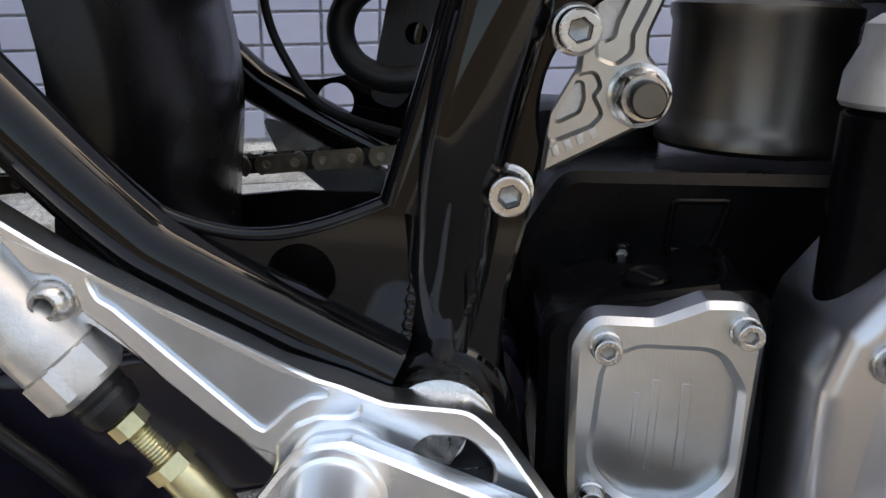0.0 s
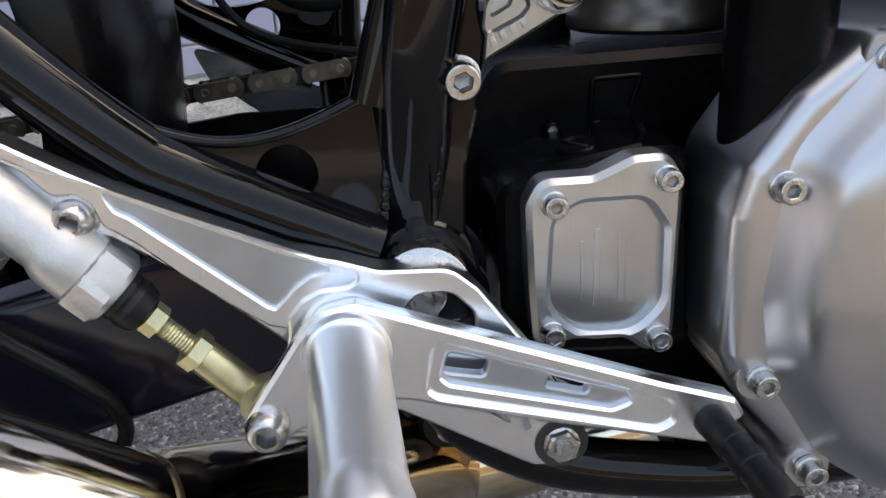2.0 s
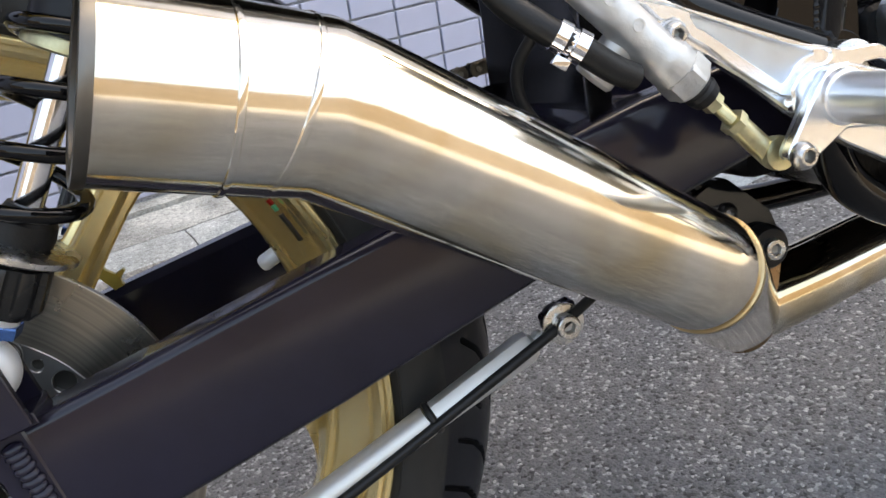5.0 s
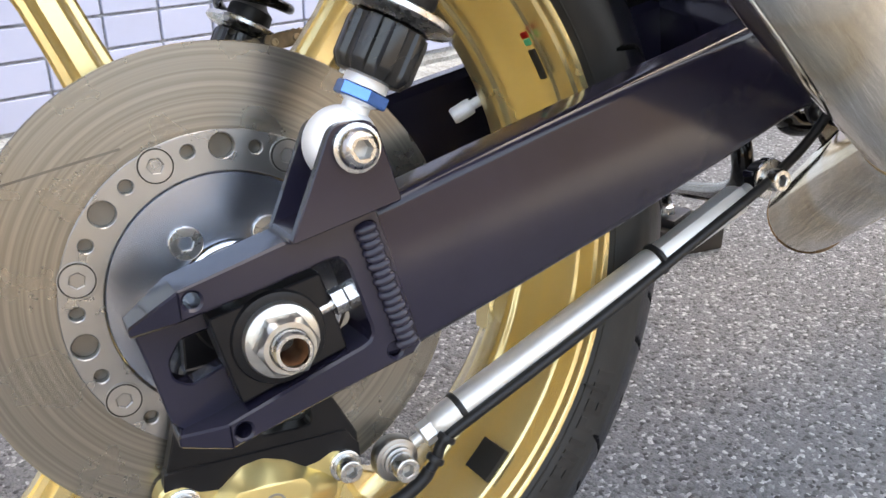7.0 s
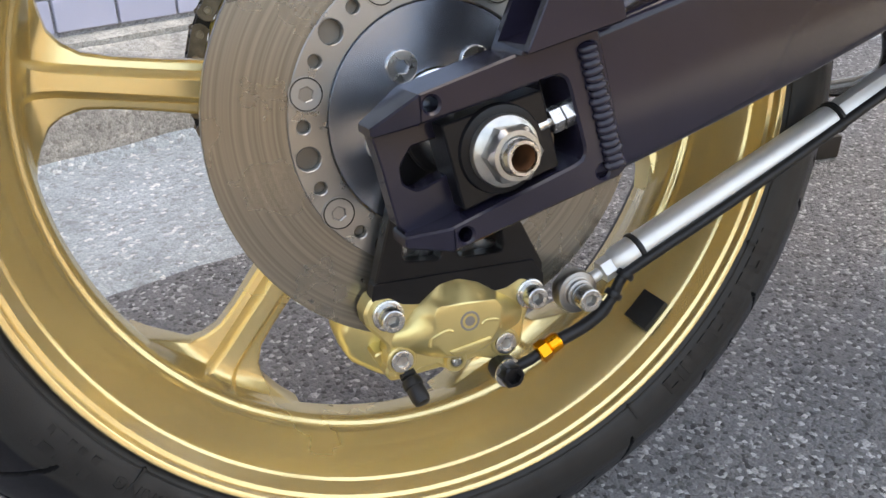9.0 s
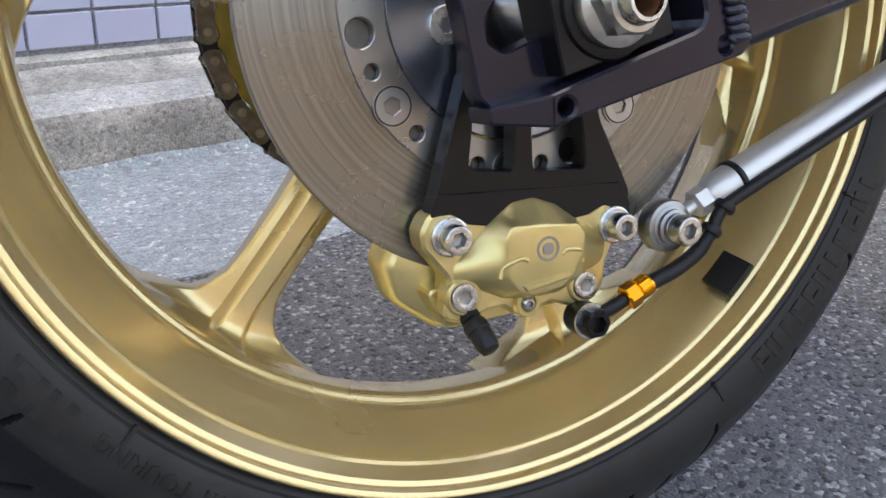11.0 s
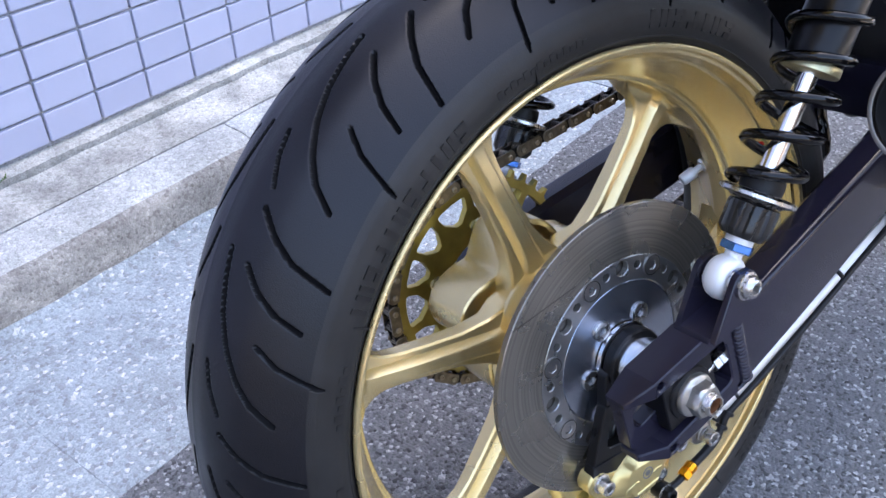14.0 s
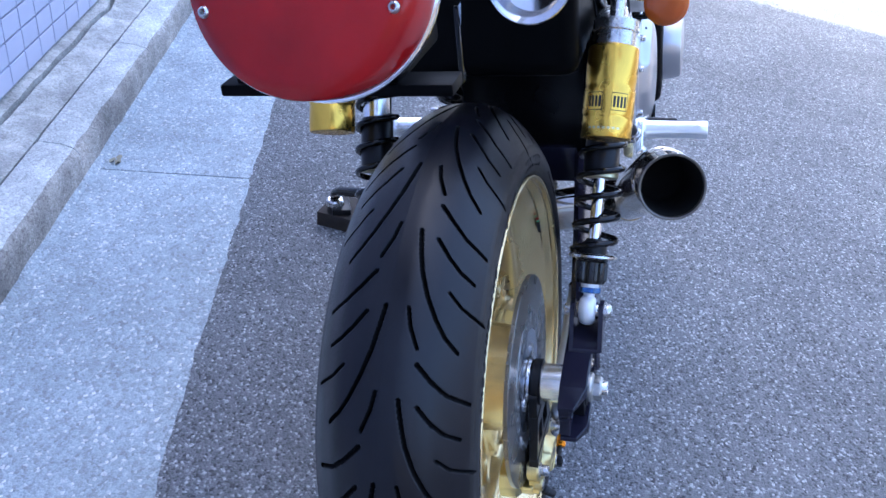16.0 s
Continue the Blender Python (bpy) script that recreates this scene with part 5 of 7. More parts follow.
def shock(low, top, name_label):
    d = (Vector(top) - Vector(low)).normalized()
    L = (Vector(top) - Vector(low)).length
    m = axis_to(low, d)
    side = -1 if low[1] < 0 else 1
    sh = on_bike("shock_absorber", lathe([(0.0085, 0.008), (0.0062, 0.016), (0.0062, 0.0185), (0.0088, 0.020), (0.0098, 0.0205), (0.0100, 0.0305), (0.006, 0.031)], 40, m), EYEAL, name_label)
    part("lower_eye", lathe([(0.0100, -0.0095), (0.0135, -0.0085), (0.0158, -0.0055), (0.0168, -0.0020), (0.0168, 0.0020), (0.0158, 0.0055), (0.0135, 0.0085), (0.0100, 0.0095)], 48, axis_to(low, (0, side, 0))), EYEAL, sh, "satin aluminium lower eye")
    part("bush", lathe([(0.0090, -0.0125), (0.0100, -0.0095), (0.0100, 0.0095), (0.0090, 0.0125)], 32, axis_to(low, (0, side, 0))), STEEL, sh)
    part("blue_ring", lathe([(0.0102, 0.0198, "hex"), (0.0106, 0.0205, "hex"), (0.0106, 0.0252, "hex"), (0.0102, 0.0258, "hex")], 36, m), BLUE, sh, "blue anodised ring", 25)
    knob = lathe([(0.0120, 0.0300), (0.0150, 0.0305), (0.0168, 0.0330), (0.0182, 0.0350), (0.0184, 0.0360), (0.0184, 0.0520), (0.0178, 0.0545), (0.0150, 0.0555)], 120, m)
    for v in knob.verts:
        q = m.inverted() @ v.co
        a = math.atan2(q.y, q.x)
        w = 1.0 if 0.0345 < q.z < 0.0535 else 0.55
        f = 1 - 0.12 * w * min(1.0, max(0.0, 1.7 * math.cos(9 * a) + 0.15))
        v.co = m @ Vector((q.x * f, q.y * f, q.z))
    part("damping_knob", knob, KNOB, sh, "black ribbed damping knob", 30)
    part("spring_seat", lathe([(0.0120, 0.0556), (0.0175, 0.0560), (0.0195, 0.0575), (0.0250, 0.0585), (0.0272, 0.0598), (0.0272, 0.0622), (0.0240, 0.0635), (0.0120, 0.0645)], 48, m), STEEL, sh, "bright steel spring seat", 30)
    part("spring", spring_bm(low, d, 0.0235, 0.0037, 0.0665, 0.272, 7.6), FRAME, sh, "gloss black coil spring")
    part("damper_rod", lathe([(0.0070, 0.060), (0.0070, 0.150)], 32, m), CHROME, sh, "chromed damper rod")
    part("bump_stop", lathe([(0.0150, 0.064), (0.0155, 0.068), (0.0150, 0.074), (0.0100, 0.078), (0.0085, 0.081)], 32, m), RUBBER, sh)
    part("body", lathe([(0.0180, 0.150), (0.0195, 0.152), (0.0195, 0.212), (0.0185, 0.214)], 40, m), BLACKAL, sh, "black damper body", 30)
    part("body_ring", lathe([(0.0185, 0.1490), (0.0198, 0.1500), (0.0198, 0.1555), (0.0195, 0.156)], 40, m), BRASS, sh, "dull brass ring")
    part("upper_body", lathe([(0.0165, 0.213), (0.0172, 0.215), (0.0172, 0.300), (0.0120, 0.304), (0.0120, 0.322)], 40, m), ALU, sh, "bright upper damper body", 30)
    return sh, m


SLOW, STOP = (0.0440, -0.1260, 0.0705), (0.2080, -0.1410, 0.3540)
sh, sd = shock(SLOW, STOP, "black-sprung rear shock with gold reservoir body")
sm = axis_to((0.067, -0.144, 0.269), Vector(STOP) - Vector(SLOW)) @ Matrix.Translation((0, 0, -0.2060))
gold = part("reservoir", lathe([(0.0200, 0.2060), (0.0252, 0.2063), (0.0258, 0.2075), (0.0258, 0.2240), (0.0256, 0.2252), (0.0254, 0.2264), (0.0258, 0.2285), (0.0261, 0.2300), (0.0261, 0.2530), (0.0259, 0.2550), (0.0254, 0.2580), (0.0254, 0.2610), (0.0260, 0.2650), (0.0261, 0.2970), (0.0255, 0.2992), (0.0230, 0.2995)], 56, sm), ANGOLD, sh, "gold anodised reservoir", 30)


def print_bar(parent, m, r, a0, a1, h0, h1, mat):
    bm = bmesh.new()
    rings_into(bm, [[m @ Vector((q * math.cos(radians(a)), q * math.sin(radians(a)), h)) for q, h in ((r, h0), (r, h1), (r - 0.001, h1), (r - 0.001, h0))] for a in [a0 + (a1 - a0) * i / 6 for i in range(7)]])
    part("printed_bar", bm, mat, parent)


def face_angle(m, towards):
    v = (m.inverted().to_3x3() @ Vector(towards))
    return math.degrees(math.atan2(v.y, v.x))


fa = face_angle(sm, (-1, 0, 0))
sgn = 1 if face_angle(sm, (-1, -0.3, 0)) > fa else -1
for off, n in ((-30, 5), (28, 4)):
    a = fa + sgn * off
    print_bar(gold, sm, 0.02616, a - 19, a + 19, 0.2325, 0.2332, MARK)
    print_bar(gold, sm, 0.02616, a - 19, a + 19, 0.2500, 0.2507, MARK)
    print_bar(gold, sm, 0.02616, a - 19.5, a - 18.5, 0.2325, 0.2507, MARK)
    print_bar(gold, sm, 0.02616, a + 18.5, a + 19.5, 0.2325, 0.2507, MARK)
    for i in range(4):
        print_bar(gold, sm, 0.02618, a - 15 + i * 8.4, a - 15 + i * 8.4 + 5.2, 0.2360, 0.2470, MARK)
for i in range(7):
    print_bar(gold, sm, 0.02586, fa - 40 + i * 11, fa - 33 + i * 11, 0.2140, 0.2162, BRASS)
part("upper_cap", lathe([(0.0200, 0.2995), (0.0215, 0.3010), (0.0215, 0.3150), (0.0235, 0.3160), (0.0235, 0.3270), (0.0150, 0.3290), (0.0080, 0.3300), (0.0080, 0.3500)], 40, sm), STEEL, sh, "steel upper cap", 30)
part("reservoir_bridge", tube([sm @ Vector((0, 0, 0.308)), (0.150, -0.141, 0.365), STOP], 0.016, 24, 6), STEEL, sh, "cast bridge between shock and reservoir")
part("upper_eye", lathe([(0.0120, -0.013), (0.0145, -0.010), (0.0145, 0.010), (0.0120, 0.013)], 36, axis_to(STOP, (0, 1, 0))), ALU, sh)
LLOW, LTOP = (0.0440, 0.1260, 0.0705), (0.2080, 0.1410, 0.3540)
sh2, sm2 = shock(LLOW, LTOP, "second black-sprung rear shock with gold cap")
part("reservoir", lathe([(0.0200, 0.2060), (0.0250, 0.2065), (0.0258, 0.2085), (0.0258, 0.2330), (0.0250, 0.2360), (0.0262, 0.2400), (0.0262, 0.2960), (0.0230, 0.2990)], 56, axis_to((0.074, 0.162, 0.269), Vector(LTOP) - Vector(LLOW)) @ Matrix.Translation((0, 0, -0.2060))), ANGOLD, sh2, "gold anodised piggyback reservoir", 30)

# -- sprocket and chain --
CY = 0.110
teeth = []
NT = 40
for k in range(NT):
    a = 360 / NT * k
    for da, r in ((-3.2, 0.0935), (-1.5, 0.0950), (-0.6, 0.1015), (0.6, 0.1015), (1.5, 0.0950)):
        p = polar(r, a + da)
        teeth.append(Vector((p.x, p.z)))
wins = []
for k in range(5):
    for a0, a1, r0, r1 in ((2, 20, 0.064, 0.086), (25, 47, 0.064, 0.086), (52, 70, 0.064, 0.086)):
        mid = (a0 + a1) / 2
        w = [polar(r1, 72 * k + a) for a in (a0, (a0 + mid) / 2, mid, (a1 + mid) / 2, a1)] + [polar(r0 + 0.010, 72 * k + a1 - 1), polar(r0, 72 * k + mid + 2.5), polar(r0, 72 * k + mid - 2.5), polar(r0 + 0.010, 72 * k + a0 + 1)]
        wins.append(rounded([(p.x, p.z) for p in w], 0.003, 2))
spr = on_bike("sprocket", plate(teeth, CY + 0.003, CY - 0.003, 0.0006, [circle(0, 0, 0.040, 36)] + wins), SPROCK, "yellow chromated rear sprocket with windows", 30)
for k in range(5):
    p = polar(0.054, 20 + 72 * k)
    bolt(spr, (p.x, CY - 0.003, p.z), OUT, "hexnut", 0.006, 0.006, STEEL)
chain = on_bike("drive_chain", tube([(0.010, CY, 0.102), (0.011, CY, 0.1021)], 0.001, 6, straight=True), CHAIN, "brown oiled roller chain over the sprocket")
PIT = 0.015875


def link_mesh(outer):
    bm = bmesh.new()
    yo = 0.0078 if outer else 0.0055
    o = []
    for i in range(24):
        a = 2 * math.pi * i / 24
        x = math.cos(a)
        rr = 0.0068 if outer else 0.0060
        cx = PIT / 2 * (1 if x > 0 else -1)
        o.append(Vector((cx + rr * math.cos(a), rr * math.sin(a) * (1 if abs(x) > 0.45 else 0.78))))
    for s in (1, -1):
        plate(o, s * (yo - 0.0017), s * yo, 0.0004, bm=bm)
    for e in (-1, 1):
        lathe([(0.0048, -0.0058), (0.0048, 0.0058)], 14, axis_to((e * PIT / 2, 0, 0), (0, 1, 0)), bm)
        if outer:
            lathe([(0.0012, -0.0086), (0.0015, -0.0096), (0.0023, -0.0096), (0.0027, -0.0088), (0.0027, 0.0088), (0.0023, 0.0096)], 14, axis_to((e * PIT / 2, 0, 0), (0, 1, 0)), bm)
    me = mesh_of(bm, "chain_link", CHAIN if outer else CHAINDARK, 40)
    me.materials.append(CHAINPIN)
    for p in me.polygons:
        if outer and abs(p.center.y) > 0.0080:
            p.material_index = 1
    return me


RC = 0.1010
top_dir = Vector((1.0, 0, 0.125)).normalized()
bot_dir = Vector((1.0, 0, 0.29)).normalized()
path = []
at, ab = 90 + 7.1, 270 + 16.2
s = 0.0
p_top = polar(RC, at)
while s < 0.56:
    path.append(p_top + top_dir * (0.56 - s))
    s += PIT
arc_len = radians(ab - at) * RC
q = (s - 0.56)
while q < arc_len:
    path.append(polar(RC, at + math.degrees(q / RC)))
    q += PIT
p_bot = polar(RC, ab)
q -= arc_len
while q < 0.5:
    path.append(p_bot + bot_dir * q)
    q += PIT
lm = (link_mesh(True), link_mesh(False))
for i, (a, b) in enumerate(zip(path, path[1:])):
    d = (b - a).normalized()
    c = (a + b) / 2
    lk = new("chain_link", lm[i % 2])
    lk.parent = chain
    lk.matrix_basis = Matrix(((d.x, 0, -d.z, c.x), (0, 1, 0, CY), (d.z, 0, d.x, c.z), (0, 0, 0, 1)))

# -- exhaust --
KINK, RING, BEND, TIP = Vector((0.5235, 0.042, -0.0725)), Vector((0.3963, -0.1454, 0.0320)), Vector((0.211, -0.196, 0.159)), Vector((0.129, -0.2115, 0.1855))
body_pts = [(*KINK, 0.0338), (*KINK.lerp(RING, 0.06), 0.0340), (*KINK.lerp(RING, 0.35), 0.0336), (*KINK.lerp(RING, 0.65), 0.0330), (*KINK.lerp(RING, 0.95), 0.0324), (*RING, 0.0322), (*(RING.lerp(BEND, 0.05)), 0.0322), (*(RING.lerp(BEND, 0.33)), 0.0335), (*(RING.lerp(BEND, 0.66)), 0.0350), (*(RING.lerp(BEND, 0.955)), 0.0362), (*(BEND.lerp(TIP, 0.02)), 0.0364), (*(BEND.lerp(TIP, 0.15)), 0.0366), (*(BEND.lerp(TIP, 0.55)), 0.0370), (*TIP, 0.0374)]
ex = on_bike("exhaust", tube(body_pts, 0.03, 72, 8, caps=False, straight=True), HEAT, "heat-tinted stainless muffler with open end", 50)
part("tip_lip", lathe([(0.0374, -0.004), (0.0380, -0.001), (0.0376, 0.0008), (0.0360, 0.0012), (0.0348, 0.0004), (0.0345, -0.030)], 64, axis_to(TIP, TIP - BEND), cap0=False, cap1=False), BRONZE, ex, "rolled lip of the tail pipe", 50)
fp = tube([(0.80, 0.044, -0.028, 0.0260), (0.70, 0.044, -0.044, 0.0270), (0.645, 0.044, -0.0545, 0.0285), (0.59, 0.044, -0.0645, 0.0300), (*(KINK + Vector((0.02, 0.0005, 0.0025))), 0.0318), (*KINK, 0.0332)], 0.02, 56, 8)
part("collector_pipe", fp, HEAT, ex, "golden brown collector pipe", 50)
for c, d, r in ((KINK, (KINK - RING).normalized() + Vector((1, 0, 0.12)), 0.0345), (RING, (KINK - RING).normalized() + (RING - BEND).normalized(), 0.0322), (BEND.lerp(TIP, 0.15), RING - TIP, 0.0367), (BEND.lerp(TIP, 0.42), BEND - TIP, 0.0370)):
    part("weld_seam", lathe([(r - 0.0015, -0.0026), (r + 0.0006, -0.0012), (r + 0.0009, 0), (r + 0.0006, 0.0012), (r - 0.0015, 0.0026)], 72, axis_to(c, d), cap0=False, cap1=False), RUST if c is KINK else WELD if c is RING else HEAT, ex, "narrow weld seam")
part("bore", lathe([(0.0346, -0.006), (0.0335, -0.060), (0.0300, -0.100), (0.002, -0.101)], 48, axis_to(TIP, TIP - BEND), cap0=False), material("soot", (0.006, 0.006, 0.006), 0.9), ex, "sooty black inside of the tail pipe")
part("hanger_tab", plate(rounded([(0.500, -0.022), (0.512, -0.006), (0.536, -0.008), (0.541, -0.030), (0.532, -0.064), (0.521, -0.062), (0.512, -0.046)], 0.004, 3), 0.000, 0.004, 0.0006), RUST, ex, "burnt brown hanger tab")
bolt(ex, (0.525, -0.014, -0.012), OUT, "socket", 0.0078, 0.0065, STEEL, turn=11)
part("rubber_bush", lathe([(0.0155, -0.012), (0.0165, -0.008), (0.0165, 0.004), (0.0140, 0.008), (0.008, 0.009)], 36, axis_to((0.525, -0.006, -0.012), OUT)), RUBBER, ex, "black rubber hanger bush")

# -- frame --
frm = on_bike("frame", tube([(0.5085, -0.103, 0.105), (0.5065, -0.108, 0.140), (0.5075, -0.114, 0.170), (0.5100, -0.119, 0.200), (0.5210, -0.121, 0.250), (0.540, -0.115, 0.320), (0.56, -0.10, 0.42)], 0.0145, 28, 8), FRAME, "gloss black welded tube frame", 60)
part("seat_stay", tube([(0.492, -0.121, 0.130), (0.430, -0.121, 0.160), (0.4095, -0.121, 0.1735), (0.372, -0.121, 0.2095), (0.30, -0.121, 0.285), (0.20, -0.118, 0.39)], 0.0118, 26, 8), FRAME, frm, angle=60)
part("tube", tube([(0.4945, -0.119, 0.182), (0.5105, -0.119, 0.241), (0.530, -0.117, 0.320)], 0.0085, 20, 6), FRAME, frm, angle=60)
gus_o = [Vector(p) for p in ((0.408, 0.1760), (0.4150, 0.1795))] + [Vector((0.415 + 0.079 * t, 0.1790 - 0.0205 * math.sin(math.pi * (t ** 0.9)) * 0.55 + 0.0060 * t)) for t in [i / 14 for i in range(15)]] + [Vector(p) for p in ((0.4975, 0.1550), (0.4950, 0.1250), (0.4600, 0.1420), (0.4300, 0.1550))]
FAR = {1: Vector((0, 0)), -1: Vector((-0.026, 0.028))}
for sy in (1, -1):
    part("gusset", plate([v + FAR[sy] for v in gus_o], -0.1165 * sy, -0.1215 * sy, 0.0006, [circle(0.4632 + FAR[sy].x, 0.1590 + FAR[sy].y, 0.0102, 28)]), FRAME, frm, "black gusset plate with a round hole", 40)
part("inner_plate", plate(rounded([(0.445, 0.140), (0.490, 0.128), (0.490, 0.168), (0.445, 0.164)], 0.003, 3), -0.094, -0.098, 0.0006), BLACKPL, frm)
lipb = tube([(p.x, -0.1200, p.y + 0.001) for p in gus_o[2:17]], 0.0022, 10, straight=True)
part("gusset_flange", lipb, FRAME, frm, angle=60)
def bead(a, b, r, n):
    """A stepped weld bead from a to b."""
    a, b = Vector(a), Vector(b)
    pts = []
    for k in range(n * 4 + 1):
        p = a.lerp(b, k / (n * 4)) + Vector((0, 0, 0.0006 * math.sin(k * 0.9)))
        pts.append((*p, r * (0.75 + 0.3 * abs(math.sin(k * math.pi / 4)) + 0.1 * math.sin(k * 2.3))))
    return tube(pts, r, 10, straight=True)


part("weld_bead", bead((0.418, -0.1225, 0.1700), (0.488, -0.1225, 0.1370), 0.0026, 16), FRAME, frm, angle=70)
part("weld_bead", bead((0.4955, -0.1205, 0.140), (0.5000, -0.1212, 0.182), 0.0022, 11), FRAME, frm, angle=70)
part("weld_bead", bead((0.5135, -0.1215, 0.150), (0.5270, -0.1215, 0.235), 0.0022, 20), FRAME, frm, angle=70)
# engine mounting plate of the frame with the concave front edge
mp = [Vector(p) for p in ((0.500, 0.125), (0.5240, 0.1180), (0.5255, 0.158), (0.5300, 0.178), (0.5325, 0.195))]
mp += [Vector((0.568 - 0.0365 * math.cos(radians(a)), 0.213 + 0.0365 * math.sin(radians(a)))) for a in range(-18, 70, 8)]
mp += [Vector(p) for p in ((0.552, 0.262), (0.528, 0.285), (0.510, 0.20))]
part("mounting_plate", plate(mp, -0.1090, -0.1200, 0.0012), FRAME, frm, angle=30)
for p in ((0.540, 0.235), (0.524, 0.189)):
    bolt(frm, (p[0], -0.1190, p[1]), OUT, "socket", 0.0061, 0.0110, STEEL, turn=20, washer=0.0074)
hang_o = rounded([(0.5350, 0.1900, 0.001), (0.5360, 0.2010), (0.5374, 0.2100), (0.5440, 0.2230), (0.5460, 0.2540, 0.002), (0.5725, 0.2560, 0.002), (0.5712, 0.2515, 0.004), (0.5648, 0.2345, 0.006), (0.5650, 0.2285, 0.004), (0.5702, 0.2223, 0.006), (0.5719, 0.2160, 0.006), (0.5691, 0.2086, 0.008)], 0.004, 4)
pa_out = rounded([(0.5476, 0.2495), (0.5600, 0.2502, 0.003), (0.5634, 0.2488, 0.003), (0.5632, 0.2440), (0.5591, 0.2342, 0.004), (0.5594, 0.2288, 0.003), (0.5551, 0.2252, 0.003), (0.5500, 0.2270)], 0.002, 4)
pa_in = rounded([(0.5480, 0.2468), (0.5560, 0.2472, 0.002), (0.5577, 0.2449, 0.002), (0.5548, 0.2375, 0.003), (0.5543, 0.2332, 0.002), (0.5505, 0.2312)], 0.002, 4)
pb_out = rounded([(0.5440, 0.2205), (0.5490, 0.2220, 0.002), (0.5508, 0.2180, 0.002), (0.5487, 0.2150, 0.002), (0.5520, 0.2096, 0.002), (0.5490, 0.2062, 0.002), (0.5372, 0.2008), (0.5380, 0.2088)], 0.0015, 4)
pb_in = rounded([(0.5432, 0.2182), (0.5456, 0.2190), (0.5464, 0.2142), (0.5454, 0.2102), (0.5383, 0.2062), (0.5389, 0.2110)], 0.0015, 4)
hp = part("engine_hanger", plate(hang_o, -0.0962, -0.1000, 0.0012, [pa_out, pb_out]), HANGAL, frm, "milled aluminium engine hanger plate", 30)
part("hanger_step", plate(shrink(hang_o, 0.0003), -0.0932, -0.0980, 0.0010, [pa_in, pb_in]), HANGAL, frm, "stepped pockets of the hanger plate", 30)
part("hanger_back", plate(shrink(hang_o, 0.0006), -0.0890, -0.0955, 0.0006), CAST, frm, "sunk floor of the pockets")
part("hanger_flange", box((0.5430, -0.1000, 0.2560), (0.5740, -0.0760, 0.2585), 0.0008), HANGAL, frm)
bolt(frm, (0.5630, -0.1000, 0.2160), OUT, "hexnut", 0.0072, 0.0080, STEEL, name="hanger_nut", turn=12, washer=0.0098)
part("stud", lathe([(0.0055, 0), (0.0055, 0.016), (0.0048, 0.0175), (0.001, 0.0175)], 28, axis_to((0.563, -0.100, 0.216), OUT)), BRONZE, frm)
for i in range(4):
    mb = Matrix.Translation((0.5388 + i * 0.0038, -0.1000, 0.1978 + i * 0.0020)) @ Matrix.Rotation(radians(-25), 4, "Y")
    part("maker_bar", box((-0.0012, -0.0004, -0.0017), (0.0012, 0.0003, 0.0017), 0.0002, m=mb), CAST, frm)
# far side of the frame
part("seat_stay", tube([(0.466, 0.121, 0.158), (0.4040, 0.121, 0.188), (0.3835, 0.121, 0.2015), (0.346, 0.121, 0.2375), (0.274, 0.121, 0.313), (0.174, 0.118, 0.42)], 0.0118, 26, 8), FRAME, frm, angle=60)
part("tube", tube([(0.4825, 0.121, 0.133), (0.4800, 0.121, 0.178), (0.4840, 0.121, 0.228), (0.4950, 0.121, 0.278), (0.514, 0.115, 0.348)], 0.0145, 24, 8), FRAME, frm, angle=60)
part("cross_tube", tube([(0.512, -0.12, 0.108), (0.512, 0.12, 0.108)], 0.021, 28, 2), FRAME, frm, angle=60)
part("cradle_rail", tube([(0.506, -0.104, 0.100), (0.512, -0.103, 0.066), (0.527, -0.102, 0.042), (0.558, -0.101, 0.022), (0.598, -0.100, 0.011), (0.645, -0.100, 0.006), (0.715, -0.10, 0.010), (0.85, -0.10, 0.020)], 0.0122, 24, 8), FRAME, frm, angle=60)
part("cradle_rail", tube([(0.503, 0.104, 0.090), (0.510, 0.103, 0.052), (0.527, 0.102, 0.026), (0.556, 0.101, 0.006), (0.600, 0.100, -0.006), (0.85, 0.10, -0.004)], 0.0125, 20, 8), FRAME, frm, angle=60)
part("pivot_boss", lathe([(0.0205, 0.085), (0.0205, 0.1195), (0.0190, 0.1215), (0.0100, 0.1216)], 40, axis_to((0.5085, 0, 0.1190), OUT)), FRAME, frm, "black swingarm pivot boss", 30)
part("exhaust_bracket", plate(rounded([(0.468, 0.030), (0.500, 0.046), (0.535, 0.012), (0.545, -0.020), (0.512, -0.030), (0.490, 0.000)], 0.010, 4), -0.002, 0.006, 0.001, [circle(0.492, 0.020, 0.006, 18)]), FRAME, frm, angle=30)
for p in ((0.478, 0.024), (0.500, 0.018)):
    bolt(frm, (p[0], -0.002, p[1]), OUT, "button", 0.008, 0.005, BLACKAL)

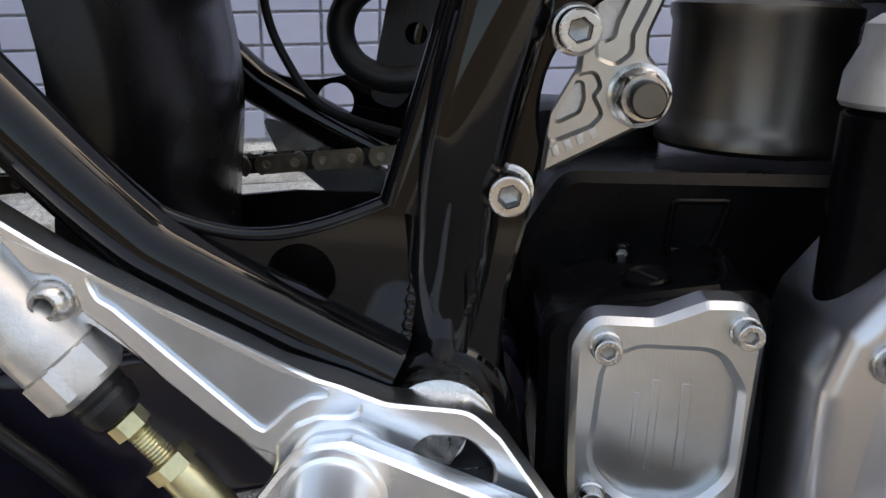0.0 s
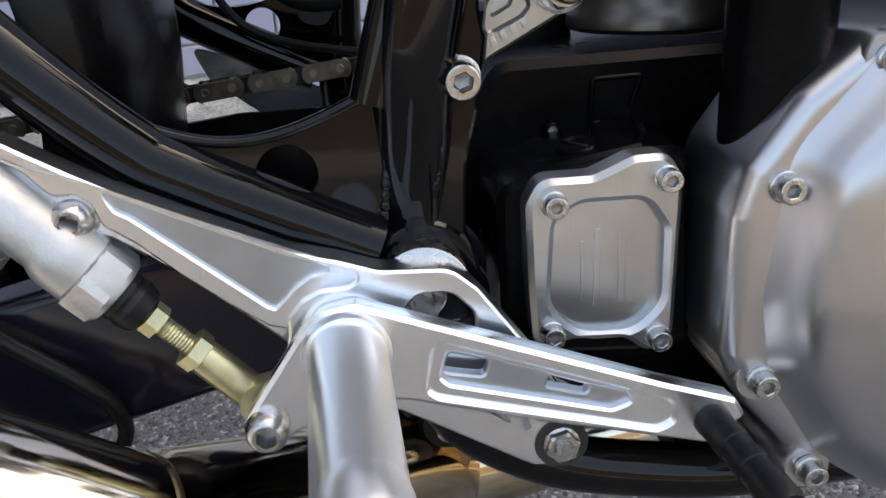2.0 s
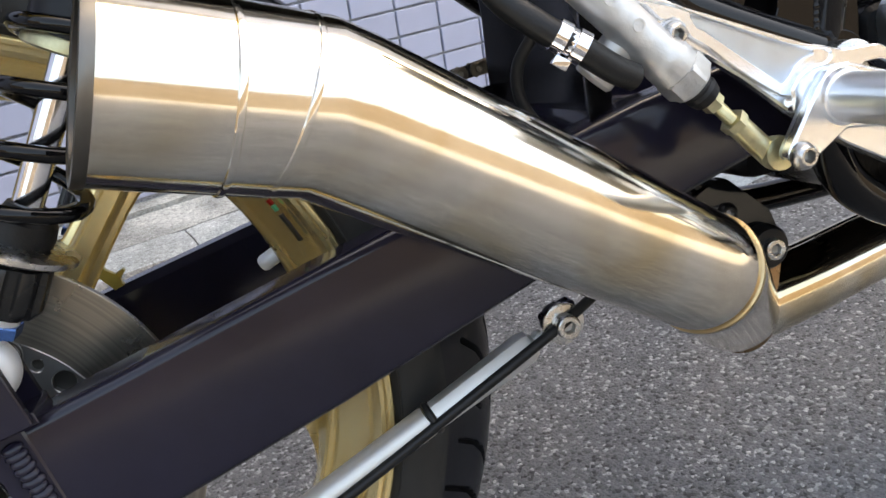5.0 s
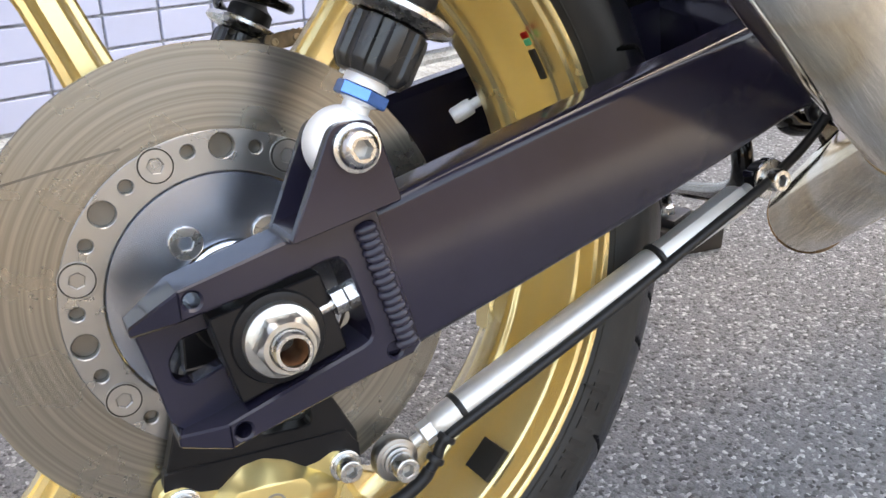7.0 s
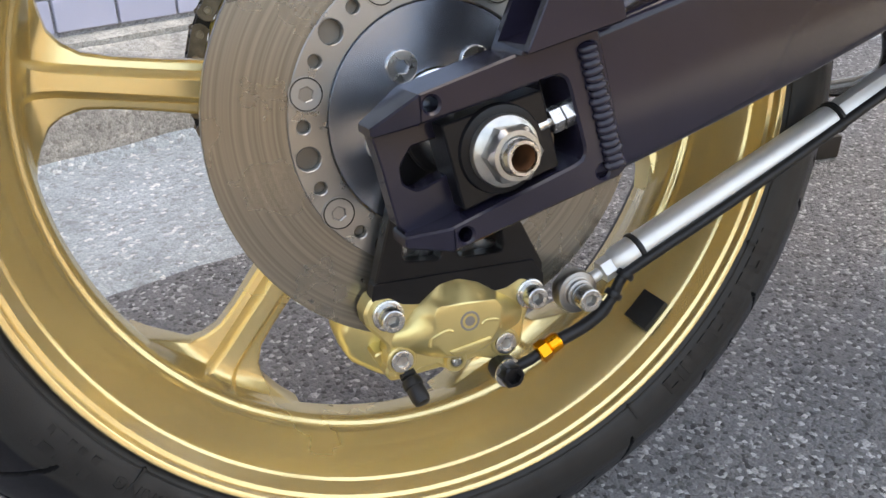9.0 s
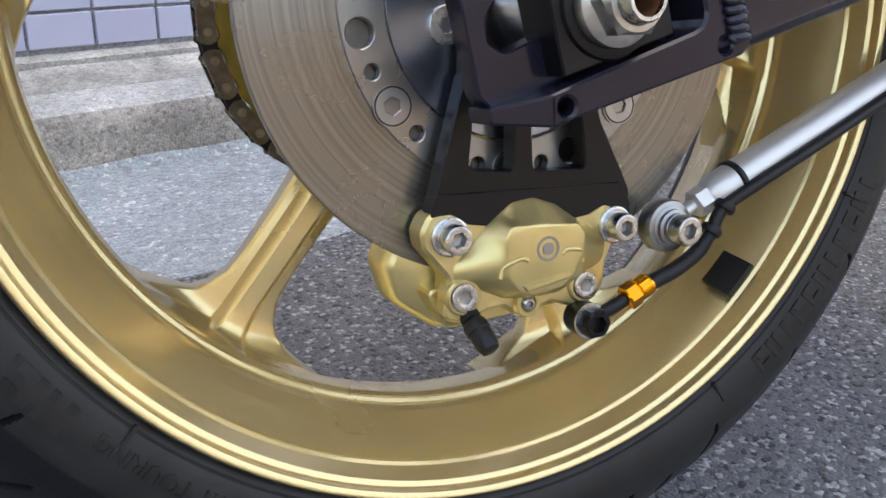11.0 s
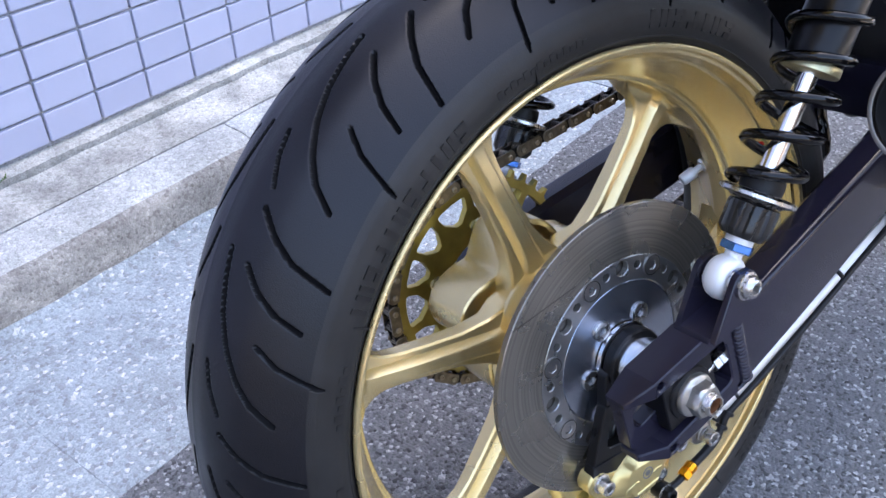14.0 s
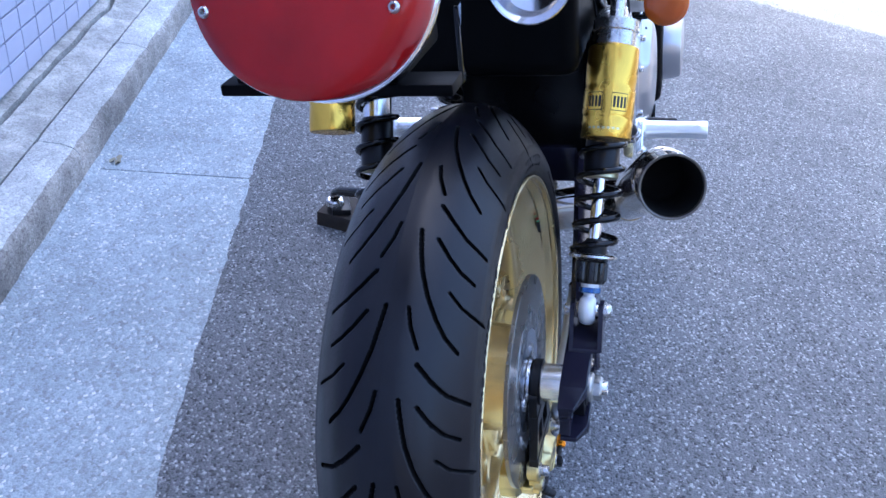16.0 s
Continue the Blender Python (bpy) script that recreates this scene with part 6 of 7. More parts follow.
# -- mudguard and tail --
mg = bmesh.new()
rings = []
line = [Vector(p) for p in curve_points([(0.392, 0.100), (0.394, 0.150), (0.396, 0.200), (0.387, 0.250), (0.370, 0.297), (0.342, 0.340), (0.300, 0.373), (0.240, 0.396), (0.180, 0.405), (0.130, 0.406)], 4)]
for k, p in enumerate(line):
    t = (line[min(k + 1, len(line) - 1)] - line[max(k - 1, 0)]).normalized()
    nrm = Vector((t.y, -t.x))
    rings.append([Vector((p.x + nrm.x * dr, y, p.y + nrm.y * dr)) for y, dr in ((-0.088, -0.022), (-0.084, -0.006), (-0.070, 0.002), (-0.035, 0.008), (0.0, 0.010), (0.035, 0.008), (0.070, 0.002), (0.084, -0.006), (0.088, -0.022), (0.085, -0.022), (0.068, -0.003), (0.0, 0.006), (-0.068, -0.003), (-0.085, -0.022))])
rings_into(mg, rings)
guard = on_bike("mudguard", mg, BLACKPL, "gloss black inner rear mudguard", 50)
tail = on_bike("tail_panel", box((-0.300, -0.092, 0.4535), (-0.275, 0.062, 0.4615), 0.002), TAILBLK, "flat black undertail panel")
part("seat_cowl", box((-0.297, -0.058, 0.4590), (-0.203, 0.0515, 0.60), 0.004, seg=2), TAILBLK, tail, "black tail cowl")
part("side_panel", box((0.16, -0.100, 0.33), (0.36, 0.085, 0.50), 0.02, seg=3), TAILBLK, tail)
bolt(tail, (-0.285, -0.075, 0.4545), (0, 0, -1), "button", 0.006, 0.004, STEEL)
part("tail_side", box((0.06, -0.118, 0.335), (0.30, 0.10, 0.60), 0.02, seg=4), TAILBLK, tail)
part("panel_stay", box((-0.106, -0.046, 0.392), (-0.094, -0.042, 0.456), 0.001), FRAME, tail, "thin glossy black stay")
bowl = on_bike("chrome_bowl", lathe([(0.030, 0.030), (0.036, 0.010), (0.0375, 0.0), (0.0365, -0.002), (0.0355, 0.0), (0.034, 0.010), (0.026, 0.024), (0.002, 0.028)], 56, axis_to((-0.02, -0.088, 0.4535), (1, 0.05, -0.25))), CHROME, "round polished chrome bowl under the tail", 40)
lampm = axis_to((-0.322, -0.020, 0.533), (-0.93, 0, 0.36))
lamp = on_bike("tail_lamp", lathe([(0.058, -0.055), (0.066, -0.042), (0.0692, -0.034), (0.0701, -0.031), (0.0699, -0.0275), (0.0680, -0.0265)], 72, lampm), CHROME, "round red tail lamp with reflector prisms", 30)
part("lens", lathe([(0.0680, -0.030), (0.0690, 0.005), (0.0672, 0.0092), (0.0580, 0.0125), (0.0400, 0.0150), (0.0200, 0.0160), (0.001, 0.0162)], 72, lampm, cap1=True), RED, lamp, "glossy red round lens", 50)
mi = lampm.inverted().to_3x3()
upv = (mi @ Vector((0.36, 0, 0.93))).normalized()
sdv = (mi @ Vector((0, 1, 0))).normalized()
for sx in (-1, 1):
    p = lampm @ (sdv * (0.0558 * sx) + upv * -0.0200 + Vector((0, 0, 0.0118)))
    bolt(lamp, p, lampm.to_3x3() @ Vector((0, 0, 1)), "button", 0.0036, 0.0025, STEEL, name="screw")
for i in range(4):
    for j in range(3):
        p = sdv * (-0.0035 + i * 0.0048) + upv * (-0.0475 - j * 0.0045) + Vector((0, 0, 0.0128 - 0.0007 * j))
        pm = lampm @ Matrix.Translation(p)
        part("prism", box((-0.0019, -0.0019, -0.001), (0.0019, 0.0019, 0.0004), 0.0003, m=pm, seg=1), REDREF, lamp)
ind = on_bike("indicator", lathe([(0.016, 0.012), (0.0205, 0.004), (0.0210, 0.0)], 40, axis_to((0.056, -0.201, 0.412), (-1, 0, 0))), CHROME, "round amber indicator with chrome rim")
part("lens", lathe([(0.0205, 0.010), (0.0200, 0.016), (0.0150, 0.0200), (0.008, 0.0215), (0.001, 0.022)], 40, axis_to((0.056 + 0.006, -0.201, 0.412), (-1, 0, 0))), AMBER, ind, "amber lens", 50)
part("stem", tube([(0.066, -0.201, 0.412), (0.070, -0.16, 0.418), (0.075, -0.11, 0.425)], 0.006, 16, 4), CHROME, ind)

# -- right-hand footrest set --
def rearset():
    low_o = [(0.5250, 0.1215, 0.006), (0.5480, 0.0900, 0.006), (0.5640, 0.0600, 0.010), (0.5570, 0.0490, 0.010), (0.5440, 0.0490, 0.006), (0.4900, 0.0810), (0.4590, 0.1045, 0.004)]
    top_o = [(0.372, 0.1868, 0.004), (0.3855, 0.1785, 0.003), (0.3978, 0.1712), (0.4103, 0.1643), (0.4357, 0.1520), (0.4618, 0.1398), (0.4790, 0.1352, 0.010), (0.4920, 0.1306, 0.012), (0.5044, 0.1300, 0.010), (0.5160, 0.1295, 0.012)]
    edge_o = [(0.4561, 0.1070, 0.003), (0.4348, 0.1262), (0.4155, 0.1409), (0.4060, 0.1475, 0.004), (0.3980, 0.1470, 0.010), (0.3890, 0.1540, 0.008), (0.3820, 0.1690, 0.004), (0.3740, 0.1740, 0.004)]
    face_e = [(0.4605, 0.1115, 0.003), (0.4541, 0.1130, 0.003), (0.4414, 0.1222), (0.4284, 0.1331), (0.4157, 0.1452), (0.4055, 0.1528, 0.003), (0.4035, 0.1597, 0.004), (0.3985, 0.1632, 0.005), (0.3920, 0.1628, 0.005), (0.3850, 0.1712, 0.004), (0.3750, 0.1770, 0.004)]
    hole = rounded([(0.4985, 0.1150, 0.005), (0.5045, 0.1212, 0.006), (0.5160, 0.1210, 0.008), (0.5236, 0.1130, 0.008), (0.5240, 0.1060, 0.005), (0.5120, 0.1045, 0.005)], 0.005, 5)
    pocket = rounded([(0.4080, 0.1632, 0.0006), (0.4092, 0.1629, 0.0006), (0.4747, 0.1328, 0.0008), (0.4752, 0.1316, 0.0008), (0.4700, 0.1306, 0.006), (0.4638, 0.1268, 0.006), (0.4598, 0.1223, 0.004), (0.4566, 0.1195, 0.0008), (0.4543, 0.1206, 0.001), (0.4145, 0.1548, 0.003), (0.4106, 0.1570, 0.003), (0.4090, 0.1600, 0.002)], 0.002, 5)
    ridge_e = [(0.4605, 0.1108, 0.002), (0.4604, 0.1160, 0.004), (0.4657, 0.1222, 0.006), (0.4725, 0.1254, 0.005), (0.4816, 0.1259, 0.002), (0.4844, 0.1275, 0.0015), (0.4848, 0.1302, 0.0015), (0.4820, 0.1322, 0.002), (0.4745, 0.1338, 0.003), (0.4400, 0.1500), (0.4110, 0.1634, 0.002), (0.4000, 0.1682), (0.3850, 0.1738), (0.3750, 0.1790, 0.002)]
    rs = on_bike("footrest_set", plate(shrink(rounded([(x, z - 0.0012) if len(q) == 2 else (x, z - 0.0012, q[2]) for q in top_o for x, z in [q[:2]]] + low_o + edge_o, 0.003, 4), 0.0003), -0.1341, -0.1412, 0.0012, [shrink(hole, -0.0003)]), ALU, "polished aluminium footrest plate with milled pockets", 30)
    part("ledge", plate(shrink(rounded(top_o + low_o + face_e, 0.003, 4), 0.0002), -0.134, -0.1442, 0.0008, [hole, pocket]), ALU, rs, "polished ledge round the pocket", 30)
    part("raised_face", plate(rounded(top_o + low_o + ridge_e, 0.003, 4), -0.1338, -0.1457, 0.0009, [hole]), ALU, rs, "stepped polished face of the plate", 30)
    part("pocket_floor", plate(shrink(pocket, -0.0008), -0.1405, -0.1422, 0.0002), ALUMILL, rs, "brushed floor of the triangular pocket")
    bolt(rs, (0.3975, -0.1412, 0.1555), OUT, "button", 0.0066, 0.0060, STEEL, turn=8, washer=0.0076)
    # Flat dark ring painted in for the shade of the nut's recess.
    part("nut_seat", lathe([(0.0100, -0.002), (0.0100, 0.0004), (0.0092, 0.0006), (0.0070, 0.0002)], 36, axis_to((0.5540, -0.1457, 0.0580), OUT)), DARKGREY, rs, "dark ring round the nut")
    bolt(rs, (0.5540, -0.1459, 0.0580), OUT, "hexnut", 0.0056, 0.0042, STEEL, turn=15)
    for pts in ([(0.5220, 0.0770), (0.5340, 0.0672), (0.5372, 0.0680), (0.5335, 0.0740)], [(0.5395, 0.0640), (0.5440, 0.0640), (0.5420, 0.0720), (0.5385, 0.0735)]):
        part("milled_slot", plate(shrink(rounded(pts, 0.0012, 3), 0.0), -0.1445, -0.1459, 0.0010), ALUMILL, rs)
    part("spacer_collar", lathe([(0.0160, 0.1215), (0.0168, 0.1225), (0.0168, 0.1332), (0.0160, 0.1338)], 40, axis_to((0.5075, 0, 0.1165), OUT)), STEEL, rs, "bright collar behind the plate")
    bolt(rs, (0.5060, -0.1335, 0.1158), OUT, "hexnut", 0.0078, 0.0050, STEEL, turn=4)
    # Added black sheet across the hole, standing in for the shade behind it.
    part("hole_shade_sheet", plate(shrink(hole, 0.0002), -0.1335, -0.1342, 0.0001), BLACKAL, rs)
    # footpeg
    peg = part("footpeg", lathe([(0.0150, -0.012), (0.0150, 0.006), (0.0142, 0.008), (0.0130, 0.0085), (0.0127, 0.080), (0.0128, 0.0805), (0.0132, 0.083), (0.0134, 0.0840), (0.0136, 0.0870), (0.0134, 0.0950), (0.0124, 0.0978), (0.0092, 0.0978), (0.0080, 0.0962), (0.0079, 0.0500), (0.002, 0.0495)], 56, axis_to((0.4795, -0.1540, 0.1085), (0.04, -1, -0.03))), PEG, rs, "knurled aluminium footpeg with hollow end", 30)
    # brake pedal
    ped_o = rounded([(0.4420, 0.0830, 0.008), (0.4640, 0.1150, 0.005), (0.4720, 0.1235, 0.008), (0.4830, 0.1255, 0.008), (0.5040, 0.1175), (0.5860, 0.0870, 0.004), (0.6130, 0.0780, 0.004), (0.6170, 0.0710, 0.003), (0.6040, 0.0610, 0.004), (0.5380, 0.0775), (0.4990, 0.0890), (0.4800, 0.0915, 0.005), (0.4560, 0.0775, 0.008)], 0.003, 4)
    sl1 = rounded([(0.5130, 0.1030), (0.5270, 0.0990), (0.5250, 0.0930), (0.5110, 0.0960)], 0.002, 3)
    sl2 = rounded([(0.5480, 0.0920), (0.5620, 0.0865), (0.5605, 0.0830), (0.5460, 0.0872)], 0.0015, 3)
    po = rounded([(0.5085, 0.1090, 0.003), (0.5055, 0.0925, 0.003), (0.5090, 0.0895, 0.003), (0.5850, 0.0692, 0.004), (0.5912, 0.0716, 0.004), (0.5895, 0.0792, 0.004), (0.5600, 0.0905), (0.5160, 0.1070)], 0.003, 4)
    pi = rounded([(0.5125, 0.1050, 0.002), (0.5098, 0.0955, 0.002), (0.5130, 0.0925, 0.002), (0.5690, 0.0772, 0.003), (0.5762, 0.0795, 0.003), (0.5740, 0.0832, 0.003), (0.5600, 0.0878), (0.5200, 0.1030)], 0.003, 4)
    ped = part("brake_pedal", plate(ped_o, -0.1560, -0.1600, 0.0014, [po]), ALU, rs, "milled aluminium brake pedal arm", 30)
    part("pedal_step", plate(shrink(ped_o, 0.0003), -0.1530, -0.1578, 0.0010, [pi]), ALU, rs, "stepped pocket of the pedal arm", 30)
    part("pedal_web", plate(shrink(ped_o, 0.0006), -0.1500, -0.1550, 0.0008, [sl1, sl2]), ALUMILL, rs, "slotted web of the pedal arm", 30)
    # Bore lined in the darker steel, so its depth shade is in the colour.
    part("peg_bore", lathe([(0.0078, 0.052), (0.0078, 0.0955)], 32, axis_to((0.4795, -0.1540, 0.1085), (0.04, -1, -0.03)), cap1=False), SOCKET, rs, "dark bore of the footpeg")
    part("pedal_toe", lathe([(0.0065, -0.004), (0.0068, 0.002), (0.0062, 0.008), (0.0060, 0.013), (0.0064, 0.0135), (0.0064, 0.019), (0.0058, 0.0195), (0.0058, 0.0245), (0.0064, 0.025), (0.0064, 0.0305), (0.0058, 0.031), (0.0058, 0.037), (0.0064, 0.0375), (0.0064, 0.047), (0.0055, 0.050), (0.002, 0.0505)], 28, axis_to((0.604, -0.156, 0.0710), (0.14, -0.985, -0.10))), BLACKAL, rs, "black ribbed toe peg", 30)
    bolt(rs, (0.4515, -0.1600, 0.0835), OUT, "button", 0.0074, 0.0065, STEEL, turn=22)
    return rs


rs = rearset()

# -- rear master cylinder --
MD = (Vector((0.443, -0.140, 0.089)) - Vector((0.395, -0.143, 0.142))).normalized()
MM = axis_to((0.3960, -0.1420, 0.1400), MD)
mc = on_bike("master_cylinder", lathe([(0.0095, -0.075), (0.0108, -0.070), (0.0108, -0.012), (0.0122, -0.009), (0.0128, -0.006), (0.0128, 0.0020), (0.0124, 0.0026), (0.0119, 0.003, "hex"), (0.0119, 0.0130, "hex"), (0.0112, 0.0150), (0.0090, 0.0155)], 48, MM), CAST, "cast aluminium rear brake master cylinder", 30)
part("dust_boot", lathe([(0.0088, 0.0150), (0.0092, 0.0175), (0.0086, 0.0190), (0.0092, 0.0210), (0.0086, 0.0235), (0.0078, 0.0260), (0.0050, 0.0265)], 32, MM), RUBBER, mc, "black rubber boot", 30)
part("push_rod", lathe([(0.0034 + 0.0004 * (i % 2), 0.026 + 0.0006 * i) for i in range(61)], 20, MM), BRASS, mc, "yellow zinc threaded push rod")
part("lock_nut", lathe([(0.0052, 0.0275, "hex"), (0.0052, 0.0325, "hex")], 36, MM), BRASS, mc, angle=25)
part("lock_nut", lathe([(0.0064, 0.0450, "hex"), (0.0064, 0.0500, "hex"), (0.0056, 0.0505), (0.0056, 0.0545)], 36, MM), BRASS, mc, angle=25)
part("clevis", lathe([(0.0062, 0.050), (0.0064, 0.0560), (0.0064, 0.0780), (0.0040, 0.0800)], 28, MM), BRASS, mc, "yellow zinc clevis", 30)
part("rod_eye", lathe([(0.0090, -0.004), (0.0095, 0), (0.0090, 0.004)], 32, axis_to((0.4500, -0.1420, 0.0840), OUT)), BRASS, mc)
part("outlet", lathe([(0.0095, -0.010), (0.0095, 0.014), (0.0110, 0.0145), (0.0110, 0.026), (0.0095, 0.028), (0.003, 0.0285)], 32, axis_to((0.3755, -0.138, 0.1600), (-0.62, 0.25, -0.62))), CAST, mc, "cast fluid outlet", 30)
for s in (-0.052, -0.032):
    part("casting_mark", lathe([(0.0034, 0.0098), (0.0034, 0.0114), (0.0024, 0.0114), (0.0024, 0.0108), (0.001, 0.0108)], 20, MM @ Matrix.Translation((0, 0, s)) @ axis_to((0, 0, 0), MM.to_3x3().inverted() @ Vector(OUT))), CAST, mc)
fit2 = axis_to((0.3400, -0.155, 0.1610), (0.62, -0.15, -0.50))
part("hose_clamp", lathe([(0.0070, -0.011), (0.0082, -0.0105), (0.0082, -0.0045), (0.0072, -0.004), (0.0072, -0.001), (0.0084, -0.0005), (0.0084, 0.0055), (0.0070, 0.006)], 36, fit2), CHROME, mc, "bright hose clamp", 25)
part("clamp_screw", box((-0.0040, -0.0130, -0.006), (0.0040, -0.0075, 0.002), 0.001, m=fit2), CHROME, mc)
part("reservoir_hose", tube([(0.370, -0.150, 0.1400), (0.358, -0.1535, 0.1465), (0.340, -0.155, 0.161), (0.3247, -0.1513, 0.1733), (0.308, -0.145, 0.193), (0.296, -0.135, 0.235), (0.300, -0.12, 0.30)], 0.0070, 16, 6), RUBBER, mc)

# -- engine --
case_o = rounded([(0.530, 0.150, 0.01), (0.548, 0.182, 0.012), (0.700, 0.186, 0.012), (0.90, 0.19), (0.90, 0.0), (0.600, 0.012, 0.02), (0.540, 0.050, 0.015)], 0.01, 4)
eng = on_bike("engine", plate(case_o, 0.095, -0.047, 0.004), CASE, "black painted engine with polished covers", 30)
part("case_boss", plate(rounded([(0.538, 0.145), (0.612, 0.158), (0.618, 0.070), (0.540, 0.074)], 0.010, 4), -0.040, -0.1060, 0.003), CASE, eng, angle=30)
part("case_ridge", tube([(0.600, -0.0800, 0.160), (0.622, -0.0800, 0.112), (0.648, -0.0800, 0.078)], 0.0024, 10, 6), CASE, eng)
trap_o = rounded([(0.589, 0.1740), (0.6130, 0.1750), (0.6060, 0.1520), (0.5880, 0.1530)], 0.003, 3)
part("case_panel", plate(trap_o, -0.040, -0.0492, 0.0008, [shrink(trap_o, 0.0022)]), CASE, eng, "raised frame on the casing", 30)
for p in ((0.545, 0.139), (0.548, 0.108), (0.545, 0.085)):
    bolt(eng, (p[0], -0.0800, p[1]), OUT, "button", 0.0055, 0.006, CASE)
bolt(eng, (0.572, -0.0470, 0.1525), OUT, "button", 0.0045, 0.005, CASE)
part("drain_plug", lathe([(0.0085, 0), (0.0088, 0.0016), (0.0078, 0.0024), (0.0070, 0.0016), (0.002, 0.0016)], 36, axis_to((0.576, -0.0800, 0.1512), (-0.17, -0.1, 0.98))), CASE, eng, "slotted black plug", 30)
part("plug_slot", box((-0.0055, -0.0008, 0.0012), (0.0055, 0.0008, 0.0022), 0.0003, m=axis_to((0.576, -0.0800, 0.1512), (-0.17, -0.1, 0.98)), seg=1), RUBBER, eng)
part("filler_column", lathe([(0.019, 0.150), (0.019, 0.214), (0.017, 0.216)], 36, Matrix.Translation((0.640, -0.112, 0.0))), CASE, eng)
part("filler_cap", lathe([(0.0195, 0.2165), (0.0205, 0.218), (0.0200, 0.226), (0.0165, 0.234), (0.0160, 0.240), (0.012, 0.243), (0.002, 0.2435)], 40, Matrix.Translation((0.640, -0.112, 0.0))), CAST, eng, "pale metal cap on a black column", 30)
PLM = Matrix.Translation((0.5765, -0.1010, 0.1512)) @ Matrix.Rotation(radians(-10), 4, "Y") @ Matrix.Rotation(radians(-42), 4, "X")
part("type_plate", box((-0.0195, -0.0006, -0.0028), (0.0195, 0.0020, 0.0028), 0.0004, m=PLM), CASE, eng, "dark raised plate with worn letters")
for i in range(3):
    part("letter_bar", box((-0.0200 + i * 0.0042, -0.0006, -0.0016), (-0.0172 + i * 0.0042, 0.0004, 0.0014), 0.0003, m=PLM, seg=1), CASE, eng)
part("lettering", lettering("STARTER", 0.0048, DARKGREY), DARKGREY, eng, "worn grey raised letters").matrix_basis = PLM @ Matrix.Translation((-0.0060, -0.0002, -0.0016)) @ Matrix.Rotation(radians(90), 4, "X")
cov_o = rounded([(0.5470, 0.1400, 0.009), (0.5520, 0.1500, 0.008), (0.5720, 0.1500, 0.010), (0.5870, 0.1565, 0.008), (0.6010, 0.1570, 0.009), (0.6060, 0.1450, 0.008), (0.6050, 0.0830, 0.008), (0.5960, 0.0760, 0.008), (0.5860, 0.0840, 0.010), (0.5650, 0.0850, 0.010), (0.5500, 0.0815, 0.007), (0.5480, 0.1100)], 0.006, 5)
pock = rounded([(0.5580, 0.1350, 0.010), (0.5680, 0.1400, 0.010), (0.5920, 0.1400, 0.010), (0.6000, 0.1280, 0.008), (0.6000, 0.0980, 0.012), (0.5900, 0.0870, 0.018), (0.5680, 0.0875, 0.018), (0.5560, 0.0990, 0.016)], 0.012, 7)
cov = part("gearbox_cover", plate(cov_o, -0.1060, -0.1185, 0.0022, [pock]), COVERAL, eng, "machined four-bolt aluminium cover", 30)
part("cover_floor", plate(shrink(pock, -0.0012), -0.108, -0.1130, 0.0004), COVERAL, eng, "machined sunk floor of the cover")
for x0, z0, x1, z1 in ((0.5687, 0.0991, 0.5702, 0.1237), (0.5739, 0.0962, 0.5764, 0.1282), (0.5835, 0.0972, 0.5865, 0.1274)):
    part("milled_mark", box((x0, -0.1135, z0), (x1, -0.1128, z1), 0.0002, seg=1), COVERAL, eng)
for p in ((0.5570, 0.1410), (0.5990, 0.1480), (0.5980, 0.0845), (0.5565, 0.0895)):
    bolt(eng, (p[0], -0.1180, p[1]), OUT, "socket", 0.0043, 0.0050, STEEL, turn=p[0] * 9000, washer=0.0050)
cl = [(0.7150, 0.2230), (0.6610, 0.1990, 0.02), (0.6370, 0.1800, 0.012), (0.6200, 0.1560, 0.012), (0.6150, 0.1380, 0.012), (0.6150, 0.0830, 0.010), (0.6270, 0.0610, 0.010), (0.6500, 0.0360, 0.014), (0.6850, 0.0230, 0.015), (0.7400, 0.0220, 0.02), (0.7800, 0.0380, 0.02), (0.8050, 0.0800, 0.02), (0.8050, 0.1500, 0.02), (0.7800, 0.2000, 0.02)]
cl_o = rounded(cl, 0.012, 5)
cl_bm = bmesh.new()
rings_into(cl_bm, [[Vector((p.x, y, p.y)) for p in shrink(cl_o, d)] for d, y in ((0.0, -0.085), (0.0, -0.1345), (0.0006, -0.1368), (0.0018, -0.1390), (0.0036, -0.1407), (0.0058, -0.1416), (0.0080, -0.1418))])
clutch = part("clutch_cover", cl_bm, CLUTCH, eng, "large buffed grey aluminium clutch cover", 60)
dome = bmesh.new()
dome_o = rounded([(0.7150, 0.2050), (0.6680, 0.1850, 0.03), (0.6420, 0.1560, 0.03), (0.6370, 0.1080), (0.6420, 0.0780, 0.03), (0.6600, 0.0500, 0.03), (0.6900, 0.0290, 0.03), (0.7400, 0.0250, 0.03), (0.7750, 0.0450, 0.03), (0.7900, 0.0900, 0.03), (0.7900, 0.1450, 0.03), (0.7700, 0.1880, 0.03)], 0.03, 6)
rings = []
for f, y in ((1.14, -0.1405), (1.10, -0.1428), (1.06, -0.1462), (1.03, -0.1497), (1.0, -0.1535), (0.975, -0.1563), (0.945, -0.1582), (0.91, -0.1595), (0.86, -0.1607), (0.78, -0.1622), (0.66, -0.1638), (0.5, -0.1651), (0.32, -0.1660), (0.15, -0.1665), (0.03, -0.1666)):
    rings.append([Vector((0.714 + (p.x - 0.714) * f, y, 0.115 + (p.y - 0.115) * f)) for p in dome_o])
rings_into(dome, rings)
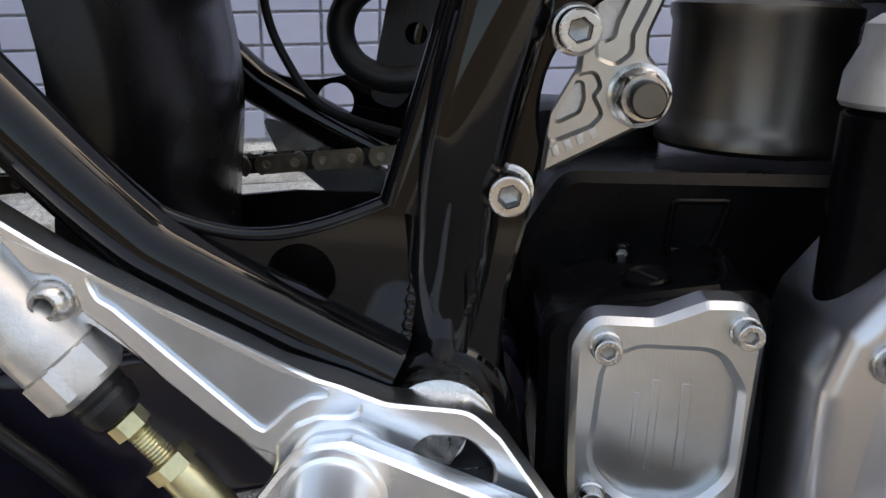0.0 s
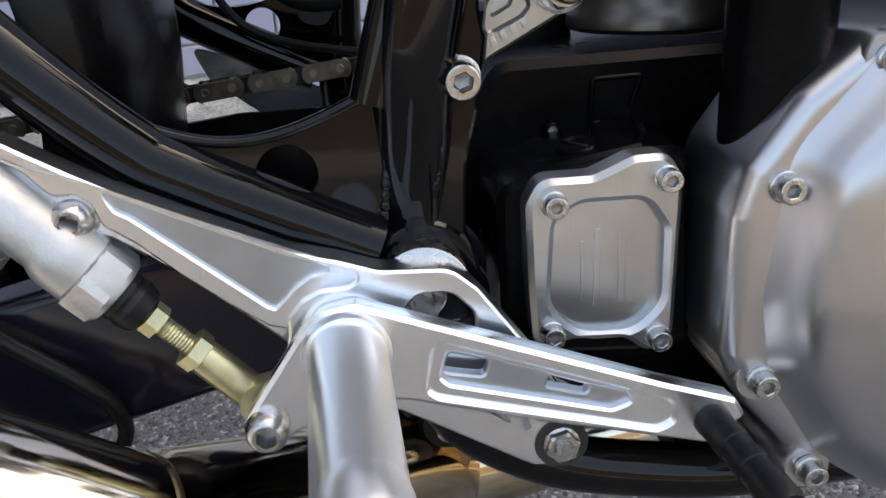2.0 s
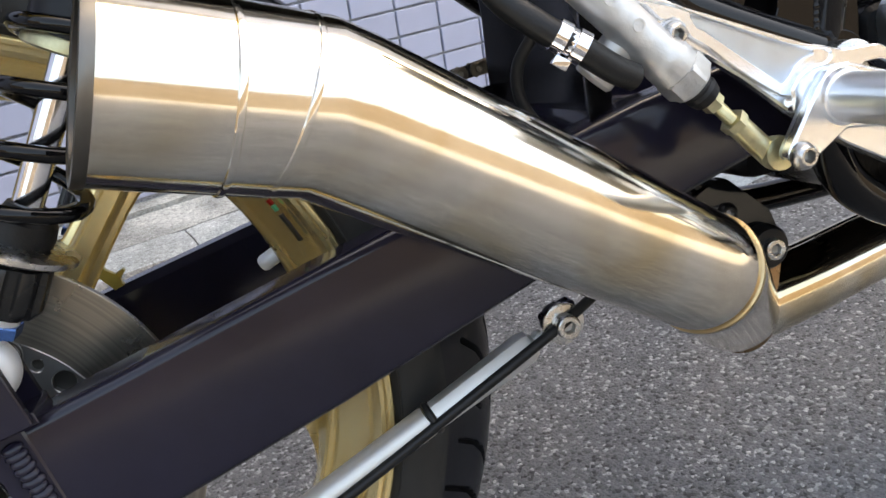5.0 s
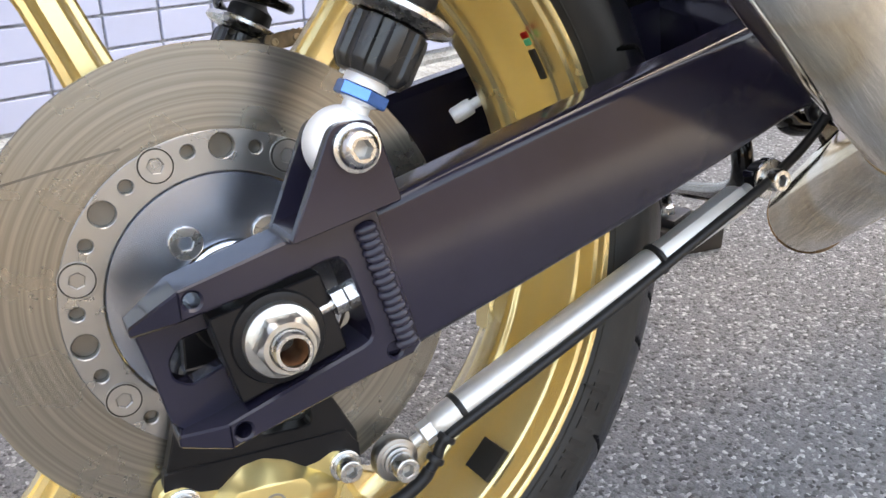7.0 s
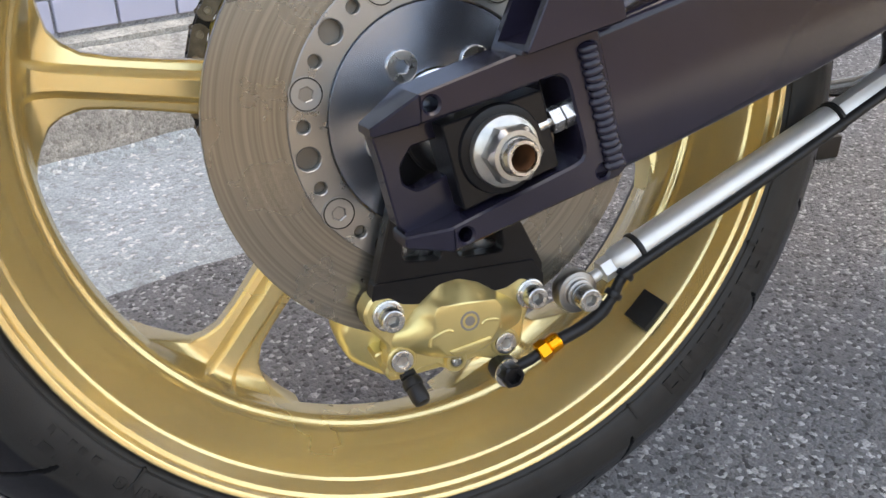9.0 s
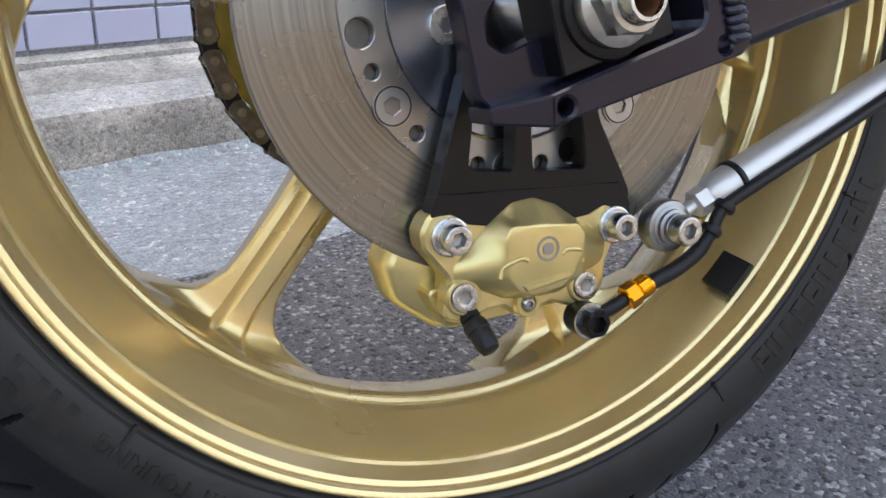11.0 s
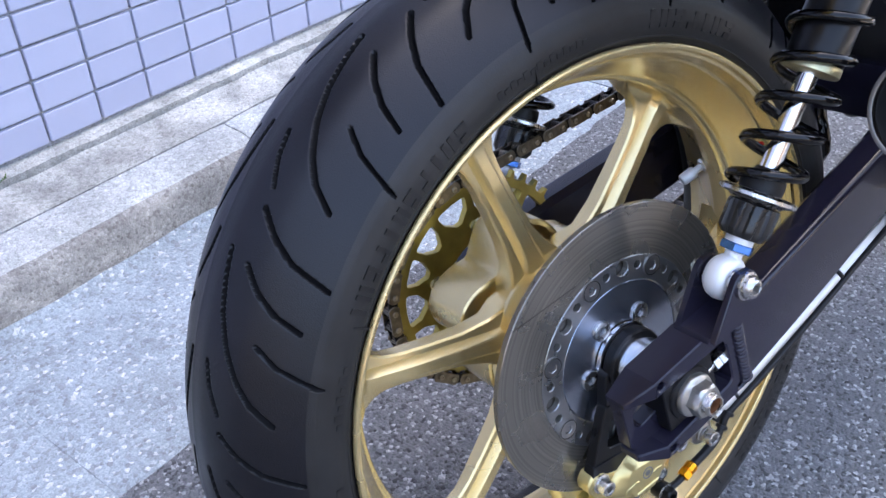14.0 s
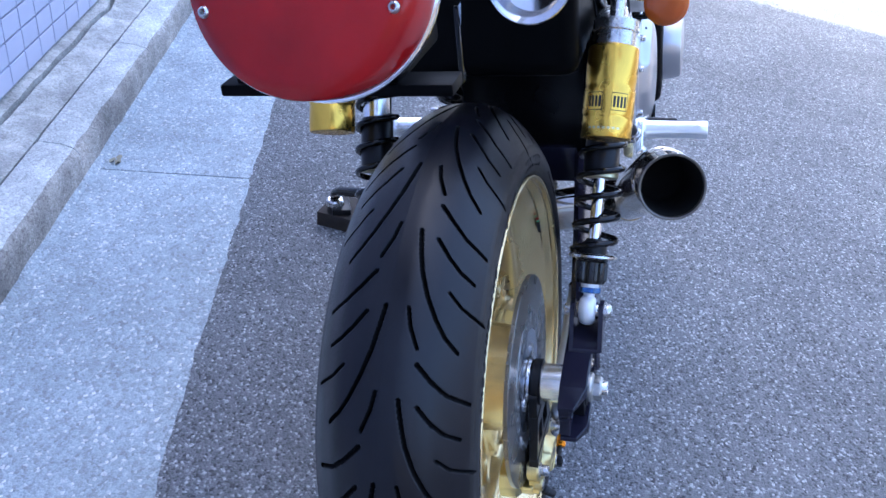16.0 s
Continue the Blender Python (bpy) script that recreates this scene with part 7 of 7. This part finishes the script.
part("clutch_dome", dome, CLUTCH, eng, "raised smooth face of the clutch cover", 60)
for p, t in (((0.6320, 0.1490), 5), ((0.6300, 0.0745), 20), ((0.6530, 0.0330), 41), ((0.6970, 0.0225), 9), ((0.7190, 0.0255), 30), ((0.665, 0.190), 12)):
    bolt(eng, (p[0], -0.1415, p[1]), OUT, "socket", 0.0049, 0.0056, STEEL, turn=t, washer=0.0058)
    part("bolt_boss", lathe([(0.0098, 0.090), (0.0098, 0.1395), (0.0088, 0.1412), (0.002, 0.1412)], 28, axis_to((p[0], 0, p[1]), OUT)), CLUTCH, eng)
part("sight_glass_rim", lathe([(0.0160, 0.146), (0.0150, 0.1630), (0.0138, 0.1664), (0.0112, 0.1662), (0.0106, 0.1640)], 40, axis_to((0.7010, 0, 0.0475), OUT), cap1=False), BLACKPL, eng, angle=30)
part("sight_glass", lathe([(0.0108, 0.1600), (0.0106, 0.1642), (0.0070, 0.1646), (0.0064, 0.1634), (0.002, 0.1632)], 36, axis_to((0.7010, 0, 0.0475), OUT)), RUBBER, eng, "dark oil sight glass")
for i in range(5):
    part("sump_fin", box((0.735, -0.112, 0.006 - i * 0.0062), (0.86, -0.02, 0.0094 - i * 0.0062), 0.001), STEEL, eng, "bright ribbed sump")
part("sump", box((0.62, -0.085, -0.002), (0.86, 0.085, 0.022), 0.008), CASE, eng)
can_m = Matrix.Translation((0.6300, 0.0, 0.1885))
part("breather_can", lathe([(0.0375, 0.0), (0.0392, 0.002), (0.0392, 0.007), (0.0375, 0.0095), (0.0362, 0.014), (0.0362, 0.050), (0.0375, 0.053), (0.0375, 0.057), (0.034, 0.059), (0.030, 0.0560), (0.010, 0.0550)], 72, can_m), BRONZE, eng, "dark tin breather can", 35)
part("can_nut", lathe([(0.0120, 0.0550), (0.0125, 0.0600), (0.0095, 0.061, "hex"), (0.0095, 0.070, "hex"), (0.0130, 0.071), (0.0130, 0.085), (0.0090, 0.086)], 40, can_m), BRONZE, eng, angle=30)
part("far_case", box((0.535, 0.02, 0.03), (0.60, 0.085, 0.20), 0.012), CASE, eng)
part("cylinder_block", box((0.70, -0.13, 0.19), (0.86, 0.13, 0.36), 0.01), CASE, eng)
for i in range(9):
    part("cooling_fin", box((0.69, -0.150, 0.196 + i * 0.018), (0.87, 0.15, 0.200 + i * 0.018), 0.001, seg=1), CASE, eng)
part("end_cover", lathe([(0.040, 0.178), (0.046, 0.182), (0.046, 0.205), (0.042, 0.222), (0.030, 0.226), (0.004, 0.227)], 48, axis_to((0.955, 0.02, 0.088), OUT) @ Matrix.Diagonal((1.45, 1.45, 1, 1))), CLUTCH, eng, "round grey engine end cover", 30)
part("crank_case", box((0.86, -0.17, 0.00), (1.05, 0.15, 0.19), 0.02, seg=3), CASE, eng)
carb = on_bike("carburettor", lathe([(0.022, -0.04), (0.024, -0.03), (0.024, 0.0), (0.020, 0.004), (0.020, 0.02), (0.026, 0.022), (0.026, 0.030)], 36, axis_to((0.56, -0.145, 0.335), (0.97, 0, -0.15))), CAST, "grey cast carburettor with fittings", 30)
for i in range(3):
    part("fuel_fitting", lathe([(0.006, 0), (0.006, 0.012, "hex"), (0.004, 0.013), (0.004, 0.03)], 24, axis_to((0.50 + i * 0.02, -0.165, 0.33 - i * 0.012), (-0.2, -0.5, 0.6))), CHROME, carb)
part("float_bowl", box((0.53, -0.170, 0.270), (0.58, -0.125, 0.318), 0.006), CAST, carb)
lp = on_bike("left_footpeg", lathe([(0.0150, 0), (0.0150, 0.075), (0.0165, 0.077), (0.0165, 0.085), (0.014, 0.087)], 40, axis_to((0.4795, 0.150, 0.1085), (0.04, 1, -0.03))), ALU, "aluminium footpeg of the far side")
part("shift_plate", plate(rounded([(0.39, 0.176), (0.44, 0.160), (0.50, 0.130), (0.545, 0.09), (0.56, 0.06), (0.49, 0.08), (0.455, 0.112), (0.40, 0.155)], 0.004, 3), 0.134, 0.1455, 0.0016), ALU, lp, "polished shift-side footrest plate")
wire = on_bike("wiring", tube([(0.398, 0.10, 0.270), (0.403, 0.10, 0.233), (0.414, 0.10, 0.208), (0.430, 0.10, 0.188), (0.460, 0.09, 0.178), (0.520, 0.06, 0.172)], 0.0024, 12, 8), RUBBER, "thin black cables behind the frame")
part("far_bracket", plate(rounded([(0.470, 0.262), (0.502, 0.262), (0.498, 0.215), (0.486, 0.205), (0.474, 0.186), (0.458, 0.190), (0.462, 0.215)], 0.008, 4), 0.098, 0.104, 0.001, [circle(0.482, 0.226, 0.006, 18)]), RUBBER, wire)
part("wiring_cover", box((0.372, 0.040, 0.246), (0.480, 0.098, 0.300), 0.006), BLACKPL, wire, "black plastic cover over the wiring")
part("hose_loop", tube([(0.485, 0.10, 0.262), (0.466, 0.10, 0.255), (0.448, 0.10, 0.243), (0.442, 0.10, 0.226), (0.449, 0.10, 0.210), (0.466, 0.10, 0.202), (0.484, 0.10, 0.203)], 0.0075, 18, 6), RUBBER, wire)
tag = on_bike("cable_tag", box((0.612, -0.046, -0.004), (0.637, -0.042, 0.032), 0.001, m=Matrix.Translation((0.6245, 0, 0.014)) @ Matrix.Rotation(radians(22), 4, "Y") @ Matrix.Translation((-0.6245, 0, -0.014))), PLASTIC, "milky plastic tag under the engine")
to_local = SHIFT.inverted() @ bike.matrix_basis.inverted()
FOOT = to_local @ Vector((0.745, 0.438, 0.0430))
part("chain_guard", plate(rounded([(0.352, 0.098), (0.505, 0.100), (0.505, 0.144), (0.420, 0.142), (0.360, 0.134)], 0.006, 4), 0.084, 0.089, 0.001), BLACKPL, swing, "black inner chain guard")
stand = on_bike("side_stand", tube([(0.500, 0.105, 0.020), (0.520, 0.125, -0.060), (*(FOOT + Vector((-0.02, -0.02, 0.05))),), (*FOOT,)], 0.010, 20, 6), FRAME, "black side stand resting on a wooden block")
part("stand_foot", box((-0.030, -0.020, 0.0), (0.030, 0.020, 0.014), 0.004, m=to_local @ pose(0.748, 0.440, 0.0391, 0, 0, 25)), BLACKAL, stand, "black foot plate")
part("foot_cap", lathe([(0.018, 0.0), (0.018, 0.010), (0.015, 0.013), (0.002, 0.013)], 32, to_local @ pose(0.740, 0.450, 0.0531)), STEEL, stand, "bright metal pad")
wood = brushed("weathered_dark_wood", (0.032, 0.024, 0.018), 0.75, (0.10, 1, 1), 0.0, 0.45, 0.5, 260)
blk_bm = box((-0.046, 0.0, 0.0), (0.046, 0.090, 0.0325), 0.0022)
block = new("wooden_block", mesh_of(blk_bm, "wooden_block", wood))
block.matrix_world = pose(0.7560, 0.3885, 0.0065, 0, 0, -5)
tagged(block, "dark weathered wooden block under the side stand", "wooden block")
